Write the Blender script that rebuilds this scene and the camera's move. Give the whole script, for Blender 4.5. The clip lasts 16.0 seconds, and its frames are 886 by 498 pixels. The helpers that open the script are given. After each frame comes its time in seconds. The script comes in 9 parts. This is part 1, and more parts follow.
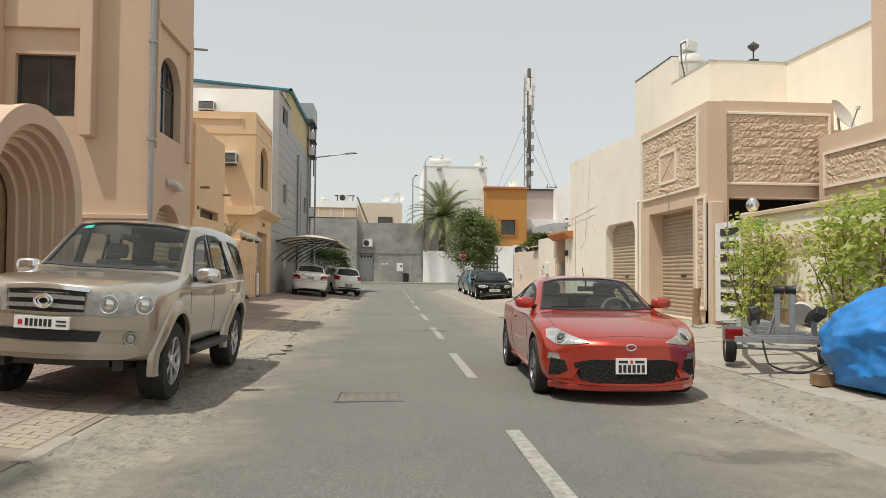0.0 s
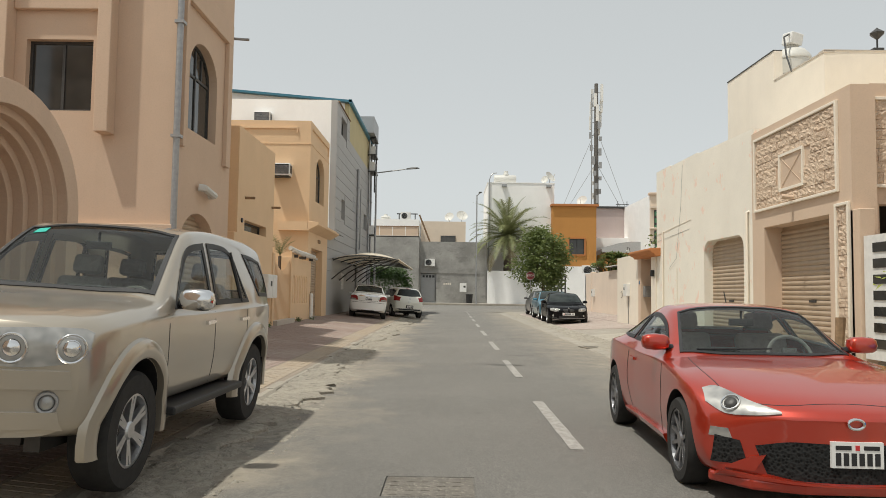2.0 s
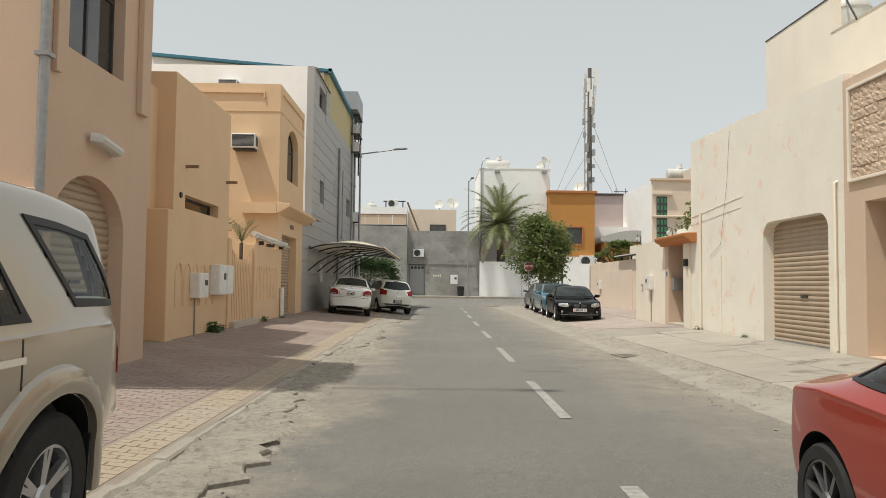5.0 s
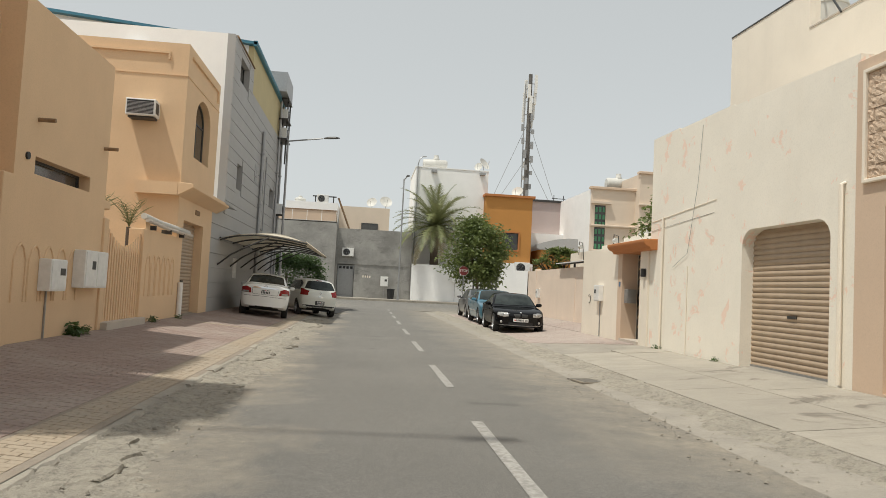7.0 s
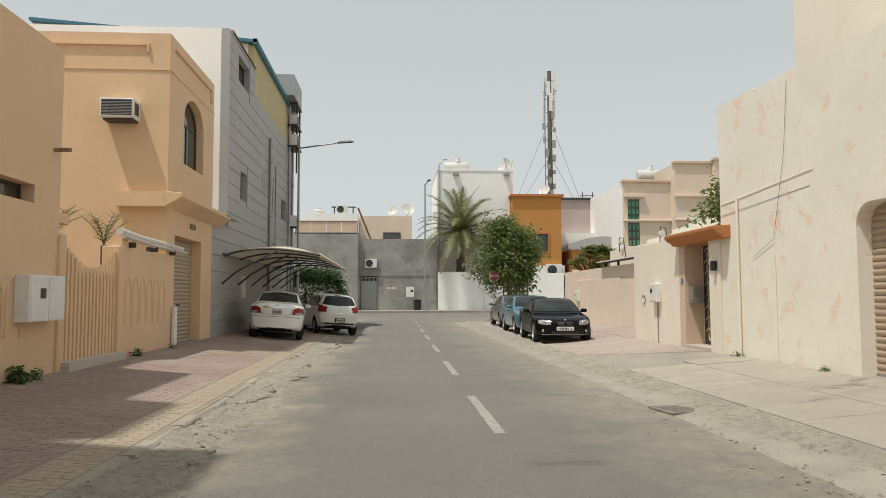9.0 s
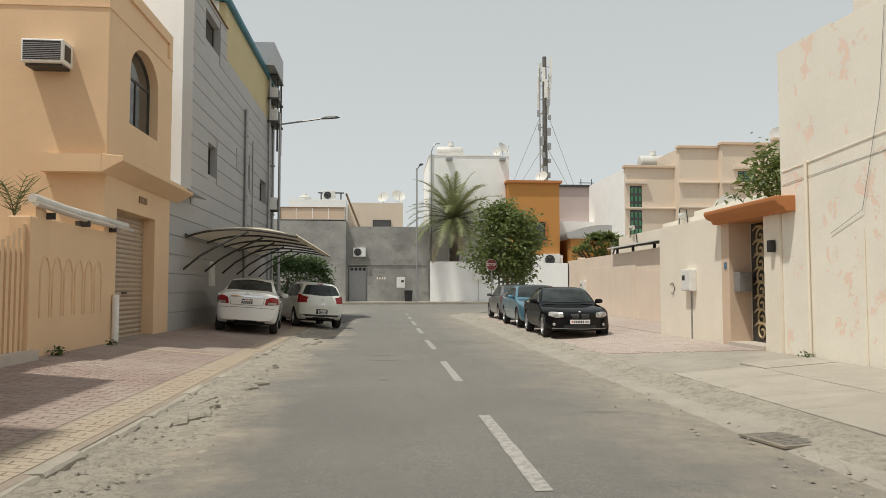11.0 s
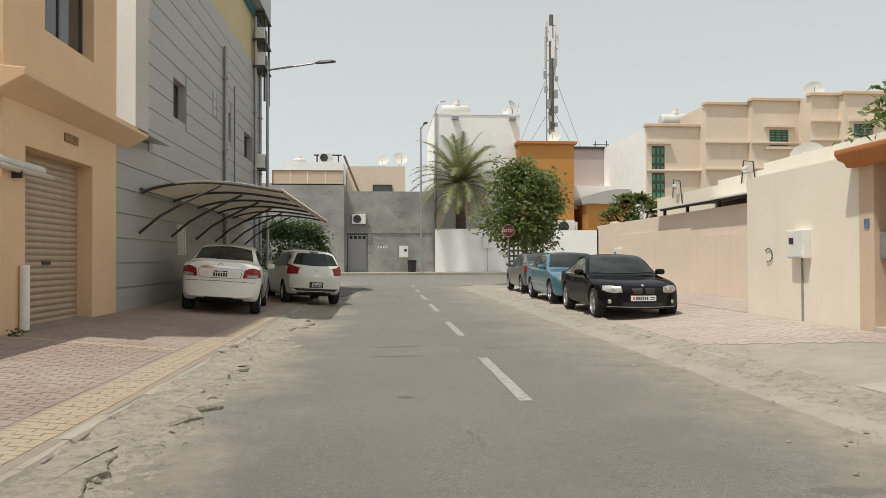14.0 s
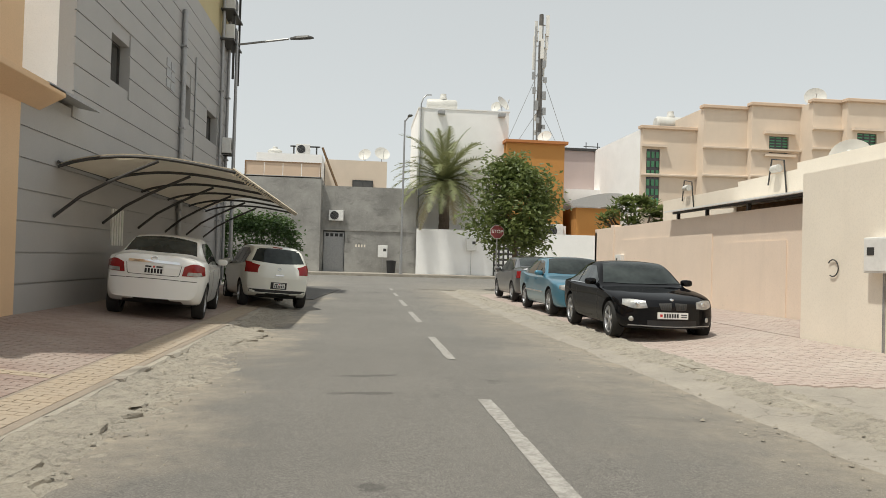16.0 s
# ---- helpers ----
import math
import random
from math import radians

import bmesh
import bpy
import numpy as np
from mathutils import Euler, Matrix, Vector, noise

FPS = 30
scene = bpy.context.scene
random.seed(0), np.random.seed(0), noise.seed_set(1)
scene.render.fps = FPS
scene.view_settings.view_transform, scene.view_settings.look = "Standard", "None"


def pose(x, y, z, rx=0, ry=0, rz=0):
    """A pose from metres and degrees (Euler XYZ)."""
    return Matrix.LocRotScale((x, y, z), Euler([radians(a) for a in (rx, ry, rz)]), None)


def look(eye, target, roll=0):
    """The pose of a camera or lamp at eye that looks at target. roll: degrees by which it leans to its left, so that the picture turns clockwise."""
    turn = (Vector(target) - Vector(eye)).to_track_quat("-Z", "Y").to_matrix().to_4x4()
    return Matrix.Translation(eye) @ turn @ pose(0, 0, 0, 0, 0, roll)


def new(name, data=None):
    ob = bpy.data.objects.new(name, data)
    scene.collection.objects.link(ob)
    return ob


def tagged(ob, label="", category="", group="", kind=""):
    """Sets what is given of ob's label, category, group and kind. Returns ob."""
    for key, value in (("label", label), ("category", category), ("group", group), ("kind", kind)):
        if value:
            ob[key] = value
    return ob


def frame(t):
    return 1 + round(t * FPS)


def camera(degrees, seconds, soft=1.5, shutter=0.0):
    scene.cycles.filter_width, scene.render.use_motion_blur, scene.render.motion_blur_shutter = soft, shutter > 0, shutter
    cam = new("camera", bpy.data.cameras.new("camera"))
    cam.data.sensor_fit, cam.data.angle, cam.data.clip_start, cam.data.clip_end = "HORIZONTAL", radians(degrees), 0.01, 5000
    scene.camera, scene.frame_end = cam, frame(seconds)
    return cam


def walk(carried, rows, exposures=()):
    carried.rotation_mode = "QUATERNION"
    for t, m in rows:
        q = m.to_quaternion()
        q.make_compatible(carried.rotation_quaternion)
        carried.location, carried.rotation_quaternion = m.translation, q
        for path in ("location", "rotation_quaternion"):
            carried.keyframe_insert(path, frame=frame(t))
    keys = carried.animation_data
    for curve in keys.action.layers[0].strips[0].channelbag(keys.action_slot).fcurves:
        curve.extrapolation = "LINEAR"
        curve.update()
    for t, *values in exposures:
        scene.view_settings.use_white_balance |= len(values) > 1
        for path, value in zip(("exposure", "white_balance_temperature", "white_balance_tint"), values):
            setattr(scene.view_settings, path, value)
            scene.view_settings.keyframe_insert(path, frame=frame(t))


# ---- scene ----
cam = camera(63.4, 16.0, 0.75)
PATH = [
    (0, (-0.027, 0.547, 1.36), (0.132, 2.539, 1.427), 0.4),
    (0.5, (0.045, 1.149, 1.352), (0.166, 3.142, 1.461), 1.0),
    (1, (-0.003, 1.806, 1.403), (0.067, 3.8, 1.544), 1.1),
    (1.5, (0.057, 2.582, 1.377), (0.101, 4.576, 1.529), 1.1),
    (2, (-0.075, 3.238, 1.395), (-0.09, 5.234, 1.517), 0.8),
    (2.5, (-0.078, 3.926, 1.393), (-0.1, 5.922, 1.505), 0.2),
    (3, (-0.19, 4.627, 1.407), (-0.22, 6.624, 1.519), -0.3),
    (3.2, (-0.132, 4.806, 1.439), (-0.172, 6.802, 1.55), -0.1),
    (5.3, (-0.324, 7.839, 1.472), (-0.273, 9.836, 1.564), 0.9),
    (5.5, (-0.275, 8.161, 1.482), (-0.181, 10.157, 1.562), 0.6),
    (6, (-0.29, 8.828, 1.452), (-0.101, 10.818, 1.515), 0.3),
    (6.5, (-0.17, 9.581, 1.439), (0.033, 11.57, 1.485), 1.5),
    (7, (-0.19, 10.193, 1.47), (0.019, 12.179, 1.583), 2.9),
    (7.5, (-0.025, 10.949, 1.468), (0.159, 12.937, 1.591), 2.4),
    (8, (-0.089, 11.649, 1.479), (0.033, 13.642, 1.6), 1.0),
    (8.5, (-0.01, 12.295, 1.526), (0.116, 14.286, 1.655), 0.2),
    (9, (-0.017, 13.043, 1.519), (0.122, 15.034, 1.652), -0.2),
    (9.2, (0.025, 13.302, 1.524), (0.185, 15.291, 1.661), -0.5),
    (11.3, (0.051, 16.418, 1.394), (0.22, 18.408, 1.504), 0.1),
    (11.5, (0.05, 16.663, 1.39), (0.23, 18.651, 1.515), 0.4),
    (12, (-0.02, 17.419, 1.41), (0.172, 19.403, 1.58), 0.4),
    (12.5, (-0.056, 18.003, 1.387), (0.051, 19.995, 1.523), 0.2),
    (13, (-0.184, 18.731, 1.394), (-0.167, 20.729, 1.489), 0.4),
    (13.5, (-0.12, 19.424, 1.372), (0.035, 21.417, 1.416), -0.4),
    (14, (-0.169, 20.174, 1.368), (0.0, 22.167, 1.396), -0.2),
    (14.5, (-0.055, 20.99, 1.32), (0.253, 22.966, 1.346), 0.1),
    (15, (-0.124, 21.531, 1.369), (0.163, 23.51, 1.414), 1.1),
    (15.5, (0.015, 22.353, 1.332), (0.327, 24.328, 1.375), 1.0),
    (16, (-0.041, 22.987, 1.358), (0.184, 24.974, 1.392), 1.6),
]
walk(cam, [(t, look(eye, target, roll)) for t, eye, target, roll in PATH], [(t, e, 6500, 6.2) for t, e in ((0, 0.07), (1.5, -0.02), (3, 0.05), (5.5, 0.0), (6, -0.05), (7, -0.03), (7.5, -0.14), (8, -0.02), (8.5, -0.12), (9, -0.05), (11.5, -0.05), (12, -0.17), (12.5, -0.1), (13.2, 0.02), (14, 0.04), (14.5, -0.04), (15, 0.04), (15.5, -0.13), (16, 0.08))])

# ---- light ----
SUN = Vector((0.735, 0.47, -2.15)).normalized()
world = bpy.data.worlds.new("sky")
scene.world = world
world.use_nodes = True
wn, wl = world.node_tree.nodes, world.node_tree.links
sky = wn.new("ShaderNodeTexSky")
sky.sky_type, sky.sun_disc = "NISHITA", False
sky.sun_elevation = math.asin(-SUN.z)
sky.sun_rotation = math.atan2(-SUN.x, -SUN.y)
sky.air_density, sky.dust_density, sky.ozone_density = 1.0, 1.2, 1.0
hsv = wn.new("ShaderNodeHueSaturation")
hsv.inputs["Saturation"].default_value = 0.22
hsv.inputs["Value"].default_value = 1.0
wl.new(sky.outputs[0], hsv.inputs["Color"])
haze = wn.new("ShaderNodeMix")
haze.data_type = "RGBA"
haze.inputs[0].default_value = 0.62
haze.inputs[7].default_value = (5.22, 5.34, 5.38, 1)
wl.new(hsv.outputs[0], haze.inputs[6])
bgd = wn["Background"]
wl.new(haze.outputs[2], bgd.inputs["Color"])
bgd.inputs["Strength"].default_value = 0.13
sun_data = bpy.data.lights.new("sun", "SUN")
sun_data.energy, sun_data.angle, sun_data.color = 3.2, radians(1.2), (1.0, 0.95, 0.87)
sun = new("sun", sun_data)
sun.matrix_world = look((0, 0, 60), Vector((0, 0, 60)) + SUN)


# ---- builders ----
class Geo:
    """Collects vertices and faces of one mesh."""

    def __init__(self):
        self.v, self.f = [], []

    def add(self, verts, faces):
        n = len(self.v)
        self.v += [tuple(p) for p in verts]
        self.f += [tuple(i + n for i in f) for f in faces]
        return self

    def quad(self, a, b, c, d):
        return self.add((a, b, c, d), ((0, 1, 2, 3),))

    def box(self, x0, x1, y0, y1, z0, z1, m=None):
        vs = [Vector((x, y, z)) for x in (x0, x1) for y in (y0, y1) for z in (z0, z1)]
        if m is not None:
            vs = [m @ p for p in vs]
        return self.add(vs, ((0, 1, 3, 2), (4, 6, 7, 5), (0, 4, 5, 1), (2, 3, 7, 6), (0, 2, 6, 4), (1, 5, 7, 3)))

    def prism(self, poly, axis, a, b):
        """Extrude a 2D polygon along an axis from a to b. axis x: (y, z); y: (x, z); z: (x, y)."""
        def put(p, t):
            return {"x": (t, p[0], p[1]), "y": (p[0], t, p[1]), "z": (p[0], p[1], t)}[axis]
        n = len(poly)
        fs = [tuple(range(n)), tuple(range(2 * n - 1, n - 1, -1))]
        fs += [(i, n + i, n + (i + 1) % n, (i + 1) % n) for i in range(n)]
        return self.add([put(p, a) for p in poly] + [put(p, b) for p in poly], fs)

    def tube(self, pts, r, n=8, caps=True):
        pts = [Vector(p) for p in pts]
        rs = r if isinstance(r, (list, tuple)) else [r] * len(pts)
        vs, fs = [], []
        up = None
        for i, p in enumerate(pts):
            d = (pts[min(i + 1, len(pts) - 1)] - pts[max(i - 1, 0)]).normalized()
            if up is None:
                up = Vector((0, 0, 1)) if abs(d.z) < 0.9 else Vector((1, 0, 0))
            s = d.cross(up).normalized()
            up = s.cross(d).normalized()
            vs += [p + rs[i] * (math.cos(2 * math.pi * k / n) * s + math.sin(2 * math.pi * k / n) * up) for k in range(n)]
        for i in range(len(pts) - 1):
            fs += [(i * n + k, i * n + (k + 1) % n, (i + 1) * n + (k + 1) % n, (i + 1) * n + k) for k in range(n)]
        if caps:
            fs += [tuple(range(n - 1, -1, -1)), tuple((len(pts) - 1) * n + k for k in range(n))]
        return self.add(vs, fs)

    def lathe(self, prof, m=None, n=24, close=False):
        """Turn (r, z) round the z axis, then put it in place by m."""
        vs = [Vector((r * math.cos(2 * math.pi * k / n), r * math.sin(2 * math.pi * k / n), z)) for r, z in prof for k in range(n)]
        if m is not None:
            vs = [m @ p for p in vs]
        q = len(prof)
        fs = [(i * n + k, i * n + (k + 1) % n, ((i + 1) % q) * n + (k + 1) % n, ((i + 1) % q) * n + k)
              for i in range(q if close else q - 1) for k in range(n)]
        return self.add(vs, fs)

    def mesh(self, name, smooth=False):
        me = bpy.data.meshes.new(name)
        me.from_pydata(self.v, [], self.f)
        bm = bmesh.new()
        bm.from_mesh(me)
        bmesh.ops.recalc_face_normals(bm, faces=bm.faces)
        bm.to_mesh(me)
        bm.free()
        if smooth:
            me.shade_smooth()
            me.set_sharp_from_angle(angle=radians(38))
        return me


def holed(outer, holes, axis, a, b):
    """A slab with openings: 2D polygons in the slab's plane, from a to b along its axis."""
    bm = bmesh.new()
    def put(p):
        return {"x": (a, p[0], p[1]), "y": (p[0], a, p[1]), "z": (p[0], p[1], a)}[axis]
    holes = [[p for i, p in enumerate(h) if math.dist(p, h[i - 1]) > 1e-5] for h in holes]
    for loop in (outer, *holes):
        vs = [bm.verts.new(put(p)) for p in loop]
        for i, p in enumerate(vs):
            bm.edges.new((p, vs[(i + 1) % len(vs)]))
    bmesh.ops.triangle_fill(bm, use_beauty=True, use_dissolve=False, edges=list(bm.edges))
    if holes:
        bad = []
        k = {"x": (1, 2), "y": (0, 2), "z": (0, 1)}[axis]
        for f in bm.faces:
            c = f.calc_center_median()
            if any(inside((c[k[0]], c[k[1]]), h) for h in holes):
                bad.append(f)
        bmesh.ops.delete(bm, geom=bad, context="FACES_ONLY")
    got = bmesh.ops.extrude_face_region(bm, geom=list(bm.faces))
    off = {"x": Vector((b - a, 0, 0)), "y": Vector((0, b - a, 0)), "z": Vector((0, 0, b - a))}[axis]
    bmesh.ops.translate(bm, vec=off, verts=[g for g in got["geom"] if isinstance(g, bmesh.types.BMVert)])
    g = Geo()
    bm.verts.index_update()
    g.add([p.co for p in bm.verts], [[p.index for p in f.verts] for f in bm.faces])
    bm.free()
    return g


def inside(p, poly):
    hit = False
    for i in range(len(poly)):
        (x0, y0), (x1, y1) = poly[i], poly[i - 1]
        if (y0 > p[1]) != (y1 > p[1]) and p[0] < (x1 - x0) * (p[1] - y0) / (y1 - y0) + x0:
            hit = not hit
    return hit


def rect(a0, a1, z0, z1):
    return [(a0, z0), (a1, z0), (a1, z1), (a0, z1)]


def arched(a0, a1, z0, zs, rise, n=16):
    """An opening with an arched head: springs at zs, apex rise above."""
    c, h = (a0 + a1) / 2, (a1 - a0) / 2
    return [(a0, z0), (a1, z0)] + [(c + h * math.cos(math.pi * i / n), zs + rise * math.sin(math.pi * i / n)) for i in range(n + 1)]


def placed(ob):
    """Where an object stands in the world."""
    m = ob.matrix_parent_inverse @ ob.matrix_basis
    return placed(ob.parent) @ m if ob.parent else ob.matrix_basis


def part(name, geo, material, parent=None, label="", smooth=False, bevel=0.0, local=False):
    """Link one mesh as a part of a thing. geo in the world's metres, or in the parent's with local."""
    me = geo if isinstance(geo, bpy.types.Mesh) else geo.mesh(name, smooth)
    if not me.materials:
        me.materials.append(material)
    ob = new(name, me)
    if parent is not None:
        ob.parent = parent
        if not local:
            ob.matrix_parent_inverse = placed(parent).inverted()
    if bevel:
        mod = ob.modifiers.new("edge", "BEVEL")
        mod.width, mod.segments, mod.limit_method = bevel, 2, "ANGLE"
    if label:
        ob["label"] = label
    return ob


def thing(name, label, category, at=(0, 0, 0), rz=0.0, group="", kind=""):
    ob = new(name)
    ob.empty_display_size = 0.2
    ob.matrix_basis = pose(*at, 0, 0, rz)
    return tagged(ob, label, category, group, kind)


# ---- materials ----
class Mat:
    def __init__(self, name, rough=0.8, metal=0.0, spec=0.5):
        self.m = bpy.data.materials.new(name)
        self.m.use_nodes = True
        self.n, self.l = self.m.node_tree.nodes, self.m.node_tree.links
        self.b = self.n["Principled BSDF"]
        self.b.inputs["Roughness"].default_value = rough
        self.b.inputs["Metallic"].default_value = metal
        self.b.inputs["Specular IOR Level"].default_value = spec
        self.pos = None

    def where(self, obj=False, scale=None):
        if obj:
            c = self.n.new("ShaderNodeTexCoord").outputs["Object"]
        else:
            c = self.n.new("ShaderNodeNewGeometry").outputs["Position"]
        if scale:
            mp = self.n.new("ShaderNodeMapping")
            mp.inputs["Scale"].default_value = scale
            self.l.new(c, mp.inputs[0])
            c = mp.outputs[0]
        return c

    def noise(self, scale, detail=4.0, rough=0.6, obj=False, stretch=None, distort=0.0):
        t = self.n.new("ShaderNodeTexNoise")
        t.inputs["Scale"].default_value, t.inputs["Detail"].default_value = scale, detail
        t.inputs["Roughness"].default_value, t.inputs["Distortion"].default_value = rough, distort
        self.l.new(self.where(obj, stretch), t.inputs["Vector"])
        return t.outputs["Fac"]

    def ramp(self, src, lo, hi, a=0.0, b=1.0):
        r = self.n.new("ShaderNodeMapRange")
        r.inputs[1].default_value, r.inputs[2].default_value = lo, hi
        r.inputs[3].default_value, r.inputs[4].default_value = a, b
        self.l.new(src, r.inputs[0])
        return r.outputs[0]

    def mix(self, fac, a, b, mode="MIX"):
        x = self.n.new("ShaderNodeMix")
        x.data_type, x.blend_type = "RGBA", mode
        for src, k in ((fac, 0), (a, 6), (b, 7)):
            if isinstance(src, bpy.types.NodeSocket):
                self.l.new(src, x.inputs[k])
            elif k == 0:
                x.inputs[0].default_value = src
            else:
                x.inputs[k].default_value = (*src, 1)
        return x.outputs[2]

    def math(self, op, a, b):
        x = self.n.new("ShaderNodeMath")
        x.operation = op
        for i, s in enumerate((a, b)):
            if isinstance(s, bpy.types.NodeSocket):
                self.l.new(s, x.inputs[i])
            else:
                x.inputs[i].default_value = s
        return x.outputs[0]

    def color(self, c):
        if isinstance(c, bpy.types.NodeSocket):
            self.l.new(c, self.b.inputs["Base Color"])
        else:
            self.b.inputs["Base Color"].default_value = (*c, 1)
        return self

    def rough(self, c):
        self.l.new(c, self.b.inputs["Roughness"])
        return self

    def bump(self, h, strength=0.3, dist=0.01):
        x = self.n.new("ShaderNodeBump")
        x.inputs["Strength"].default_value, x.inputs["Distance"].default_value = strength, dist
        self.l.new(h, x.inputs["Height"])
        if self.b.inputs["Normal"].links:
            self.l.new(self.b.inputs["Normal"].links[0].from_socket, x.inputs["Normal"])
        self.l.new(x.outputs[0], self.b.inputs["Normal"])
        return self

    def random(self):
        return self.n.new("ShaderNodeObjectInfo").outputs["Random"]

    def island(self):
        return self.n.new("ShaderNodeNewGeometry").outputs["Random Per Island"]


def shade(c, k):
    return tuple(min(1.0, v * k) for v in c)


def plaster(name, c, dark=None, rough=0.88, peel=None, peel_at=0.66, streak=0.35):
    """Painted render: soft mottling, rain streaks, fine grain, and flaked patches where given."""
    m = Mat(name, rough)
    dark = dark or shade(c, 0.72)
    col = m.mix(m.ramp(m.noise(0.9, 5), 0.35, 0.75, 0.0, 0.55), c, shade(c, 0.86))
    col = m.mix(m.ramp(m.noise(1.0, 4, stretch=(2.2, 2.2, 0.16)), 0.55, 0.85, 0.0, streak), col, dark)
    col = m.mix(m.ramp(m.noise(9.0, 6), 0.6, 0.8, 0.0, 0.35), col, shade(c, 1.12))
    col = m.mix(m.ramp(m.noise(38.0, 5, 0.75), 0.48, 0.72, 0.0, 0.4), col, shade(c, 0.74))
    if peel:
        f = m.ramp(m.noise(1.9, 8, 0.68, distort=0.4), peel_at, peel_at + 0.015)
        col = m.mix(f, col, peel)
        m.bump(m.math("SUBTRACT", 1.0, f), 0.5, 0.008)
        chip = m.math("MULTIPLY", m.ramp(m.noise(6.5, 4, 0.6), 0.71, 0.73), m.ramp(m.noise(0.6, 3), 0.48, 0.64))
        col = m.mix(chip, col, shade(peel, 0.95))
        m.bump(chip, 0.8, 0.02)
    m.color(col)
    m.bump(m.noise(70, 5, 0.7), 0.35, 0.008)
    m.bump(m.noise(3.0, 3), 0.12, 0.02)
    return m.m


def plain(name, c, rough=0.6, metal=0.0, vary=0.12, scale=12.0, obj=True, bump=0.0, spec=0.5):
    m = Mat(name, rough, metal, spec)
    m.color(m.mix(m.ramp(m.noise(scale, 4, obj=obj), 0.3, 0.75), shade(c, 1 + vary), shade(c, 1 - vary)))
    if bump:
        m.bump(m.noise(scale * 6, 3, obj=obj), bump, 0.004)
    return m.m


def car_paint(name, c, metal=0.35, rough=0.32, dust=0.12, coat=0.8, spec=0.5):
    m = Mat(name, rough, metal, spec)
    m.b.inputs["Coat Weight"].default_value = coat
    m.b.inputs["Coat Roughness"].default_value = 0.04
    m.b.inputs["Coat IOR"].default_value = 1.65
    col = m.mix(m.ramp(m.noise(2.0, 5, obj=True), 0.4, 0.8, 0.0, dust), c, (0.42, 0.36, 0.28))
    m.color(col)
    m.bump(m.noise(400, 2, obj=True), 0.02, 0.001)
    return m.m


M = {}
M["tan"] = plaster("tan_render", (0.64, 0.47, 0.345), peel=(0.70, 0.56, 0.44), peel_at=0.70)
M["orange"] = plaster("orange_render", (0.77, 0.545, 0.34), streak=0.2)
M["orange_flake"] = plaster("orange_render_flaked", (0.77, 0.545, 0.34), peel=(0.66, 0.58, 0.48), peel_at=0.70)
M["white_peel"] = plaster("flaking_cream_render", (0.915, 0.862, 0.755), dark=(0.70, 0.61, 0.50), peel=(0.90, 0.71, 0.59), peel_at=0.592, streak=0.14)
M["cream"] = plaster("cream_render", (0.89, 0.81, 0.69), streak=0.25)
M["white"] = plaster("white_render", (0.95, 0.94, 0.92), dark=(0.74, 0.72, 0.68), streak=0.15)
M["pinkwall"] = plaster("pink_beige_render", (0.86, 0.71, 0.58), streak=0.3, peel=(0.60, 0.50, 0.42), peel_at=0.76)
M["beige"] = plaster("beige_render", (0.74, 0.62, 0.50), streak=0.2)
cc = Mat("bare_cement_render", 0.92)
col = cc.mix(cc.ramp(cc.noise(0.45, 7, 0.68), 0.36, 0.66), (0.245, 0.238, 0.222), (0.40, 0.388, 0.362))
col = cc.mix(cc.ramp(cc.noise(1.1, 6, 0.7, stretch=(0.5, 0.5, 1.3), distort=0.6), 0.56, 0.70, 0, 0.6), col, (0.15, 0.145, 0.135))
col = cc.mix(cc.ramp(cc.noise(0.8, 5, 0.65, stretch=(1.6, 1.6, 0.25)), 0.58, 0.78, 0, 0.5), col, (0.13, 0.125, 0.118))
col = cc.mix(cc.ramp(cc.noise(7, 5, 0.7), 0.55, 0.75, 0, 0.4), col, (0.47, 0.455, 0.425))
cc.color(col)
cc.bump(cc.noise(5, 6, 0.7), 0.5, 0.03)
M["concrete"] = cc.m
M["ochre"] = plaster("ochre_render", (0.54, 0.255, 0.07), streak=0.15)
M["mauve"] = plaster("mauve_render", (0.50, 0.42, 0.40))
M["grey_panel"] = plaster("grey_cladding", (0.405, 0.396, 0.386), streak=0.2, rough=0.6)
M["yellow_clad"] = plaster("yellow_cladding", (0.55, 0.47, 0.27), streak=0.2)
M["trim"] = plaster("stone_trim", (0.68, 0.52, 0.39), streak=0.2)
M["step"] = plaster("worn_step", (0.55, 0.49, 0.42), streak=0.4)
M["terracotta"] = plaster("terracotta_paint", (0.50, 0.20, 0.07), streak=0.3)
M["metal_white"] = plain("white_enamel", (0.78, 0.77, 0.74), 0.45, 0, 0.08, 8)
M["metal_grey"] = plain("galvanised_steel", (0.36, 0.36, 0.36), 0.45, 0.6, 0.15, 14)
M["metal_dark"] = plain("dark_steel", (0.06, 0.058, 0.055), 0.5, 0.3, 0.2, 14)
M["black"] = plain("black_plastic", (0.016, 0.016, 0.017), 0.5, 0, 0.2, 20)
M["rubber"] = plain("tyre_rubber", (0.022, 0.021, 0.02), 0.85, 0, 0.25, 18, bump=0.2)
M["chrome"] = plain("chrome", (0.75, 0.75, 0.75), 0.12, 1.0, 0.04, 10)
gm = Mat("black_mesh", 0.75, 0, 0.2)
vm = gm.n.new("ShaderNodeTexVoronoi")
vm.inputs["Scale"].default_value = 46
gm.l.new(gm.where(True), vm.inputs["Vector"])
gm.color(gm.mix(gm.ramp(vm.outputs["Distance"], 0.2, 0.5), (0.003, 0.003, 0.003), (0.022, 0.022, 0.022)))
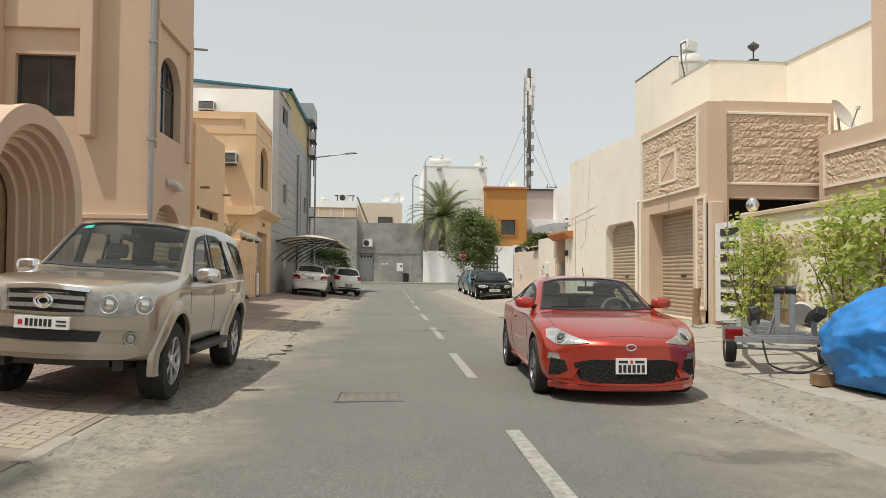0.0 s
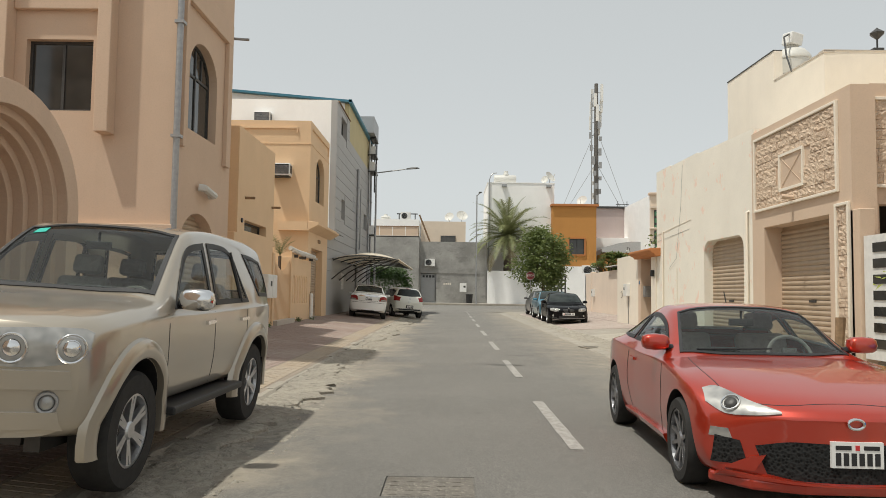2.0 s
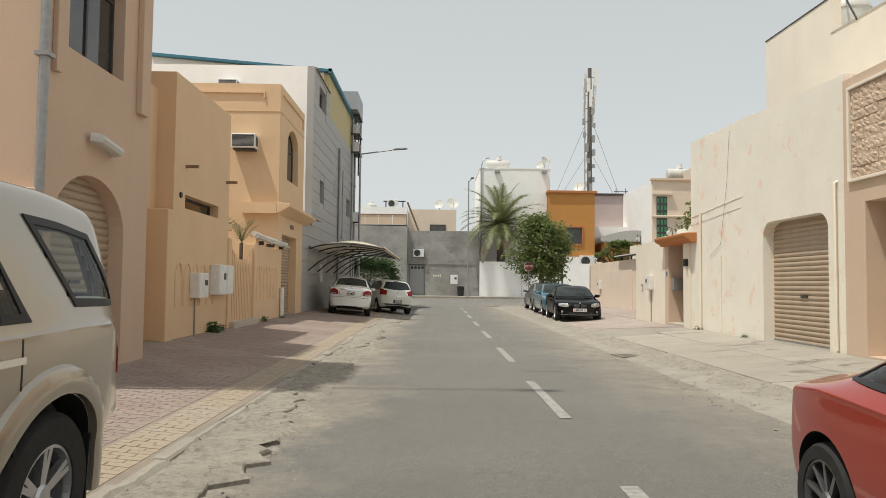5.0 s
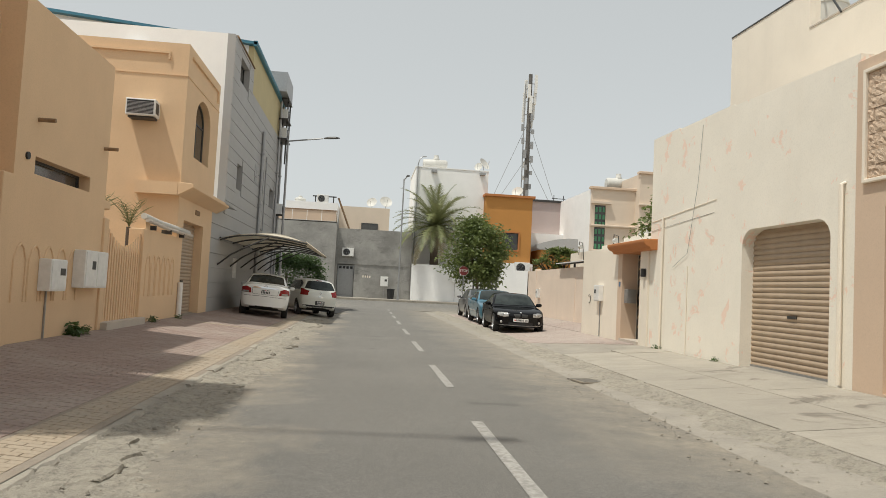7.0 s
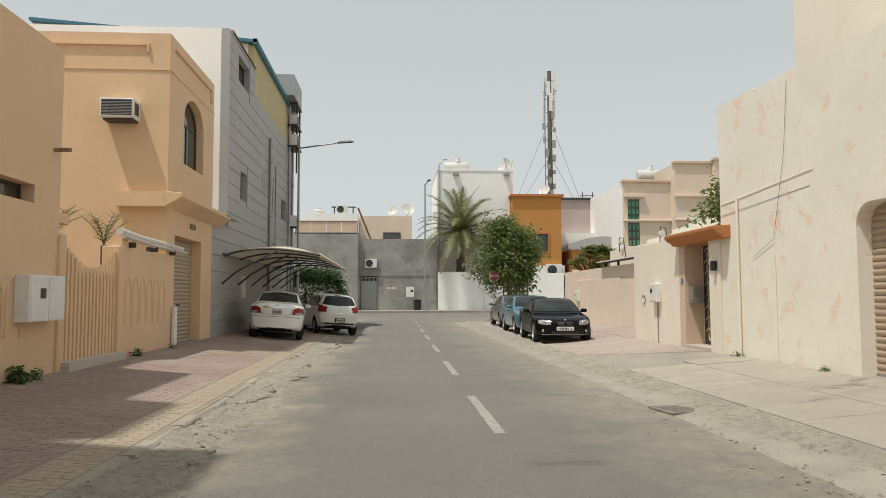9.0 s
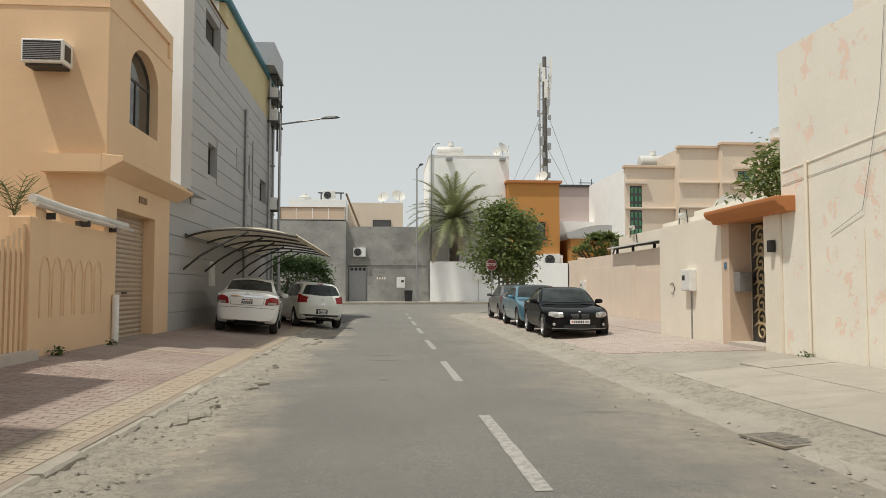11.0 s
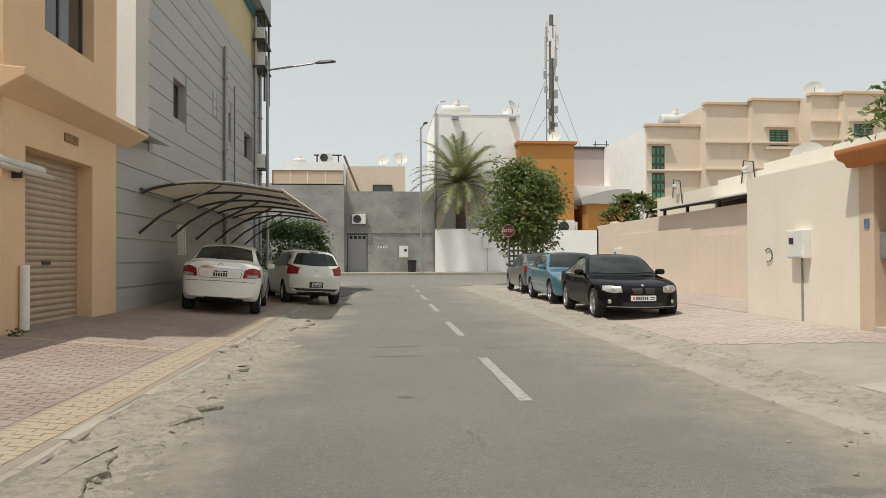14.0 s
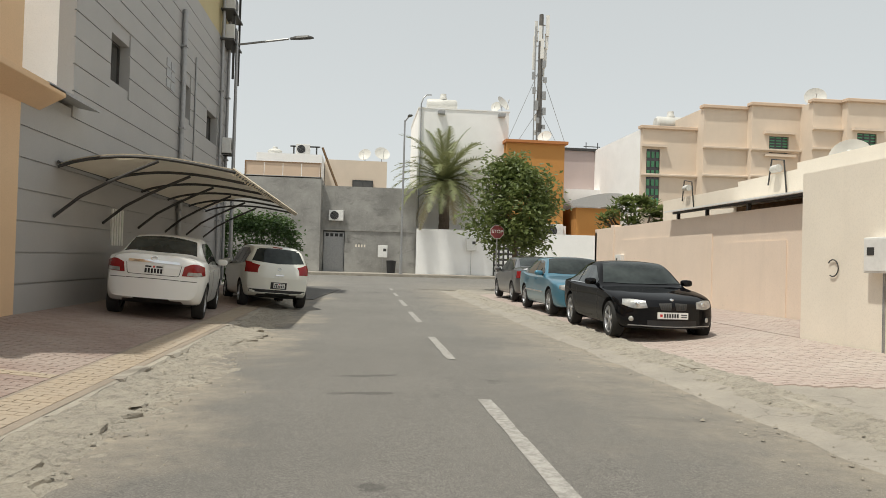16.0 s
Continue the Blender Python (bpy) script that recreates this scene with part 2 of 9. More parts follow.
gm.bump(vm.outputs["Distance"], 0.6, 0.01)
M["grille_mesh"] = gm.m
M["mesh_chrome"] = plain("chrome_mesh", (0.5, 0.5, 0.5), 0.3, 0.9, 0.5, 90, bump=0.5)
M["alloy"] = plain("alloy_wheel", (0.55, 0.55, 0.56), 0.3, 0.85, 0.08, 10)
M["alloy_dark"] = plain("dark_alloy_wheel", (0.24, 0.24, 0.25), 0.3, 0.8, 0.25, 10)
M["blue_trim"] = plain("blue_roof_trim", (0.05, 0.19, 0.27), 0.5, 0, 0.15, 3)
M["shutter"] = plain("beige_shutter", (0.44, 0.34, 0.245), 0.5, 0.1, 0.10, 2.0, bump=0.1)
M["rust"] = plain("weathered_wood", (0.25, 0.16, 0.09), 0.85, 0, 0.35, 9, bump=0.4)
M["blue_tarp"] = plain("blue_tarpaulin", (0.025, 0.20, 0.55), 0.5, 0, 0.28, 5, bump=0.3)
cv = Mat("canopy_cloth", 0.8)
cv.color(cv.mix(cv.ramp(cv.noise(2.0, 4), 0.3, 0.75), (0.80, 0.72, 0.58), (0.70, 0.62, 0.49)))
tl = cv.n.new("ShaderNodeBsdfTranslucent")
tl.inputs["Color"].default_value = (0.70, 0.60, 0.46, 1)
ms = cv.n.new("ShaderNodeMixShader")
ms.inputs[0].default_value = 0.22
cv.l.new(cv.b.outputs[0], ms.inputs[1])
cv.l.new(tl.outputs[0], ms.inputs[2])
cv.l.new(ms.outputs[0], cv.n["Material Output"].inputs["Surface"])
M["canvas"] = cv.m
M["tank"] = plain("water_tank_plastic", (0.60, 0.585, 0.54), 0.5, 0, 0.08, 3)
M["red_lens"] = plain("red_lens", (0.24, 0.009, 0.009), 0.12, 0, 0.1, 9)
hl = Mat("headlamp_lens", 0.25, 0.35)
hl.color(hl.mix(hl.ramp(hl.noise(7, 2, obj=True), 0.35, 0.7), (0.50, 0.49, 0.46), (0.24, 0.24, 0.235)))
hl.b.inputs["Coat Weight"].default_value = 1.0
hl.bump(hl.noise(9, 1, obj=True), 0.25, 0.02)
M["clear_lens"] = hl.m
M["amber"] = plain("amber_lens", (0.7, 0.25, 0.03), 0.15, 0, 0.1, 9)
M["plate"] = plain("number_plate", (0.82, 0.82, 0.80), 0.4, 0, 0.03, 9)
M["ink"] = plain("dark_ink", (0.02, 0.02, 0.022), 0.6)
M["red_ink"] = plain("red_ink", (0.55, 0.03, 0.03), 0.5)
M["green_frame"] = plain("green_glazing", (0.08, 0.26, 0.13), 0.25, 0, 0.15, 3)
g = Mat("dark_window_glass", 0.06, 0, 0.7)
g.color(g.mix(g.ramp(g.noise(0.7, 3), 0.3, 0.7), (0.02, 0.022, 0.022), (0.075, 0.07, 0.062)))
M["glass"] = g.m
g = Mat("tinted_car_glass", 0.03, 0, 0.3)
g.color(g.mix(g.ramp(g.noise(1.8, 3, obj=True), 0.35, 0.7), (0.012, 0.016, 0.016), (0.05, 0.06, 0.058)))
M["car_glass"] = g.m


def asphalt():
    m = Mat("worn_asphalt", 0.9)
    col = m.mix(m.ramp(m.noise(0.35, 6), 0.35, 0.7), (0.214, 0.203, 0.183), (0.276, 0.261, 0.234))
    col = m.mix(m.ramp(m.noise(95, 3, 0.75), 0.42, 0.62, 0.0, 0.85), col, (0.075, 0.07, 0.064))
    col = m.mix(m.ramp(m.noise(130, 2, 0.7), 0.56, 0.70, 0.0, 0.85), col, (0.46, 0.435, 0.395))
    col = m.mix(m.ramp(m.noise(9, 5, 0.7), 0.5, 0.75, 0.0, 0.4), col, (0.125, 0.118, 0.108))
    col = m.mix(m.ramp(m.noise(28, 4, 0.8), 0.46, 0.66, 0.0, 0.45), col, (0.125, 0.118, 0.108))
    col = m.mix(m.ramp(m.noise(1.3, 5, stretch=(1, 0.22, 1)), 0.6, 0.8, 0, 0.35), col, (0.15, 0.14, 0.13))
    sep = m.n.new("ShaderNodeSeparateXYZ")
    m.l.new(m.where(), sep.inputs[0])
    wob = m.ramp(m.noise(0.5, 6, 0.7), 0.2, 0.8, -1.1, 1.1)
    x = m.math("ADD", sep.outputs[0], wob)
    left = m.ramp(x, -1.0, -2.0)
    right = m.ramp(x, 1.9, 3.8)
    dirt = m.math("MAXIMUM", left, right)
    dirt = m.math("MULTIPLY", dirt, m.ramp(m.noise(2.2, 7, 0.7), 0.28, 0.62, 0.25, 1.0))
    dirt = m.math("MULTIPLY", dirt, m.ramp(sep.outputs[1], 64.0, 50.0))
    sand = m.mix(m.ramp(m.noise(5, 6, 0.7), 0.3, 0.7), (0.42, 0.365, 0.285), (0.29, 0.255, 0.205))
    col = m.mix(dirt, col, sand)
    oil = m.ramp(m.noise(0.9, 4, 0.5, distort=0.8), 0.71, 0.78, 0, 0.6)
    col = m.mix(oil, col, (0.07, 0.065, 0.06))
    v = m.n.new("ShaderNodeTexVoronoi")
    v.feature = "DISTANCE_TO_EDGE"
    v.inputs["Scale"].default_value = 0.22
    dv = m.n.new("ShaderNodeVectorMath")
    dv.operation = "ADD"
    nz = m.n.new("ShaderNodeTexNoise")
    nz.inputs["Scale"].default_value = 1.6
    nz.inputs["Detail"].default_value = 6
    m.l.new(m.where(), nz.inputs["Vector"])
    m.l.new(m.where(), dv.inputs[0])
    m.l.new(nz.outputs["Color"], dv.inputs[1])
    m.l.new(dv.outputs[0], v.inputs["Vector"])
    crack = m.math("MULTIPLY", m.ramp(v.outputs["Distance"], 0.0028, 0.0012), m.ramp(m.noise(0.3, 2), 0.5, 0.66))
    col = m.mix(m.math("MULTIPLY", crack, 0.55), col, (0.08, 0.075, 0.07))
    # tar smears and scuffs
    for cx, cy, rx, ry, k in ((0.05, 31.4, 0.42, 0.10, 0.6), (-0.0, 30.3, 0.36, 0.10, 0.6), (0.05, 27.3, 0.12, 0.1, 0.6), (2.6, 24.2, 0.3, 0.1, 0.4), (2.3, 9.0, 0.6, 0.2, 0.4), (2.9, 5.8, 0.7, 0.25, 0.5), (1.6, 19.6, 0.5, 0.12, 0.35), (0.3, 11.7, 0.07, 0.07, 0.7)):
        so = m.n.new("ShaderNodeVectorMath")
        so.operation = "SUBTRACT"
        m.l.new(m.where(), so.inputs[0])
        so.inputs[1].default_value = (cx, cy, 0)
        sc = m.n.new("ShaderNodeVectorMath")
        sc.operation = "MULTIPLY"
        m.l.new(so.outputs[0], sc.inputs[0])
        sc.inputs[1].default_value = (1 / rx, 1 / ry, 0)
        ln = m.n.new("ShaderNodeVectorMath")
        ln.operation = "LENGTH"
        m.l.new(sc.outputs[0], ln.inputs[0])
        far = m.math("ADD", ln.outputs["Value"], m.ramp(m.noise(5, 5, 0.7), 0.2, 0.8, -0.8, 0.8))
        col = m.mix(m.ramp(far, 1.0, 0.6, 0.0, k), col, (0.075, 0.07, 0.065))
    m.color(col)
    m.bump(m.noise(90, 4, 0.8), 0.9, 0.012)
    m.bump(m.noise(6, 5), 0.3, 0.02)
    m.bump(m.math("SUBTRACT", 1.0, crack), 0.5, 0.01)
    return m.m


def sandy(name, a, b, dark=(0.16, 0.14, 0.115), wet=0.66, cracks=False, tint=False, crumbs=False):
    m = Mat(name, 0.95)
    col = m.mix(m.ramp(m.noise(1.4, 7, 0.68), 0.35, 0.68), a, b)
    if crumbs:
        col = m.mix(m.ramp(m.noise(9, 7, 0.8), 0.48, 0.62, 0, 0.62), col, (0.155, 0.138, 0.115))
        col = m.mix(m.ramp(m.noise(30, 3, 0.8), 0.56, 0.68, 0, 0.7), col, (0.46, 0.42, 0.35))
        m.bump(m.noise(16, 6, 0.8), 0.6, 0.04)
    if tint:
        col = m.mix(m.math("MULTIPLY", m.random(), 0.45), col, shade(b, 0.75))
        col = m.mix(m.ramp(m.noise(1.2, 6, 0.65, stretch=(0.35, 1.6, 1)), 0.56, 0.7, 0, 0.4), col, shade(b, 0.6))
    col = m.mix(m.ramp(m.noise(24, 5, 0.7), 0.5, 0.8, 0, 0.5), col, shade(b, 0.7))
    col = m.mix(m.ramp(m.noise(0.8, 5, 0.6, distort=0.7), wet, wet + 0.06, 0, 0.7), col, dark)
    if cracks:
        v = m.n.new("ShaderNodeTexVoronoi")
        v.feature = "DISTANCE_TO_EDGE"
        v.inputs["Scale"].default_value = 0.75
        dv = m.n.new("ShaderNodeVectorMath")
        dv.operation = "ADD"
        nz = m.n.new("ShaderNodeTexNoise")
        nz.inputs["Scale"].default_value, nz.inputs["Detail"].default_value = 1.2, 7
        m.l.new(m.where(), nz.inputs["Vector"])
        m.l.new(m.where(), dv.inputs[0])
        m.l.new(nz.outputs["Color"], dv.inputs[1])
        m.l.new(dv.outputs[0], v.inputs["Vector"])
        line = m.math("MULTIPLY", m.ramp(v.outputs["Distance"], 0.010, 0.003), m.ramp(m.noise(0.7, 3), 0.48, 0.62))
        col = m.mix(m.math("MULTIPLY", line, 0.45), col, dark)
        m.bump(m.math("SUBTRACT", 1.0, line), 0.4, 0.01)
    col = m.mix(m.ramp(m.noise(120, 3, 0.7), 0.52, 0.75, 0, 0.45), col, shade(a, 0.5))
    m.color(col)
    m.bump(m.noise(40, 5, 0.7), 0.8, 0.014)
    m.bump(m.noise(4, 5, 0.7), 0.5, 0.04)
    return m.m


def pavers(name, a, b, c):
    m = Mat(name, 0.9)
    pick = m.math("ADD", m.math("MULTIPLY", m.island(), 0.6), m.math("MULTIPLY", m.random(), 0.4))
    col = m.mix(pick, a, b)
    col = m.mix(m.ramp(m.noise(0.55, 6, 0.65), 0.42, 0.66, 0, 0.8), col, c)
    col = m.mix(m.ramp(m.noise(30, 4), 0.45, 0.8, 0, 0.35), col, shade(a, 0.6))
    m.color(col)
    m.bump(m.noise(70, 4), 0.3, 0.006)
    return m.m


M["asphalt"] = asphalt()
M["joint"] = sandy("sandy_joint_bed", (0.34, 0.285, 0.225), (0.28, 0.235, 0.19), wet=0.75)
M["sand"] = sandy("sandy_ground", (0.45, 0.38, 0.29), (0.36, 0.31, 0.24))
M["apron"] = sandy("dusty_concrete", (0.39, 0.352, 0.298), (0.30, 0.275, 0.235), wet=0.64, cracks=True)
M["kerb"] = sandy("broken_kerb_concrete", (0.40, 0.36, 0.295), (0.28, 0.255, 0.215), wet=0.60)
M["rubble"] = sandy("crumbled_concrete", (0.42, 0.38, 0.31), (0.33, 0.30, 0.25), wet=0.66, crumbs=True)
M["paver"] = pavers("red_grey_pavers", (0.262, 0.188, 0.160), (0.335, 0.258, 0.222), (0.385, 0.322, 0.278))
M["paver_pink"] = pavers("pink_pavers", (0.40, 0.312, 0.272), (0.47, 0.39, 0.345), (0.49, 0.43, 0.38))
M["paver_yellow"] = pavers("yellow_pavers", (0.37, 0.295, 0.215), (0.41, 0.335, 0.25), (0.38, 0.325, 0.26))
mk = Mat("worn_road_paint", 0.8)
mk.color(mk.mix(mk.ramp(mk.noise(14, 6, 0.75), 0.40, 0.60), (0.40, 0.38, 0.35), (0.25, 0.238, 0.215)))
M["marking"] = mk.m
st = Mat("split_stone", 0.92)
st.color(st.mix(st.ramp(st.noise(1.5, 5), 0.3, 0.7), st.mix(st.random(), (0.60, 0.45, 0.33), (0.72, 0.57, 0.43)), (0.66, 0.51, 0.38)))
st.bump(st.noise(22, 6, 0.7, distort=0.8), 0.8, 0.03)
M["stone"] = st.m


# ---- ground ----
def strip(xs, zs, y0, y1, step, wob=0.0, seed=3):
    """A long sheet along y with the cross-section (xs, zs)."""
    g = Geo()
    n = max(2, int((y1 - y0) / step))
    for i in range(n + 1):
        y = y0 + (y1 - y0) * i / n
        for k, (x, z) in enumerate(zip(xs, zs)):
            e = wob * noise.noise(Vector((x * 1.7 + seed, y * 1.1, seed)))
            edge = wob * 2.5 * noise.noise(Vector((seed * 3.1, y * 0.9, k))) if k in (0, len(xs) - 1) else 0.0
            g.v.append((x + edge, y, z + e * 0.5))
    q = len(xs)
    g.f = [(i * q + k, i * q + k + 1, (i + 1) * q + k + 1, (i + 1) * q + k) for i in range(n) for k in range(q - 1)]
    return g


def left_z(x):
    return 0.06 + (-2.55 - x) * 0.093


def right_z(x):
    return 0.02 + max(0.0, x - 4.0) * 0.075


part("ground", Geo().quad((-900, -300, -0.12), (900, -300, -0.12), (900, 2500, -0.12), (-900, 2500, -0.12)), M["sand"])
tagged(bpy.data.objects["ground"], "pale sandy ground under the whole street", "ground", kind="structure")
xs = [-2.6 + 0.35 * i for i in range(21)]
zs = [0.0 - 0.012 * abs(x - 0.9) + 0.012 for x in xs]
road = part("road", strip(xs, zs, -25, 57, 0.5, 0.012), M["asphalt"], smooth=True)
tagged(road, "worn grey asphalt road with sandy edges", "road", kind="structure")
g = Geo()
for i in range(60):
    for k in range(6):
        x0, x1 = -60 + 2.5 * i, -57.5 + 2.5 * i
        y0, y1 = 56.9 + 2.15 * k, 56.9 + 2.15 * (k + 1)
        za, zb = -0.004 + 0.022 * (y0 - 56.9), -0.004 + 0.022 * (y1 - 56.9)
        g.quad((x0, y0, za), (x1, y0, za), (x1, y1, zb), (x0, y1, zb))
tagged(part("cross_road", g, M["asphalt"]), "grey asphalt side street crossing the end of the road", "road", kind="structure")
g = Geo().prism([(-6.5, 50.0), (-2.4, 48.5), (-2.4, 57.0), (-30, 57.0), (-30, 53.6), (-6.5, 53.0)], "z", -0.1, -0.002)
tagged(part("side_lane", g, M["asphalt"]), "grey asphalt beside the corner house", "road", kind="structure")

# dashed centre line
for y0, y1 in ((3.9, 6.7), (9.75, 12.6), (15.25, 18.25), (21.0, 24.0), (26.95, 29.95), (32.8, 35.65), (38.7, 41.75), (44.1, 47.3), (49.7, 52.2), (54.8, 56.6)):
    xm = 1.10 + 0.0055 * (y0 - 9)
    g = Geo()
    for i in range(8):
        ya, yb = y0 + (y1 - y0) * i / 8, y0 + (y1 - y0) * (i + 1) / 8
        w0, w1 = (0.065 + 0.012 * noise.noise(Vector((ya * 3, 0, 5))) for _ in (0, 1))
        zr = 0.012 - 0.012 * abs(xm - 0.9) + 0.006
        g.quad((xm - w0, ya, zr), (xm + w1, ya, zr), (xm + w1, yb, zr), (xm - w0, yb, zr))
    tagged(part("road_marking", g, M["marking"]), "worn white dash of the road's centre line", "road marking", "centre line dashes", "structure")

# left pavement bed, kerb and broken edge
xs = [-14.0, -6.0, -5.4, -4.6, -3.8, -3.0, -2.5]
tagged(part("pavement_left", strip(xs, [left_z(max(x, -6.0)) - 0.001 for x in xs], -25, 49.5, 1.0), M["joint"]), "paved footway sloping up to the houses", "pavement", kind="structure")
def rubble_strip(x0, x1, y0, y1, step, amp, lift, seed, base=lambda x: 0.012 - 0.012 * abs(x - 0.9)):
    """Crumbled edge that rises out of the road in ragged lumps; thickest at x0, run out at x1."""
    g = Geo()
    q, n = int(abs(x1 - x0) / step) + 1, int((y1 - y0) / step)
    for i in range(n + 1):
        y = y0 + (y1 - y0) * i / n
        for k in range(q + 1):
            u = k / q
            x = x0 + (x1 - x0) * u
            f = noise.noise(Vector((x * 1.1, y * 0.5, seed))) + 0.8 * noise.noise(Vector((x * 4, y * 3, seed + 7))) + 0.6 * noise.noise(Vector((x * 9, y * 9, seed + 3))) + 0.5 * max(0.0, 1 - 1.2 * u) * noise.noise(Vector((x * 19, y * 19, seed + 5)))
            g.v.append((x, y, base(x) + amp * f + lift * (1 - 2.3 * u)))
    g.f = [(i * (q + 1) + k, i * (q + 1) + k + 1, (i + 1) * (q + 1) + k + 1, (i + 1) * (q + 1) + k) for i in range(n) for k in range(q)]
    return g


g = rubble_strip(-2.44, -0.9, 3, 47, 0.05, 0.036, 0.07, 11)
tagged(part("gutter_left", g, M["rubble"]), "crumbling rubble and broken concrete beside the kerb", "gutter", kind="structure")
# right apron: dusty concrete, then a raised kerb and pink paving
xs = [3.5, 3.8, 4.2, 5.0, 6.0, 7.0, 7.6, 9.0, 14.0]
tagged(part("pavement_right", strip(xs, [-0.03, 0.006, 0.035] + [right_z(x) - 0.012 for x in (5.0, 6.0, 7.0, 7.6, 9.0, 9.0)], -25, 55.5, 0.5, 0.02, 7), M["apron"], smooth=True),
       "dusty pale concrete apron before the garages", "pavement", kind="structure")
g = rubble_strip(4.45, 3.45, 5.0, 55.0, 0.05, 0.034, 0.06, 17, lambda x: 0.0 + max(0.0, x - 3.5) * 0.05)
tagged(part("gutter_right", g, M["rubble"]), "crumbling rubble beside the low kerb", "gutter", kind="structure")
# far footway
g = Geo().box(-70, 80, 69.6, 74.5, -0.1, 0.43)
tagged(part("far_pavement", g, M["apron"]), "pale concrete footway along the far walls", "pavement", kind="structure")
g = Geo().box(-70, 80, 69.35, 69.6, -0.1, 0.41)
tagged(part("far_kerb", g, M["kerb"]), "pale kerb along the crossing street", "kerb", kind="structure")


# ---- shared fittings ----
def shutter(y0, y1, z0, z1, x, parent, face=1, pitch=0.105):
    """A roller shutter in the plane x, facing +x or -x: slats as pieces."""
    g = Geo()
    n = 5
    prof = [(0.0, 0.0)] + [(0.022 * math.sin(math.pi * (i + 0.5) / n) * face, pitch * 0.92 * (i + 0.5) / n) for i in range(n)] + [(0.0, pitch * 0.94), (-0.012 * face, pitch)]
    for (a, z), (b, w) in zip(prof, prof[1:]):
        g.quad((a, 0, z), (a, y1 - y0, z), (b, y1 - y0, w), (b, 0, w))
    g.quad((-0.012 * face, 0, 0), (-0.012 * face, y1 - y0, 0), (-0.012 * face, y1 - y0, pitch), (-0.012 * face, 0, pitch))
    me = g.mesh("slat")
    me.materials.append(M["shutter"])
    door = part("shutter_door", Geo().box(x - 0.02 * face, x - 0.05 * face, y0, y1, z0, z1), M["shutter"], parent)
    for i in range(int((z1 - z0) / pitch)):
        s = new("slat", me)
        s.parent = door
        s.matrix_parent_inverse = placed(door).inverted()
        s.location = (x, y0, z0 + i * pitch)
    ym = (y0 + y1) / 2
    part("handle", Geo().box(x + 0.02 * face, x + 0.04 * face, ym - 0.14, ym + 0.14, z0 + 1.0, z0 + 1.05), M["metal_dark"], door)
    part("bottom_rail", Geo().box(x - 0.03 * face, x + 0.03 * face, y0, y1, z0 - 0.03, z0 + 0.05), M["metal_grey"], door)


def house(label, at, category="house"):
    return thing("house", label, category, at)


def window_unit(parent, axis, pos, outline, depth, frame_w=0.05, bars=(), name="window"):
    """A framed pane in an opening: outline in (a, z), frame inset round it. depth: from the wall's face inwards (signed)."""
    a0, a1 = min(p[0] for p in outline), max(p[0] for p in outline)
    z0, z1 = min(p[1] for p in outline), max(p[1] for p in outline)
    c = ((a0 + a1) / 2, (z0 + z1) / 2)
    k = lambda p: (c[0] + (p[0] - c[0]) * (1 - 2 * frame_w / (a1 - a0)), c[1] + (p[1] - c[1]) * (1 - 2 * frame_w / (z1 - z0)))
    p0 = pos + depth
    s = 1 if depth > 0 else -1
    fr = holed(outline, [[k(p) for p in outline]], axis, p0, p0 + 0.06 * s)
    w = part(name, fr, M["metal_dark"], parent)
    pane = Geo().prism([k(p) for p in outline], axis, p0 + 0.025 * s, p0 + 0.04 * s)
    part("pane", pane, M["glass"], w)
    for b in bars:
        g = Geo()
        if b[0] == "v":
            r = rect(b[1] - 0.025, b[1] + 0.025, b[2], b[3])
        else:
            r = rect(b[2], b[3], b[1] - 0.025, b[1] + 0.025)
        part("glazing_bar", g.prism(r, axis, p0 + 0.004 * s, p0 + 0.058 * s), M["metal_dark"], w)
    return w


# ---- tan house with the arched porch ----
tan = house("tan rendered two-storey house with an arched garage", (-7, 17.5, 0.3))
XA, YA = -4.80, 15.5
HA = 8.12
front = rect(-14, XA - 0.3, 0.0, HA)
front_hole = rect(-7.50, -6.33, 4.47, 5.73)
part("wall", holed(front, [front_hole], "y", YA, YA + 0.3), M["tan"], tan)
# hidden block, not a known wing: added to lengthen the house's shadow
part("rear_wing", Geo().box(-14, -6.25, 18.52, 20.9, 0.1, 10.0), M["tan"], tan)
part("coping", Geo().box(XA - 0.3, XA + 0.05, YA - 0.05, 18.53, HA, HA + 0.09), M["tan"], tan, bevel=0.015)
part("coping", Geo().box(-14, XA - 0.3, YA - 0.05, YA + 0.3, HA, HA + 0.09), M["tan"], tan, bevel=0.015)
part("roof", Geo().box(-14, XA - 0.3, YA + 0.3, 18.18, HA - 0.5, HA - 0.3), M["tan"], tan)
window_unit(tan, "y", YA, front_hole, 0.12, 0.05, (("v", -6.9, 4.5, 5.7),))
arch_win = arched(15.97, 17.50, 4.30, 5.45, 0.60)
garage = arched(15.72, 17.66, 0.42, 2.10, 0.72)
part("wall", holed(rect(YA, 18.48, 0.0, HA), [arch_win, garage], "x", XA - 0.3, XA), M["tan"], tan)
part("wall", Geo().box(-14, XA - 0.3, 18.18, 18.48, 0, HA), M["tan"], tan)
part("roof", Geo().box(-14, XA - 0.3, YA + 0.3, 18.18, 9.9, 10.1), M["tan"], tan)
window_unit(tan, "x", XA, arch_win, -0.16, 0.05, (("v", 16.73, 4.35, 5.95), ("h", 5.43, 16.0, 17.47), ("v", 16.4, 5.45, 5.88), ("v", 17.06, 5.45, 5.88)))
shutter(15.7, 17.68, 0.42, 2.85, XA - 0.22, tan)
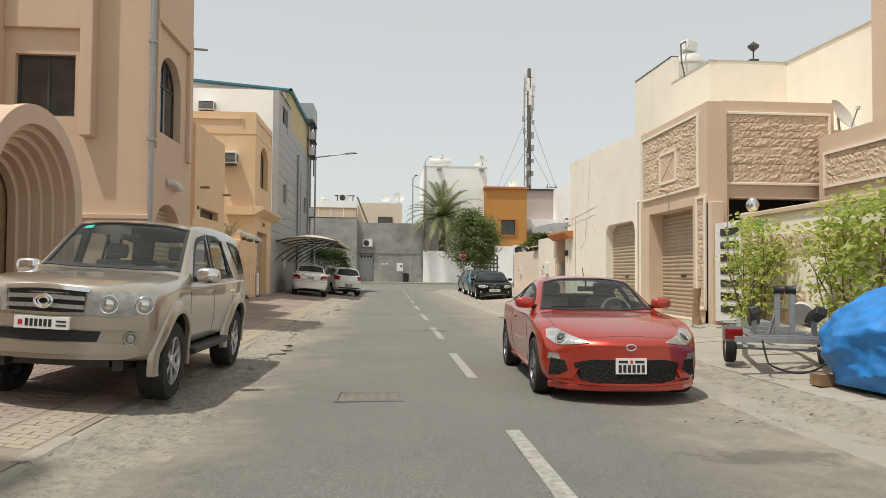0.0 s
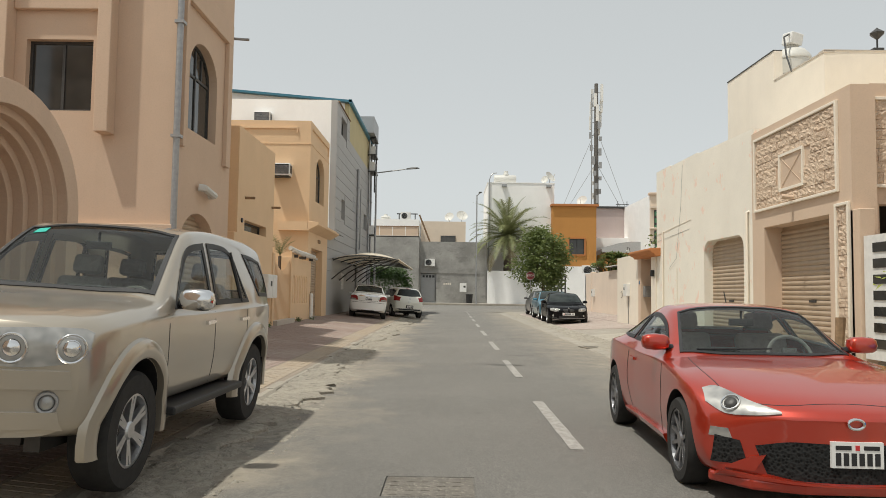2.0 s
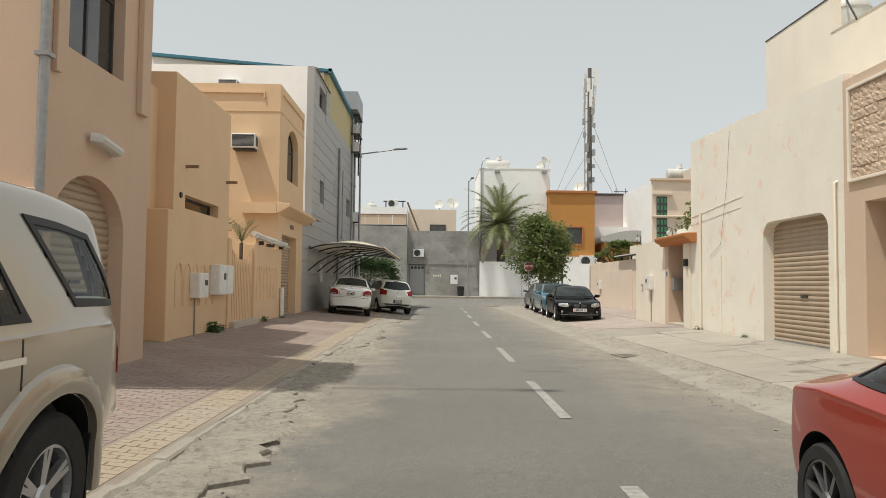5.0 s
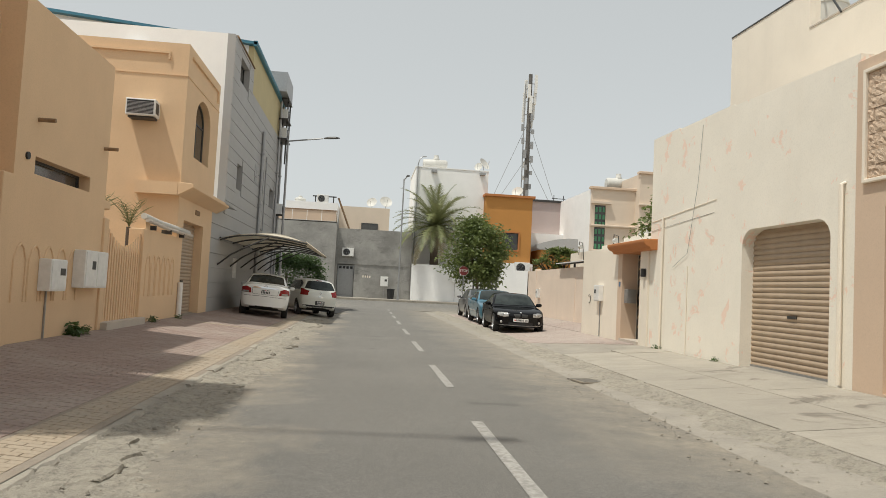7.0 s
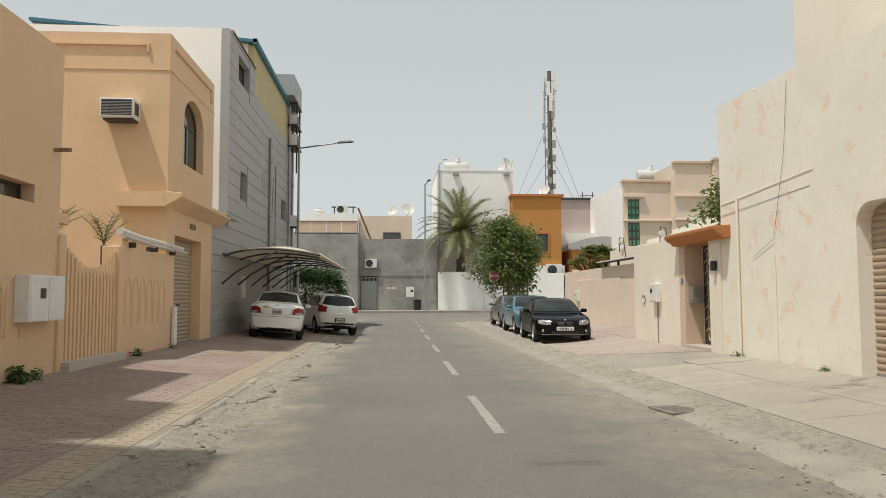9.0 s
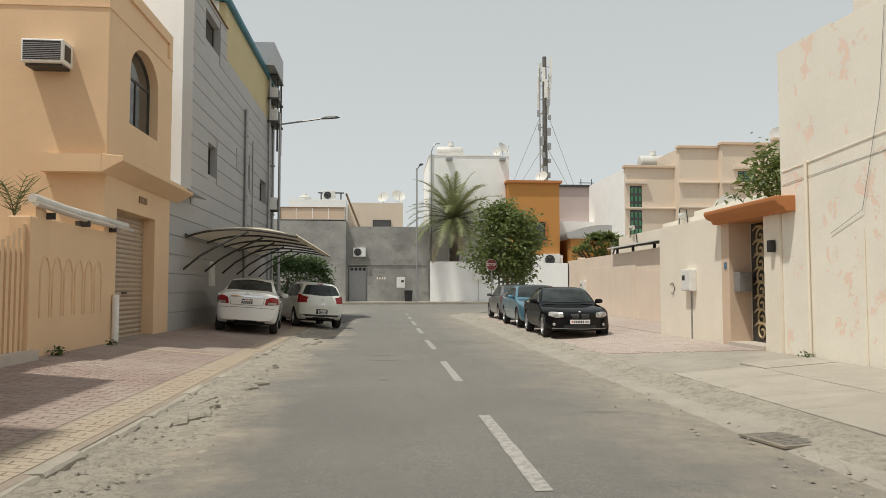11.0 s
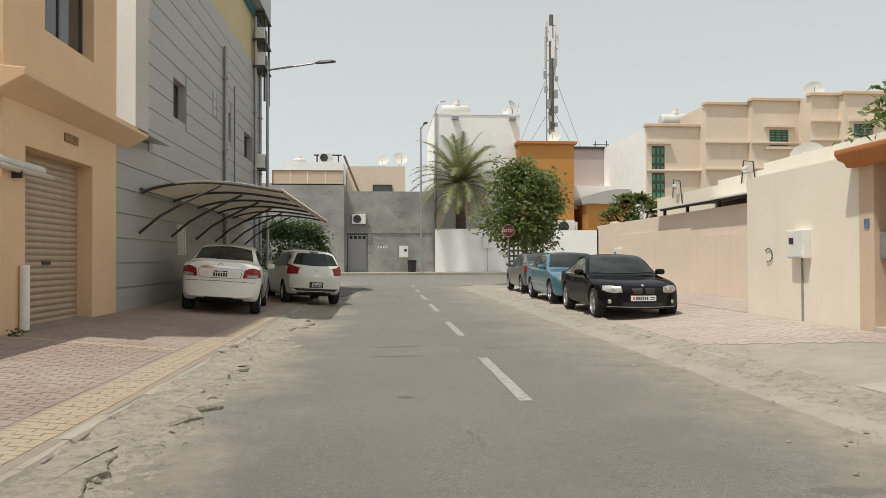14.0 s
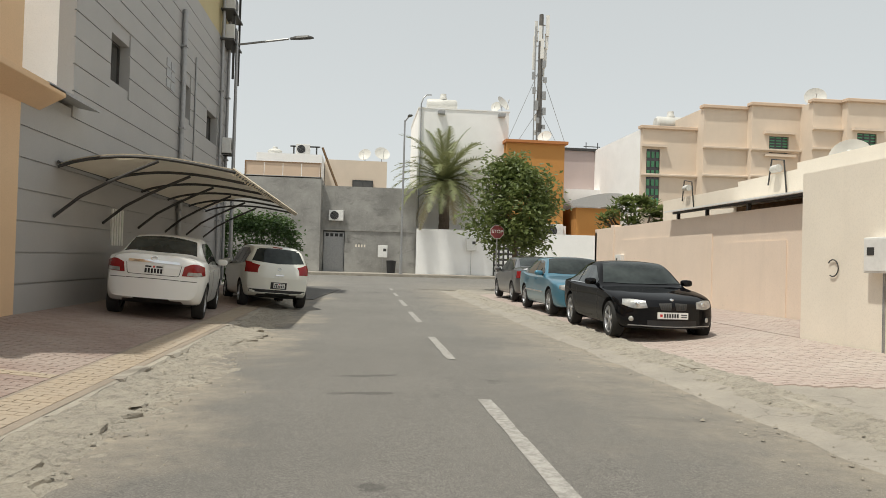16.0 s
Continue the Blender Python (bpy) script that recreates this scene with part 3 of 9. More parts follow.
for x0, x1 in ((-6.14, -5.90), (-7.98, -7.7)):
    part("pilaster", Geo().prism(rect(x0, x1, 4.05, HA), "y", YA - 0.28, YA), M["tan"], tan, bevel=0.015)
part("lintel", Geo().prism(rect(-7.7, -6.14, 6.24, 7.0), "y", YA - 0.10, YA), M["tan"], tan, bevel=0.015)
g = Geo().prism(rect(17.95, 18.22, 3.95, 6.55), "x", XA, XA + 0.09).prism(rect(15.6, 18.22, 6.552, 7.0), "x", XA, XA + 0.09).prism(rect(15.6, 15.72, 3.9, 6.55), "x", XA, XA + 0.07)
part("raised_surround", g, M["tan"], tan, bevel=0.01)
g = Geo()
for i, (d, z0, z1) in enumerate(((0.14, 2.40, 2.50), (0.10, 2.30, 2.40), (0.06, 2.20, 2.30))):
    g.box(-14, XA + d * 0.3, YA - d, YA, z0, z1)
part("moulding", g, M["tan"], tan, bevel=0.012)
part("pipe_stub", Geo().tube([(XA, 18.36, 6.8), (XA + 0.36, 18.42, 6.8)], 0.03), M["metal_grey"], tan)
g = Geo().tube([(XA + 0.02, YA - 0.09, 0.3), (XA + 0.02, YA - 0.09, HA)], 0.055, 10)
pipe = part("drainpipe", g, M["metal_grey"], tan, "grey galvanised drainpipe", True)
for z in (2.0, 4.0, 6.0, 7.6):
    part("clamp", Geo().box(XA - 0.06, XA + 0.1, YA - 0.16, YA, z, z + 0.05), M["metal_grey"], pipe)
g = Geo().tube([(XA + 0.04, 16.52, 3.30), (XA + 0.14, 16.56, 3.29), (XA + 0.14, 17.12, 3.22), (XA + 0.04, 17.16, 3.22)], 0.07, 8)
lamp = thing("wall_lamp", "cream tubular lamp on the tan wall above the garage", "lamp", (XA, 16.85, 3.25))
part("cover", g, M["tank"], lamp, smooth=True)

# porch: stepped arches facing the street
porch = thing("porch", "tan porch of stepped concentric arches", "porch", (-5.5, 11.2, 0.3))
cy, zc = 11.12, 2.33
for i in range(6):
    r = 1.18 - 0.1 * i
    x1 = -4.93 - 0.13 * i
    outer = arched(cy - 1.45, cy + 1.45, 0.2, zc, 1.36, 28) if i == 0 else arched(cy - 1.43, cy + 1.43, 0.2, zc, 1.34, 28)
    part("arch", holed(outer, [arched(cy - r, cy + r, 0.21, zc, r * 0.92, 28)], "x", x1 - 0.131, x1), M["tan"], porch, smooth=False, bevel=0.008)
part("side_wall", Geo().box(-8.0, -5.70, cy + 0.9, cy + 1.48, 0.2, 2.4), M["tan"], porch)
part("side_wall", Geo().box(-8, -5.7, cy - 1.48, cy - 0.9, 0.2, 2.4), M["tan"], porch)
part("vault", Geo().prism([(cy + 1.45 * math.cos(math.pi * i / 20), zc + 1.3 * math.sin(math.pi * i / 20)) for i in range(21)], "x", -8.0, -7.4), M["tan"], porch)
part("gate", Geo().box(-5.78, -5.74, cy - 0.8, cy + 0.8, 0.25, 2.9), M["rust"], porch, "dark timber door")
tagged(part("courtyard_wall", Geo().box(-14, -5.3, 12.72, 13.0, 0.2, 2.2), M["tan"]), "tan courtyard wall beside the porch", "wall", kind="structure")

# ---- orange house: blind annex, court wall, main block ----
XO = -5.45
orange = house("orange rendered house with annex, gate and garage", (-7, 29, 0.3))
slot = rect(22.0, 24.26, 2.96, 3.24)
part("wall", holed(rect(21.35, 25.1, 0.1, 5.6), [slot], "x", XO - 0.3, XO), M["orange"], orange)
part("wall", Geo().box(-12, XO - 0.3, 21.35, 21.65, 0.1, 5.6), M["orange"], orange)
part("wall", Geo().box(-12, XO - 0.3, 24.8, 25.1, 0.1, 5.6), M["orange"], orange)
part("roof", Geo().box(-12, XO - 0.3, 21.65, 24.8, 5.0, 5.2), M["orange"], orange)
part("wall", Geo().box(-12, XO - 0.35, 18.5, 21.35, 0.1, 5.25), M["orange"], orange)
part("pier", Geo().box(XO - 0.45, XO + 0.06, 20.95, 21.35, 0.1, 2.85), M["orange_flake"], orange, "flaking orange corner pier", bevel=0.02)
window_unit(orange, "x", XO, slot, -0.2, 0.04)
for y, z in ((22.0, 3.82), (24.85, 3.9)):
    part("pipe_stub", Geo().tube([(XO - 0.05, y, z), (XO + 0.26, y, z)], 0.035), M["rust"], orange)
part("vent_hole", Geo().tube([(XO - 0.01, 21.72, 3.2), (XO + 0.03, 21.72, 3.2)], 0.06, 12), M["black"], orange)


def relief_arches(y0, y1, z0, z1, n):
    """Raised pointed-arch outlines on the rendered wall."""
    w = (y1 - y0) / n
    for i in range(n):
        a, b = y0 + i * w + 0.05, y0 + (i + 1) * w - 0.05
        m = (a + b) / 2
        h = z1 - 0.25
        for pts in ([(a, z0), (a, h), ((a + m) / 2, z1 - 0.06), (m, z1)], [(b, z0), (b, h), ((b + m) / 2, z1 - 0.06), (m, z1)]):
            part("relief_rib", Geo().tube([(XO + 0.005, *p) for p in pts], 0.018, 6), M["orange"], orange)


relief_arches(21.5, 24.0, 0.95, 1.85, 5)
relief_arches(28.0, 30.6, 0.95, 1.95, 6)
court = holed([(27.84, 0.1), (30.65, 0.1), (30.65, 2.55), (28.4, 2.55), (28.1, 2.75), (27.84, 2.75)], [], "x", XO - 0.22, XO)
part("court_wall", court, M["orange"], orange)
for y in (25.06, 27.6):
    part("gate_pier", Geo().box(XO - 0.3, XO + 0.05, y, y + 0.24, 0.1, 2.55), M["orange"], orange, bevel=0.02)
gate_top = lambda y: 2.05 + 0.42 * abs((y - 26.45) / 1.15) ** 1.6
gate = part("gate", Geo().box(XO - 0.10, XO - 0.06, 25.3, 27.6, 0.32, 2.05), M["orange"], orange)
for i in range(15):
    y = 25.34 + i * 0.155
    part("gate_bar", Geo().box(XO - 0.07, XO - 0.02, y, y + 0.085, 0.32, gate_top(y)), M["orange"], gate)
part("step", Geo().box(XO - 0.3, XO + 0.18, 25.2, 27.7, 0.1, 0.47), M["step"], orange)
part("lintel", Geo().box(XO - 1.4, XO - 0.02, 24.9, 25.5, 2.75, 2.92).box(XO - 1.4, XO - 0.1, 24.9, 25.6, 2.45, 2.6), M["orange"], orange, bevel=0.02)
pipes = thing("wall_pipe", "dusty white plastic pipe lying along the court wall", "pipe", (XO, 29.6, 2.75))
part("tube", Geo().tube([(XO - 0.06, 27.85, 2.86), (XO - 0.04, 29.0, 2.80), (XO - 0.02, 30.4, 2.78), (XO + 0.05, 31.7, 2.74)], 0.075, 10), M["tank"], pipes, smooth=True)
part("tube", Geo().tube([(XO + 0.07, 27.7, 2.75), (XO + 0.07, 29.5, 2.68), (XO + 0.12, 31.9, 2.66)], 0.045, 8), M["step"], pipes, smooth=True)
for y in (28.2, 29.6, 30.9):
    part("bracket", Geo().box(XO - 0.12, XO + 0.14, y, y + 0.04, 2.55, 2.66), M["metal_dark"], pipes)
# main block
aw = arched(31.9, 33.82, 5.0, 6.2, 0.66)
gar = rect(31.3, 33.78, 0.3, 3.08)
part("wall", holed([(30.65, 0.1), (34.95, 0.1), (34.95, 7.98), (30.65, 7.98)], [aw, gar], "x", XO - 0.35, XO), M["orange"], orange)
part("wall", Geo().box(-13, XO - 0.35, 30.65, 30.95, 0.1, 7.98), M["orange"], orange)
part("wall", Geo().box(-13, XO - 0.35, 34.65, 34.95, 0.1, 7.98), M["orange"], orange)
part("roof", Geo().box(-13, XO - 0.35, 30.95, 34.65, 7.3, 7.5), M["orange"], orange)
window_unit(orange, "x", XO, aw, -0.2, 0.06, (("v", 32.86, 5.05, 6.2), ("h", 6.18, 31.95, 33.78)))
shutter(31.28, 33.8, 0.3, 3.08, XO - 0.28, orange)
g = Geo()
g.box(-9.9, -5.95, 30.59, 30.65, 7.66, 7.72).box(-9.9, XO, 30.63, 30.65, 7.06, 7.09).box(-6.0, -5.95, 30.59, 30.65, 7.5, 7.66)
g.box(XO, XO + 0.06, 31.0, 34.6, 7.66, 7.72).box(XO, XO + 0.02, 30.65, 34.95, 7.06, 7.09).box(XO, XO + 0.06, 34.5, 34.6, 7.3, 7.66)
part("cornice_band", g, M["orange"], orange)
g = Geo().prism([(XO, 3.68), (XO + 0.42, 3.92), (XO + 0.42, 4.02), (XO, 4.06)], "y", 30.4, 35.6)
part("ledge", g, M["orange"], orange, bevel=0.015)
g = Geo().prism([(-6.6, 3.70), (-6.6, 4.05), (XO - 0.003, 4.05), (XO - 0.003, 3.70)], "y", 30.4, 30.65)
part("canopy_band", g, M["orange"], orange)
part("vent", Geo().box(XO, XO + 0.03, 32.6, 33.1, 3.36, 3.50), M["rust"], orange)
g = Geo().tube([(XO + 0.07, 31.15, 0.35), (XO + 0.07, 31.15, 1.3)], 0.07, 10)
tagged(part("bollard", g, M["metal_white"], smooth=True), "white painted pipe guard beside the garage", "bollard")

# ---- grey panelled house ----
grey = house("grey panelled three-storey house with a white front", (-8, 44, 0.3))
XG = -5.45
YG0, YG1 = 34.95, 52.0
w1 = rect(38.87, 40.1, 5.04, 6.06)
w2 = rect(48.26, 50.0, 5.35, 6.36)
w3 = rect(45.2, 45.9, 5.5, 6.5)
w4 = rect(38.3, 40.3, 9.2, 10.15)
part("wall", holed([(YG0, 0.1), (YG1, 0.1), (YG1, 9.5), (41.3, 9.5), (41.3, 10.52), (36.97, 10.52), (36.97, 4.0), (YG0, 4.0)], [w1, w2, w3, w4], "x", XG - 0.3, XG - 0.03), M["grey_panel"], grey)
for w in (w1, w2, w3, w4):
    window_unit(grey, "x", XG - 0.03, w, -0.2, 0.05)
part("wall", Geo().box(-14, XG - 0.3, 36.97, 37.27, 3.9, 10.52), M["white"], grey, "white rendered front wall")
part("wall", Geo().box(-14, XG - 0.3, YG1 - 0.3, YG1, 0.1, 11.5), M["white"], grey)
part("wall", Geo().box(XG - 0.3, XG - 0.06, 41.3, YG1, 9.5, 11.5), M["yellow_clad"], grey, "yellow metal cladding of the top storey")
part("wall", Geo().box(-14, XG - 0.3, 41.3, 41.5, 9.5, 11.52), M["white"], grey)
part("roof", Geo().box(-14, XG - 0.3, 37.27, 41.3, 10.2, 10.4), M["metal_grey"], grey)
part("gable", Geo().prism([(-14.0, 11.52), (XG - 0.3, 11.52), (XG - 0.3, 11.56), (-14.0, 12.2)], "y", 41.3, 41.5), M["white"], grey)
part("roof", Geo().prism([(-14.0, 12.2), (XG + 0.12, 11.5), (XG + 0.12, 11.62), (-14.0, 12.32)], "y", 41.0, YG1 + 0.2), M["blue_trim"], grey, "blue metal roof")
part("blue_edge", Geo().box(XG - 0.05, XG + 0.1, 41.0, YG1 + 0.2, 11.44, 11.66), M["blue_trim"], grey)
part("lean_to_roof", Geo().prism([(XG - 0.8, 4.2), (XG + 0.42, 3.98), (XG + 0.42, 4.03), (XG - 0.8, 4.26)], "y", 34.95, 37.2), M["metal_grey"], grey)
for i in range(30):
    x = -14 + i * 0.29
    part("roof_sheet_rib", Geo().prism([(x, 10.52), (x + 0.2, 10.52), (x + 0.15, 10.61), (x + 0.05, 10.61)], "y", 37.37, 41.3), M["rust"], grey)

# panels of the cladding, one strip each between grooves
zz = 0.30
k = 0
while zz < 10.48:
    z1 = min(zz + 0.505, 10.51)
    spans = [(YG0 if z1 <= 4.02 else 36.97, YG1 if z1 <= 9.52 else 41.3)]
    for w in (w1, w2, w3, w4):
        y0, y1, a, b = w[0][0], w[1][0], w[0][1], w[2][1]
        if a < z1 and b > zz:
            spans = [s for t0, t1 in spans for s in (((t0, y0), (y1, t1)) if t0 < y0 and t1 > y1 else ((t0, t1),))]
    for t0, t1 in spans:
        part("cladding_panel", Geo().box(XG - 0.03, XG, t0, t1, zz + 0.012, z1 - 0.012), M["grey_panel"], grey)
    zz = z1
    k += 1

# ---- flaking cream wall with garage, and the stone-clad house ----
XR = 7.25
cream = house("flaking cream house wall with a garage and rooftop storey", (9, 24.5, 0.3))
rr = 0.35
g1 = [(21.05, 0.2), (23.8, 0.2), (23.8, 2.96 - rr)] + [(23.8 - rr + rr * math.cos(a), 2.96 - rr + rr * math.sin(a)) for a in [math.pi / 2 * i / 8 for i in range(9)]] \
    + [(21.05 + rr + rr * math.cos(a), 2.96 - rr + rr * math.sin(a)) for a in [math.pi / 2 + math.pi / 2 * i / 8 for i in range(9)]]
part("wall", holed([(20.4, 0), (28.45, 0), (28.45, 5.74), (26.9, 5.72), (26.8, 5.68), (24.3, 5.64), (24.2, 5.6), (20.4, 5.46)], [g1], "x", XR, XR + 0.35), M["white_peel"], cream)
part("wall", Geo().box(XR + 0.35, 14, 28.1, 28.45, 0, 5.5), M["white_peel"], cream)
part("roof", Geo().box(XR + 0.35, 16, 20.4, 28.1, 4.9, 5.1), M["cream"], cream)
shutter(21.03, 23.82, 0.26, 2.97, XR + 0.26, cream, -1)
UX, UY = 11.1, 24.4
part("upper_wall", Geo().prism([(UY, 5.0), (31.8, 5.0), (31.8, 10.0), (27.7, 9.92), (27.7, 8.85), (UY, 8.75)], "x", UX, UX + 0.3), M["cream"], cream)
part("upper_wall", Geo().box(UX + 0.3, 14.2, UY, UY + 0.3, 5.0, 8.8), M["cream"], cream)
part("upper_wall", Geo().prism([(UX + 0.3, 8.0), (14.2, 8.0), (14.2, 9.2), (UX + 2.6, 9.18), (UX + 0.3, 9.12)], "y", 27.7, 28.0), M["cream"], cream)
part("upper_wall", Geo().box(UX + 0.3, 16, 31.5, 31.8, 5.0, 9.9), M["cream"], cream)
part("upper_wall", Geo().prism([(15.0, 3.0), (UY, 3.0), (UY, 8.8), (15.0, 8.6)], "x", 13.9, 14.2), M["cream"], cream)
part("upper_roof", Geo().box(UX + 0.3, 13.9, UY + 0.3, 27.7, 8.2, 8.3), M["cream"], cream)
part("coping", Geo().prism([(UY - 0.02, 8.75), (27.7, 8.85), (27.7, 8.89), (UY - 0.02, 8.79)], "x", UX - 0.02, UX + 0.3), M["step"], cream)
part("coping", Geo().box(UX - 0.02, 14.2, UY - 0.02, UY + 0.3, 8.8, 8.83), M["step"], cream)
part("coping", Geo().prism([(15.0, 8.6), (UY - 0.02, 8.8), (UY - 0.02, 8.84), (15.0, 8.64)], "x", 13.86, 14.2), M["step"], cream)
part("coping", Geo().prism([(27.7, 9.92), (31.8, 10.0), (31.8, 10.04), (27.7, 9.96)], "x", UX - 0.02, UX + 0.3), M["metal_dark"], cream)
part("cable", Geo().tube([(UX - 0.02, 26.4, 8.8), (UX + 0.2, 27.2, 9.6), (UX + 0.6, 28.2, 10.6), (UX + 1.1, 28.8, 10.95)], 0.03, 6), M["metal_dark"], cream)
part("drainpipe", Geo().tube([(XR - 0.06, 20.72, 0.3), (XR - 0.06, 20.72, 3.45), (XR + 0.1, 20.72, 3.52)], 0.04, 8), M["cream"], cream, smooth=True)
part("drainpipe", Geo().tube([(XR - 0.05, 27.6, 0.25), (XR - 0.05, 27.6, 3.58)], 0.03, 8), M["cream"], cream, smooth=True)
part("conduit", Geo().tube([(XR - 0.01, 28.4, 3.52), (XR - 0.01, 27.6, 3.56), (XR - 0.01, 24.9, 3.72)], 0.007, 6), M["cream"], cream)
part("conduit", Geo().tube([(XR - 0.01, 28.4, 3.28), (XR - 0.01, 27.6, 3.32), (XR - 0.004, 25.0, 3.44)], 0.004, 6), M["metal_grey"], cream)
part("conduit", Geo().tube([(XR - 0.02, 26.2, 0.25), (XR - 0.02, 26.2, 2.3)], 0.011, 6), M["cream"], cream)
part("loose_cable", Geo().tube([(XR - 0.02, 25.6, 5.5), (XR - 0.03, 25.75, 4.2), (XR - 0.03, 26.2, 2.6), (XR - 0.02, 27.0, 2.3)], 0.005, 5), M["metal_grey"], cream)

stone = house("stone-clad house with a garage and a walled yard", (9, 17, 0.3))
XS = 7.2
g2 = rect(16.95, 19.76, 0.3, 3.0)
part("wall", holed(rect(16.15, 20.4, 0, 5.3), [g2], "x", XS, XS + 0.45), M["trim"], stone)
part("wall", holed(rect(XS + 0.45, 10.3, 0, 5.36), [rect(7.77, 9.95, 0.3, 3.12)], "y", 16.3, 16.6), M["trim"], stone)
part("roof", Geo().box(XS + 0.45, 12, 16.6, 20.4, 4.6, 4.8), M["trim"], stone)
part("wall", Geo().box(11.7, 12, 12, 20.1, 0, 4.6), M["trim"], stone)
part("wall", Geo().box(10.2, 12, 19.8, 20.1, 0, 4.6), M["trim"], stone)
shutter(16.93, 19.78, 0.3, 3.0, XS + 0.40, stone, -1)

XP = 8.75
# stone cladding in courses: rough blocks on the street face and the yard face


def stones(axis, a0, a1, z0, z1, pos, out, parent, seed, keep=lambda a, z: True, h=0.2, w=0.5):
    """Courses of split stone on a wall. Each block is its own piece."""
    rnd = random.Random(seed)
    z = z0
    while z < z1 - 0.05:
        zt = min(z + h * rnd.uniform(0.8, 1.2), z1)
        a = a0 - rnd.uniform(0, w * 0.6)
        while a < a1:
            b = a + w * rnd.uniform(0.6, 1.5)
            lo, hi = max(a, a0), min(b, a1)
            if hi - lo > 0.04 and keep((lo + hi) / 2, (z + zt) / 2):
                g = Geo()
                n, m = max(3, round((hi - lo) / 0.06)), max(2, round((zt - z) / 0.05))
                face = rnd.uniform(0.0, 0.02)
                vs = []
                for j in range(m + 1):
                    for i in range(n + 1):
                        edge = i in (0, n) or j in (0, m)
                        u = lo + 0.003 + (hi - lo - 0.006) * i / n + (0 if edge else rnd.uniform(-0.012, 0.012))
                        v = z + 0.003 + (zt - z - 0.006) * j / m + (0 if edge else rnd.uniform(-0.012, 0.012))
                        d = face + rnd.uniform(0.008, 0.02) if edge else face + rnd.uniform(0.006, 0.034)
                        vs.append((pos + out * d, u, v) if axis == "x" else (u, pos + out * d, v))
                g.add(vs, [(j * (n + 1) + i, j * (n + 1) + i + 1, (j + 1) * (n + 1) + i + 1, (j + 1) * (n + 1) + i) for j in range(m) for i in range(n)])
                rim = [i for i in range(n + 1)] + [j * (n + 1) + n for j in range(1, m + 1)] + [m * (n + 1) + i for i in range(n - 1, -1, -1)] + [j * (n + 1) for j in range(m - 1, 0, -1)]
                base = len(g.v)
                for i in rim:
                    p = g.v[i]
                    g.v.append((pos, p[1], p[2]) if axis == "x" else (p[0], pos, p[2]))
                q = len(rim)
                g.f += [(rim[i], rim[(i + 1) % q], base + (i + 1) % q, base + i) for i in range(q)]
                part("stone", g, M["stone"], parent)
            a = b
        z = zt


stones("x", 16.64, 20.12, 3.46, 5.04, XS, -1, stone, 4, lambda y, z: not (17.8 < y < 18.95 and 3.68 < z < 4.56))
stones("x", 16.26, 16.62, 0.62, 3.1, XS, -1, stone, 5, w=0.2)
stones("y", 7.58, 10.14, 3.48, 5.04, 16.3, -1, stone, 6)
for axis, r0, r1, p, o in (("x", (16.56, 20.2), (3.38, 5.12), XS, -1), ("y", (7.52, 10.2), (3.42, 5.1), 16.3, -1), ("x", (16.2, 16.68), (0.56, 3.16), XS, -1)):
    part("panel_border", holed(rect(*r0, *r1), [rect(r0[0] + 0.06, r0[1] - 0.06, r1[0] + 0.06, r1[1] - 0.06)], axis, p, p + o * 0.06), M["cream"], stone, bevel=0.01)
part("garage_surround", holed(rect(16.7, 20.1, 0.3, 3.3), [rect(16.95, 19.76, 0.29, 3.0)], "x", XS - 0.05, XS), M["trim"], stone, bevel=0.01)
part("panel_border", holed(rect(17.84, 18.92, 3.7, 4.52), [rect(17.9, 18.86, 3.76, 4.46)], "x", XS - 0.05, XS), M["cream"], stone)
part("diamond_panel", Geo().prism(rect(17.9, 18.86, 3.76, 4.46), "x", XS - 0.02, XS), M["trim"], stone)
for s in (-1, 1):
    pts = [(XS - 0.03, 18.38 - s * 0.45, 3.79), (XS - 0.03, 18.38 + s * 0.0, 4.11), (XS - 0.03, 18.38 + s * 0.45, 4.43)]
    part("diamond_rib", Geo().tube(pts, 0.006, 6), M["stone"], stone)
part("lamp_bracket", Geo().tube([(XS, 18.3, 3.5), (XS - 0.28, 18.3, 3.52)], 0.05, 8), M["trim"], stone)
part("carport_back", Geo().box(7.7, 11.6, 19.4, 19.5, 0.3, 4.5), M["metal_dark"], stone)
part("carport_floor", Geo().box(7.66, 11.6, 16.3, 19.4, 0.2, 0.3), M["apron"], stone)

# yard wall with a white gate, creepers growing over it
yard = thing("yard_wall", "stone-trimmed cream yard wall with a white gate", "wall", (7.3, 11, 0.3))
part("wall", Geo().box(XS, XS + 0.25, 2.0, 14.55, 0.1, 2.5), M["cream"], yard)
part("wall", Geo().box(XS + 0.25, 12, 2.0, 2.25, 0.1, 2.5), M["cream"], yard)
part("coping", Geo().box(XS - 0.06, XS + 0.31, 2.0, 14.6, 2.5, 2.6), M["trim"], yard, bevel=0.02)
stones("x", 6.0, 14.1, 1.75, 2.12, XS, -1, yard, 9, w=0.5)
stones("x", 12.4, 14.1, 0.5, 1.1, XS, -1, yard, 10, w=0.5)
for a, b in ((12.9, 13.9), (10.4, 11.6), (8.4, 9.4)):
    part("panel_border", holed(rect(a, b, 0.8, 1.72), [rect(a + 0.05, b - 0.05, 0.85, 1.67)], "x", XS - 0.05, XS), M["cream"], yard)
part("gate_pier", Geo().box(XS - 0.04, XS + 0.29, 14.2, 14.58, 0.1, 2.62), M["trim"], yard, bevel=0.015)
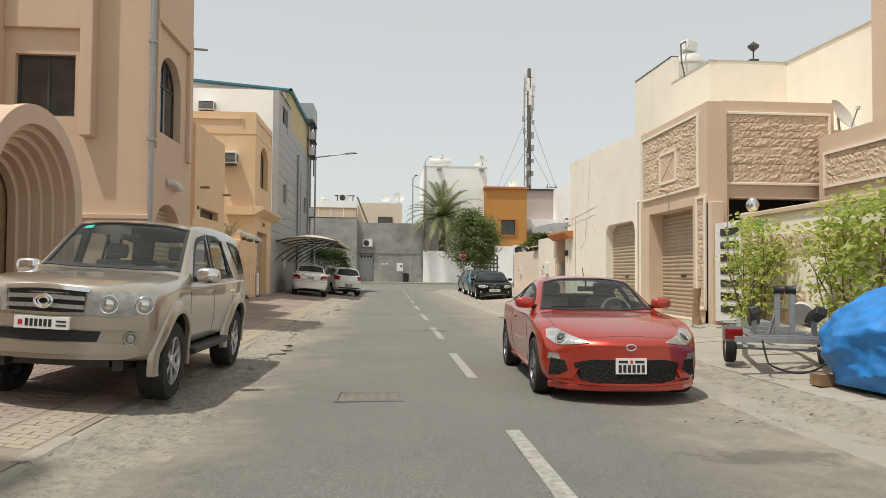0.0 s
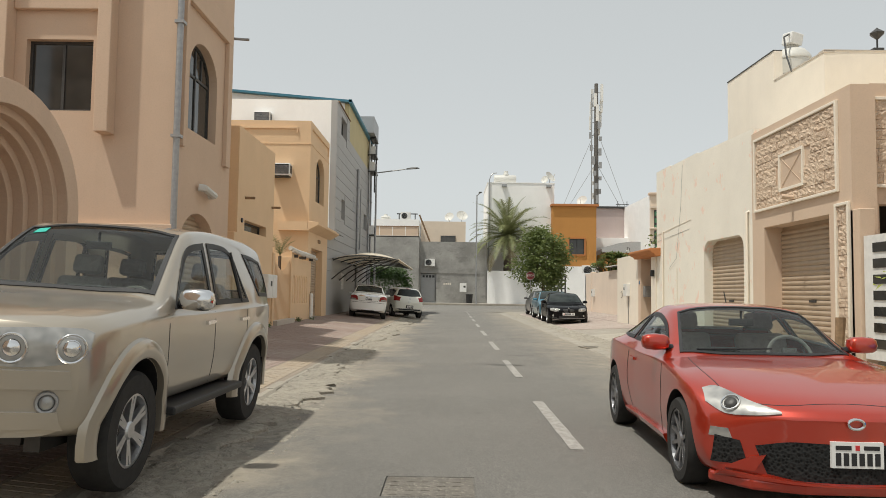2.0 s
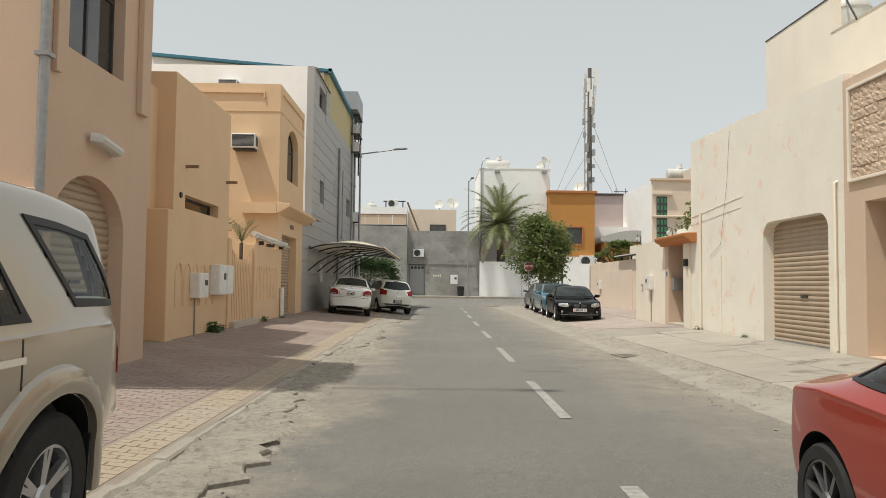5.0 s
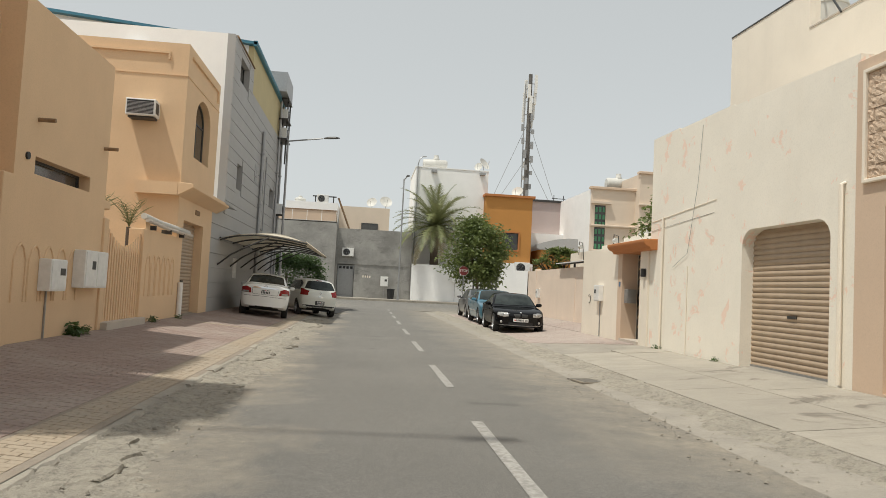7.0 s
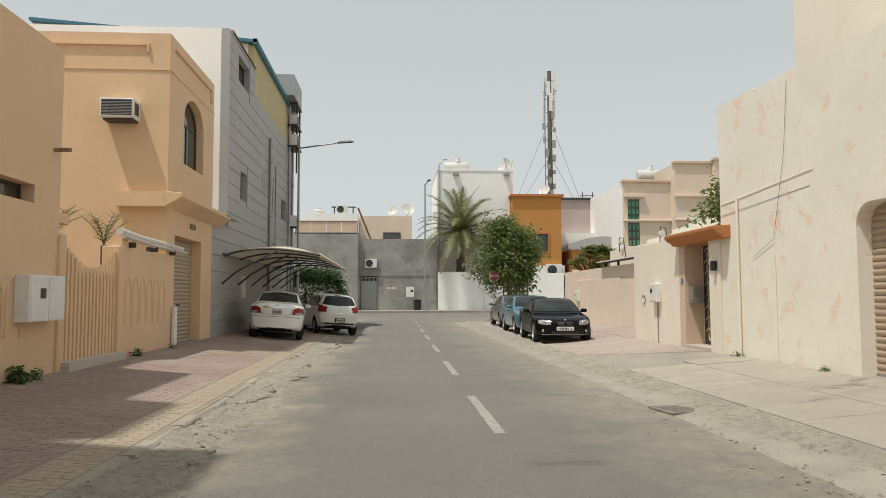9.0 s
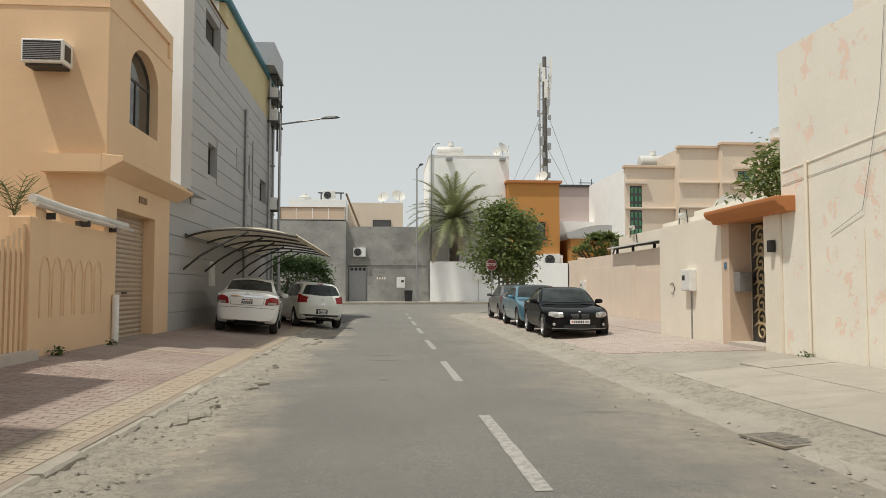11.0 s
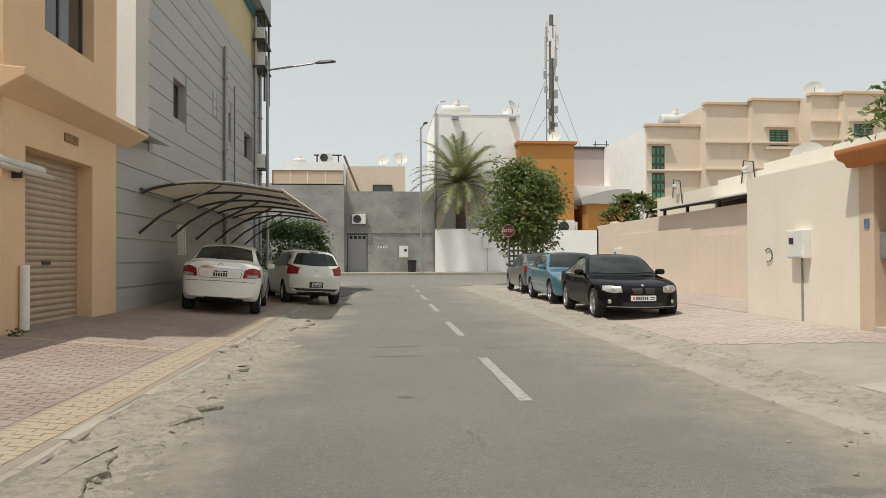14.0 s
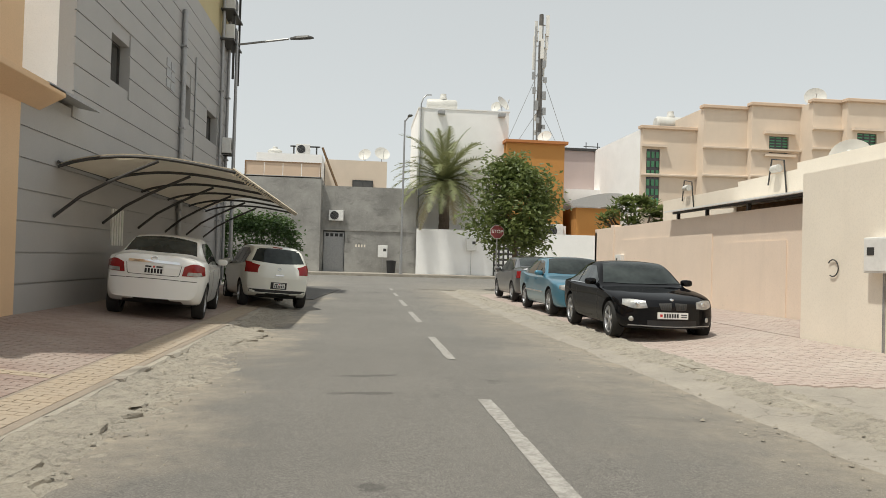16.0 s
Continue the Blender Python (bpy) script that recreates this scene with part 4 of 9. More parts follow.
part("gate_pier", Geo().box(XS - 0.0, XS + 0.29, 15.95, 16.29, 0.1, 3.0), M["trim"], yard, bevel=0.015)
gt = part("gate", Geo().box(XS + 0.06, XS + 0.12, 14.6, 15.93, 0.35, 2.5), M["metal_white"], yard, "white sheet metal gate with glazed slots")
for i in range(7):
    z = 0.55 + i * 0.275
    part("pane", Geo().box(XS + 0.045, XS + 0.06, 14.85, 15.65, z, z + 0.16), M["glass"], gt)
lampglobe = thing("globe_lamp", "chrome globe lamp on the gate pier", "lamp", (XS + 0.12, 14.4, 2.62))
part("globe", Geo().lathe([(0.001, 0.30), (0.07, 0.28), (0.12, 0.2), (0.13, 0.14), (0.1, 0.06), (0.05, 0.0), (0.001, 0.0)], Matrix.Translation((XS + 0.12, 14.4, 2.62)), 20), M["chrome"], lampglobe, smooth=True)
sign = thing("green_tag", "small green plate on the yard wall", "sign", (XS - 0.05, 13.9, 2.3))
part("plate", Geo().box(XS - 0.06, XS, 13.75, 14.05, 2.2, 2.42), plain("green_plate", (0.08, 0.35, 0.12), 0.5), sign)

# taller stone house in the background, right
back = house("stone house behind the yard, cream upper wall", (12, 13, 0.3))
part("wall", Geo().box(10.3, 10.95, 13.8, 16.2, 0.1, 4.3), M["trim"], back)
part("wall", Geo().box(11.0, 13.8, 11.0, 15.95, 0.1, 9.5), M["trim"], back)
stones("x", 12.0, 15.4, 4.9, 8.6, 11.0, -1, back, 15, h=0.3, w=0.7)

part("side_parapet", Geo().box(9.8, 10.1, 8.0, 16.1, 0.1, 4.5), M["trim"], back)
stones("x", 8.4, 15.8, 3.38, 4.06, 9.8, -1, back, 16)
part("panel_border", holed(rect(8.34, 15.86, 3.32, 4.12), [rect(8.4, 15.8, 3.38, 4.06)], "x", 9.74, 9.8), M["cream"], back)

# gate wall of the next plot
pl = thing("plot_wall", "cream plot wall with meter and covered gate", "wall", (7.3, 31.5, 0.2))
part("wall", Geo().box(XR - 0.05, XR + 0.2, 30.7, 34.12, 0.05, 2.97), M["cream"], pl)
part("wall", Geo().box(XR + 0.2, XR + 1.5, 33.87, 34.12, 0.05, 2.97), M["cream"], pl)
part("wall", Geo().box(XR + 0.4, XR + 0.7, 30.35, 30.6, 0.05, 2.77), M["cream"], pl)
part("gate_pier", Geo().box(XR - 0.05, XR + 0.7, 28.46, 29.0, 0.05, 2.77), M["cream"], pl)
part("gate_pier", Geo().box(XR - 0.06, XR + 0.4, 30.35, 30.69, 0.05, 2.77), M["trim"], pl)
part("threshold", Geo().box(XR - 0.1, XR + 0.6, 29.0, 30.35, 0.1, 0.33), M["step"], pl)
cap = part("gate_canopy", Geo().prism([(XR + 0.8, 2.77), (XR - 0.18, 2.77), (XR - 0.22, 2.84), (XR - 0.32, 2.88), (XR - 0.38, 2.96), (XR - 0.38, 3.04), (XR + 0.8, 3.1)], "y", 28.0, 30.82), M["terracotta"], pl, "terracotta painted canopy moulding", bevel=0.02)
iron = part("iron_gate", Geo().box(XR + 0.42, XR + 0.45, 29.0, 30.35, 0.33, 2.75), M["metal_dark"], pl, "dark gate with gilded scrollwork")
gold = plain("gilded_iron", (0.46, 0.36, 0.21), 0.5, 0.2, 0.2, 20)
for j in range(8):
    for s in (-1, 1):
        z = 0.42 + j * 0.275
        pts = []
        for i in range(22):
            a = i * 0.42
            r = 0.20 * (1 - i / 26)
            pts.append((XR + 0.40, 29.67 + s * (0.06 + 0.21 - r * math.cos(a)), z + 0.12 + r * math.sin(a)))
        part("scroll", Geo().tube(pts, 0.022, 5), gold, iron)
for j in range(16):
    # leaves springing off the middle stem
    sgn = 1 if j % 2 else -1
    z = 0.45 + j * 0.14
    part("leaf", Geo().tube([(XR + 0.405, 29.67, z), (XR + 0.40, 29.67 + sgn * 0.2, z + 0.12), (XR + 0.40, 29.67 + sgn * 0.42, z + 0.13), (XR + 0.40, 29.67 + sgn * 0.58, z + 0.05)], [0.014, 0.034, 0.03, 0.008], 5), gold, iron)
part("stile", Geo().tube([(XR + 0.40, 29.67, 0.4), (XR + 0.40, 29.67, 2.7)], 0.018, 6), gold, iron)
wl_ = thing("wall_lantern", "small black lantern on the gate pier", "lamp", (XR - 0.1, 28.6, 2.2))
part("body", Geo().box(XR - 0.17, XR - 0.05, 28.57, 28.69, 2.08, 2.30), M["black"], wl_, bevel=0.02)
mb = thing("mailbox", "grey metal letter box beside the iron gate", "mailbox", (XR + 0.2, 30.2, 1.6))
part("box", Geo().box(XR + 0.02, XR + 0.3, 30.1, 30.34, 1.35, 1.75), M["metal_grey"], mb, bevel=0.01)
tag = thing("blue_tag", "small blue plate beside the gate", "sign", (XR - 0.08, 30.25, 1.9))
part("plate", Geo().box(XR - 0.075, XR - 0.06, 30.45, 30.56, 1.82, 1.96), plain("blue_plate", (0.11, 0.19, 0.30), 0.5), tag)


def meter_box(x, y, z, face, w, h, d, pole, group="meter boxes", door=1):
    """A white electricity meter box on a wall, on a pole or hung. face: +1 towards +x, -1 towards -x, 0 towards -y."""
    t = thing("meter_box", "white enamel electricity meter box fixed to the wall", "meter box", (x, y, z), group=group)
    def bx(a0, a1, b0, b1, c0, c1):
        if face == 0:
            return Geo().box(x + b0, x + b1, y - a1, y - a0, z + c0, z + c1)
        return Geo().box(x + face * a0, x + face * a1, y + b0, y + b1, z + c0, z + c1)
    body = part("box", bx(0, d, -w / 2, w / 2, 0, h), M["metal_white"], t, bevel=0.012)
    for i in range(door):
        b0 = -w / 2 + 0.03 + i * w / door
        b1 = -w / 2 + (i + 1) * w / door - 0.03
        dr = part("door", bx(d, d + 0.012, b0, b1, 0.03, h - 0.03), M["metal_white"], t)
        if i == 0:
            part("window", bx(d + 0.012, d + 0.018, b0 + (b1 - b0) * 0.55, b1 - 0.06, h * 0.5, h * 0.72), M["metal_dark"], dr)
    if pole:
        part("conduit", bx(0.004, 0.03, -0.014, 0.014, -pole, 0), M["metal_grey"], t)


meter_box(XO, 24.32, 1.17, 1, 1.12, 0.69, 0.22, 0, door=2)
meter_box(XO, 22.72, 1.12, 1, 0.62, 0.53, 0.2, 0.85)
meter_box(XR - 0.05, 32.2, 1.36, -1, 0.5, 0.5, 0.15, 1.15)
meter_box(XP, 46.5, 1.3, -1, 0.5, 0.45, 0.15, 0)
hook = thing("wire_loop", "loose cable loop hanging from the wall", "cable", (XR - 0.07, 33.2, 1.4))
part("loop", Geo().tube([(XR - 0.07, 33.3 + 0.13 * math.cos(a), 1.42 + 0.13 * math.sin(a)) for a in [math.pi * 0.2 + i * 0.42 for i in range(12)]], 0.009, 6), M["metal_dark"], hook)

# long pink wall beyond, awning behind it
rear = thing("boundary_wall", "pink-beige rendered boundary wall of a villa", "wall", (XP, 42, 0.3))
part("wall", Geo().box(XP, XP + 0.22, 33.9, 49.4, 0.1, 2.72), M["pinkwall"], rear)
part("pier", Geo().box(XP - 0.03, XP + 0.25, 47.3, 47.6, 0.1, 2.8), M["pinkwall"], rear)
part("wall", Geo().box(XP, 16, 49.2, 49.4, 0.1, 2.6), M["pinkwall"], rear)
part("raised_panel", Geo().box(XP - 0.025, XP, 37.0, 39.6, 0.3, 2.0), M["pinkwall"], rear)
part("raised_panel", Geo().box(XP - 0.025, XP, 40.2, 46.6, 0.3, 2.25), M["pinkwall"], rear)
awn = thing("awning", "tin awning over the wall on steel posts", "awning", (9.2, 39, 2.8))
part("sheet", Geo().prism([(XP - 0.25, 2.91), (XP + 2.0, 3.15), (XP + 2.0, 3.2), (XP - 0.25, 2.95)], "y", 35.0, 42.6), M["metal_white"], awn)
for y in (36.2, 38.6, 40.6, 42.3):
    part("post", Geo().box(XP + 0.02, XP + 0.1, y, y + 0.07, 2.72, 2.97), M["metal_dark"], awn)
part("beam", Geo().box(XP + 0.0, XP + 0.08, 35.0, 42.6, 2.88, 2.94), M["metal_dark"], awn)
# dark board added to stand for the shade beneath the awning
part("shadow_board", Geo().box(XP + 1.6, XP + 1.65, 35.0, 42.0, 2.3, 3.1), M["rust"], awn)
inner = thing("yard_building", "low cream building behind the boundary wall", "building", (12, 40, 0.3))
part("wall", Geo().prism([(34.5, 0), (47.5, 0), (47.5, 3.72), (42.4, 3.72), (42.4, 3.86), (39.6, 3.88), (39.6, 4.04), (34.5, 4.08)], "x", 10.6, 10.8), M["cream"], inner)
part("wall", Geo().box(10.8, 16, 47.2, 47.5, 0, 3.7), M["cream"], inner)
part("roof", Geo().box(10.8, 16, 34.5, 47.2, 2.6, 2.8), M["cream"], inner)


def dish(at, r, aim, group="satellite dishes", label="white satellite dish on a short mast"):
    """A satellite dish on a mast; aim: direction it faces."""
    t = thing("satellite_dish", label, "satellite dish", at, group=group)
    c = Vector(at) + Vector((0, 0, r * 1.15))
    q = Vector(aim).to_track_quat("Z", "Y").to_matrix().to_4x4()
    mm = Matrix.Translation(c) @ q
    part("reflector", Geo().lathe([(0.001, 0.0), (r * 0.4, r * 0.04), (r * 0.75, r * 0.13), (r, r * 0.24), (r * 1.01, r * 0.23), (r * 0.75, r * 0.11), (r * 0.4, r * 0.02), (0.001, -0.03)], mm, 24), M["tank"], t, smooth=True)
    part("mast", Geo().tube([Vector(at), c - Vector(aim).normalized() * 0.05], 0.03, 8), M["metal_grey"], t)
    arm = part("arm", Geo().tube([mm @ Vector((0, -r * 0.95, r * 0.2)), mm @ Vector((0, -r * 0.2, r * 1.0))], 0.016, 6), M["metal_grey"], t)
    part("receiver", Geo().tube([mm @ Vector((0, -r * 0.25, r * 0.95)), mm @ Vector((0, -r * 0.1, r * 1.08))], 0.05, 8), M["metal_white"], arm)


def tank(at, r, h, lying=False, label="cream plastic rooftop water tank with a lid"):
    t = thing("water_tank", label, "water tank", at)
    if lying:
        mm = Matrix.Translation(Vector(at) + Vector((0, 0, r + 0.15))) @ Euler((0, radians(90), 0)).to_matrix().to_4x4()
        part("shell", Geo().lathe([(0.001, -h / 2), (r * 0.8, -h / 2 + 0.03), (r, -h / 2 + 0.15), (r, -h * 0.1), (r * 1.03, -h * 0.08), (r * 1.03, h * 0.08), (r, h * 0.1), (r, h / 2 - 0.15), (r * 0.8, h / 2 - 0.03), (0.001, h / 2)], mm, 20), M["tank"], t, smooth=True)
        part("lid", Geo().lathe([(0.3, 0), (0.3, 0.12), (0.24, 0.2), (0.22, 0.45), (0.001, 0.5)], Matrix.Translation(Vector(at) + Vector((0.1, 0, 2 * r + 0.1))), 16), M["tank"], t, smooth=True)
        part("cradle", Geo().box(at[0] - h * 0.42, at[0] + h * 0.42, at[1] - r * 0.6, at[1] + r * 0.6, at[2], at[2] + 0.28), M["metal_grey"], t)
    else:
        part("shell", Geo().lathe([(0.001, 0.02), (r, 0.02), (r, h * 0.55), (r * 1.04, h * 0.56), (r * 1.04, h * 0.62), (r * 0.95, h * 0.75), (r * 0.7, h * 0.92), (r * 0.35, h), (0.001, h)], Matrix.Translation(at), 22), M["tank"], t, smooth=True)
        part("lid", Geo().lathe([(r * 0.36, 0), (r * 0.36, 0.1), (r * 0.3, 0.16), (0.001, 0.18)], Matrix.Translation(Vector(at) + Vector((0, 0, h - 0.02))), 16), M["tank"], t, smooth=True)
    return t


dish((11.3, 38.6, 3.5), 0.46, (-0.6, -0.7, 0.35), label="rust-streaked white satellite dish above the wall")
for y in (40.2, 45.3):
    br = thing("pump_bracket", "rusty pump on the yard building's edge", "pump", (10.7, y, 3.9))
    part("motor", Geo().tube([(10.5, y, 3.98), (10.5, y + 0.3, 3.98)], 0.1, 10), M["tank"], br, smooth=True)
    part("pipe", Geo().tube([(10.58, y - 0.2, 3.3), (10.5, y - 0.2, 4.15), (10.5, y + 0.35, 4.25), (10.56, y + 0.6, 3.6)], 0.02, 6), M["metal_dark"], br)

# rooftop things, right
tank((12.35, 29.0, 9.4), 0.64, 1.05)

aer = thing("roof_lantern", "dark pointed lamp standing on the parapet", "lamp", (12.75, 24.5, 8.83))
part("stem", Geo().tube([(12.75, 24.5, 8.83), (12.75, 24.5, 9.25)], 0.025, 6).box(12.6, 12.9, 24.4, 24.62, 8.83, 8.91), M["metal_dark"], aer)
part("head", Geo().lathe([(0.001, 0.36), (0.06, 0.3), (0.22, 0.18), (0.2, 0.15), (0.04, 0.0)], Matrix.Translation((12.75, 24.5, 9.2)), 6), M["metal_dark"], aer)
dish((10.85, 16.9, 4.72), 0.42, (0.45, -0.75, 0.45), label="white satellite dish behind the stone parapet")
part("tank_hatch", Geo().box(-0.26, 0.26, -0.24, 0.24, 0, 0.42, Matrix.Translation((12.3, 28.9, 10.55)) @ Euler((0.1, 0.12, 0.3)).to_matrix().to_4x4()), M["metal_white"], cream, bevel=0.03)

# ---- left: units on walls ----


def window_ac(at, face, group="window air conditioners"):
    """A window unit. face: +1 along +x, 0 along -y."""
    t = thing("air_conditioner", "cream window air conditioner jutting from the wall", "air conditioner", at, group=group)
    rot = pose(*at, 0, 0, 90 if face else 0)
    w, h, d = 0.78, 0.46, 0.45
    t.matrix_basis = rot
    body = part("case", Geo().box(-w / 2, w / 2, -d, 0.05, 0, h), M["metal_white"], t, bevel=0.02, local=True)
    part("grille", Geo().box(-w / 2 + 0.04, w / 2 - 0.04, -d - 0.006, -d, 0.05, h - 0.04), M["black"], body, local=True)
    for i in range(9):
        z = 0.07 + i * 0.036
        part("slat", Geo().box(-w / 2 + 0.04, w / 2 - 0.04, -d - 0.014, -d - 0.006, z, z + 0.014), M["metal_grey"], body, local=True)
    for s in (-1, 1):
        part("side_vent", Geo().box(s * w / 2 - 0.005, s * w / 2 + 0.005, -d + 0.08, -0.1, 0.08, h - 0.08), M["metal_dark"], body, local=True)
    part("bracket", Geo().box(-w / 2 + 0.05, w / 2 - 0.05, -d * 0.8, 0, -0.05, 0), M["metal_dark"], t, local=True)


window_ac((-6.53, 30.65, 5.78), 0)
window_ac((-8.95, 36.97, 9.35), 0)


def split_ac(at, rz, group="outdoor units", size=0.85, label="white outdoor air conditioning unit with a round fan"):
    t = thing("outdoor_unit", label, "air conditioner", at, rz, group)
    w, h, d = size, size * 0.72, 0.34
    body = part("case", Geo().box(-w / 2, w / 2, -d, 0, 0, h), M["metal_white"], t, bevel=0.02, local=True)
    mm = Matrix.Translation((-w * 0.12, -d - 0.005, h / 2)) @ Euler((radians(90), 0, 0)).to_matrix().to_4x4()
    fan = part("fan_guard", Geo().lathe([(0.001, 0.01), (h * 0.40, 0.01), (h * 0.42, -0.01)], mm, 20), M["black"], body, local=True)
    for i in range(4):
        r = h * (0.1 + 0.1 * i)
        part("guard_ring", Geo().tube([mm @ Vector((r * math.cos(a * 0.3927), r * math.sin(a * 0.3927), 0.018)) for a in range(17)], 0.006, 5, False), M["metal_grey"], fan, local=True)
    for s in (-1, 1):
        part("bracket", Geo().box(s * w * 0.35 - 0.02, s * w * 0.35 + 0.02, -d, 0.15, -0.05, 0), M["metal_dark"], t, local=True)


split_ac((XG + 0.08, 51.0, 9.4), 90, size=0.9)
split_ac((XG + 0.08, 51.0, 5.2), 90, size=0.8)
split_ac((XG + 0.08, 50.9, 10.5), 90, size=0.8)
rack = thing("steel_rack", "steel rack of ducts and units at the house corner", "rack", (XG + 0.4, 51.6, 9.0))
for y in (50.6, 51.7):
    part("upright", Geo().box(XG + 0.35, XG + 0.43, y, y + 0.08, 8.0, 11.7), M["metal_dark"], rack)
for z in (9.3, 10.4, 11.5):
    part("shelf", Geo().box(XG, XG + 0.5, 50.0, 51.8, z, z + 0.06), M["metal_dark"], rack)
part("housing", Geo().box(XG - 0.6, XG + 0.5, 48.7, 51.6, 11.6, 12.65), M["metal_grey"], rack)
for y, r in ((44.6, 0.075), (50.2, 0.06), (51.4, 0.06)):
    t = thing("drainpipe", "grey plastic drainpipe on the cladding", "pipe", (XG, y, 0.4), group="drainpipes")
    part("tube", Geo().tube([(XG + 0.09, y, 0.4), (XG + 0.09, y, 8.5 if y < 46 else 11.4)], r, 10), M["metal_grey"], t, smooth=True)
    for z in (2.6, 5.0, 7.4):
        part("clamp", Geo().box(XG, XG + 0.18, y - 0.1, y + 0.1, z, z + 0.05), M["metal_grey"], t)
part("conduit", Geo().tube([(XG + 0.03, 46.4, 7.6), (XG + 0.03, 46.4, 3.9), (XG + 0.03, 45.3, 4.0)], 0.03, 6), M["metal_grey"], grey)
vents = thing("wall_vent", "pale louvred vent in the grey cladding", "vent", (XG, 43.5, 5.8))
for i in range(3):
    for j in range(2):
        part("louvre", Geo().box(XG, XG + 0.02, 43.1 + j * 0.45, 43.5 + j * 0.45, 5.9 + i * 0.28, 6.12 + i * 0.28), M["metal_grey"], vents)
gp = thing("grille_panel", "pale ribbed panel below the canopy", "vent", (XG, 40.0, 1.8))
for i in range(5):
    part("rib", Geo().box(XG, XG + 0.03, 39.2 + i * 0.16, 39.3 + i * 0.16, 1.5, 2.3), M["metal_white"], gp)

# car port canopy: cloth over curved ribs bracketed off the wall
can = thing("carport_canopy", "cream cloth car canopy on curved steel ribs", "canopy", (-4, 43, 2.5))
Y0, Y1 = 36.3, 48.3
def canopy(u, y):
    """u from the wall (0) to the outer edge (1)."""
    x = XG + 0.05 + 3.05 * u
    z = 2.84 + 0.22 * math.sin(math.pi * u ** 0.8) + 0.02 * u
    return Vector((x, y, z))
ribs = [Y0 + (Y1 - Y0) * i / 5 for i in range(6)]
g = Geo()
nu, nv = 14, 36
for j in range(nv + 1):
    y = Y0 + (Y1 - Y0) * j / nv
    sag = 0.035 * abs(math.sin(math.pi * 5 * j / nv))
    for i in range(nu + 1):
        p = canopy(i / nu, y)
        g.v.append((p.x, p.y, p.z + 0.05 + (0.23 * min(1, (y - Y0) / 2.4) ** 0.8 - sag) * math.sin(math.pi * i / nu)))
g.f = [(j * (nu + 1) + i, j * (nu + 1) + i + 1, (j + 1) * (nu + 1) + i + 1, (j + 1) * (nu + 1) + i) for j in range(nv) for i in range(nu)]
cl = part("cloth", g, M["canvas"], can, smooth=True)
for y in ribs:
    part("rib", Geo().tube([canopy(u / 12, y) for u in range(13)], 0.03, 8), M["metal_dark"], can, smooth=True)
    c0 = canopy(0, y)
    part("strut", Geo().tube([(XG, y, 1.95)] + [((XG + 1.75 * u), y, 1.95 + (canopy(0.55, y).z - 2.0) * u ** 0.75) for u in (0.25, 0.5, 0.75, 1.0)], 0.03, 8), M["metal_dark"], can, smooth=True)
part("wall_rail", Geo().tube([(XG + 0.05, Y0, 2.92), (XG + 0.05, Y1, 2.92)], 0.03, 8), M["metal_dark"], can)
for u in (0.98,):
    part("purlin", Geo().tube([canopy(u, Y0), canopy(u, Y1)], 0.025, 8), M["metal_dark"], can)
# lacing along the outer hem
for i in range(40):
    y = Y0 + (Y1 - Y0) * i / 39
    p = canopy(1.0, y)
    part("lacing", Geo().tube([p + Vector((-0.05, 0, 0.07)), p + Vector((0.05, 0, 0.0)), p + Vector((-0.04, 0.05, -0.06))], 0.022, 4), M["canvas"], can)


# ---- street lamps ----
def lamp_post(x, y, z0, h, arm, head=0.6):
    t = thing("street_lamp", "grey steel street lamp with a side arm", "street lamp", (x, y, z0), group="street lamps")
    part("pole", Geo().tube([(x, y, z0), (x, y, z0 + 1.2), (x, y, z0 + 1.21), (x, y, z0 + h)], [0.11, 0.10, 0.075, 0.055], 12), M["metal_grey"], t, smooth=True)
    part("base_plate", Geo().box(x - 0.18, x + 0.18, y - 0.18, y + 0.18, z0, z0 + 0.03), M["metal_grey"], t)
    v = Vector(arm)
    part("arm", Geo().tube([(x, y, z0 + h - 0.08), Vector((x, y, z0 + h + 0.02)) + v * 0.8], 0.04, 8), M["metal_grey"], t, smooth=True)
    e = Vector((x, y, z0 + h)) + v
    d = v.normalized()
    s = d.cross(Vector((0, 0, 1))).normalized()
    g = Geo()
    for k, (a, w, hh) in enumerate(((-0.5, 0.07, 0.05), (-0.2, 0.13, 0.09), (0.3, 0.15, 0.08), (0.5, 0.08, 0.03))):
        c = e + d * a * head
        g.v += [tuple(c + s * w), tuple(c + s * w * 0.7 + Vector((0, 0, hh))), tuple(c - s * w * 0.7 + Vector((0, 0, hh))), tuple(c - s * w)]
    g.f = [(k * 4 + i, k * 4 + (i + 1) % 4, k * 4 + 4 + (i + 1) % 4, k * 4 + 4 + i) for k in range(3) for i in range(4)] + [(0, 1, 2, 3), (15, 14, 13, 12)]
    part("lamp_head", g, M["metal_dark"], t)


lamp_post(-4.95, 50.7, 0.1, 9.3, (2.45, -0.6, 0.12), 0.9)
lamp_post(2.55, 70.4, 0.42, 10.2, (0.25, -1.2, 0.05))

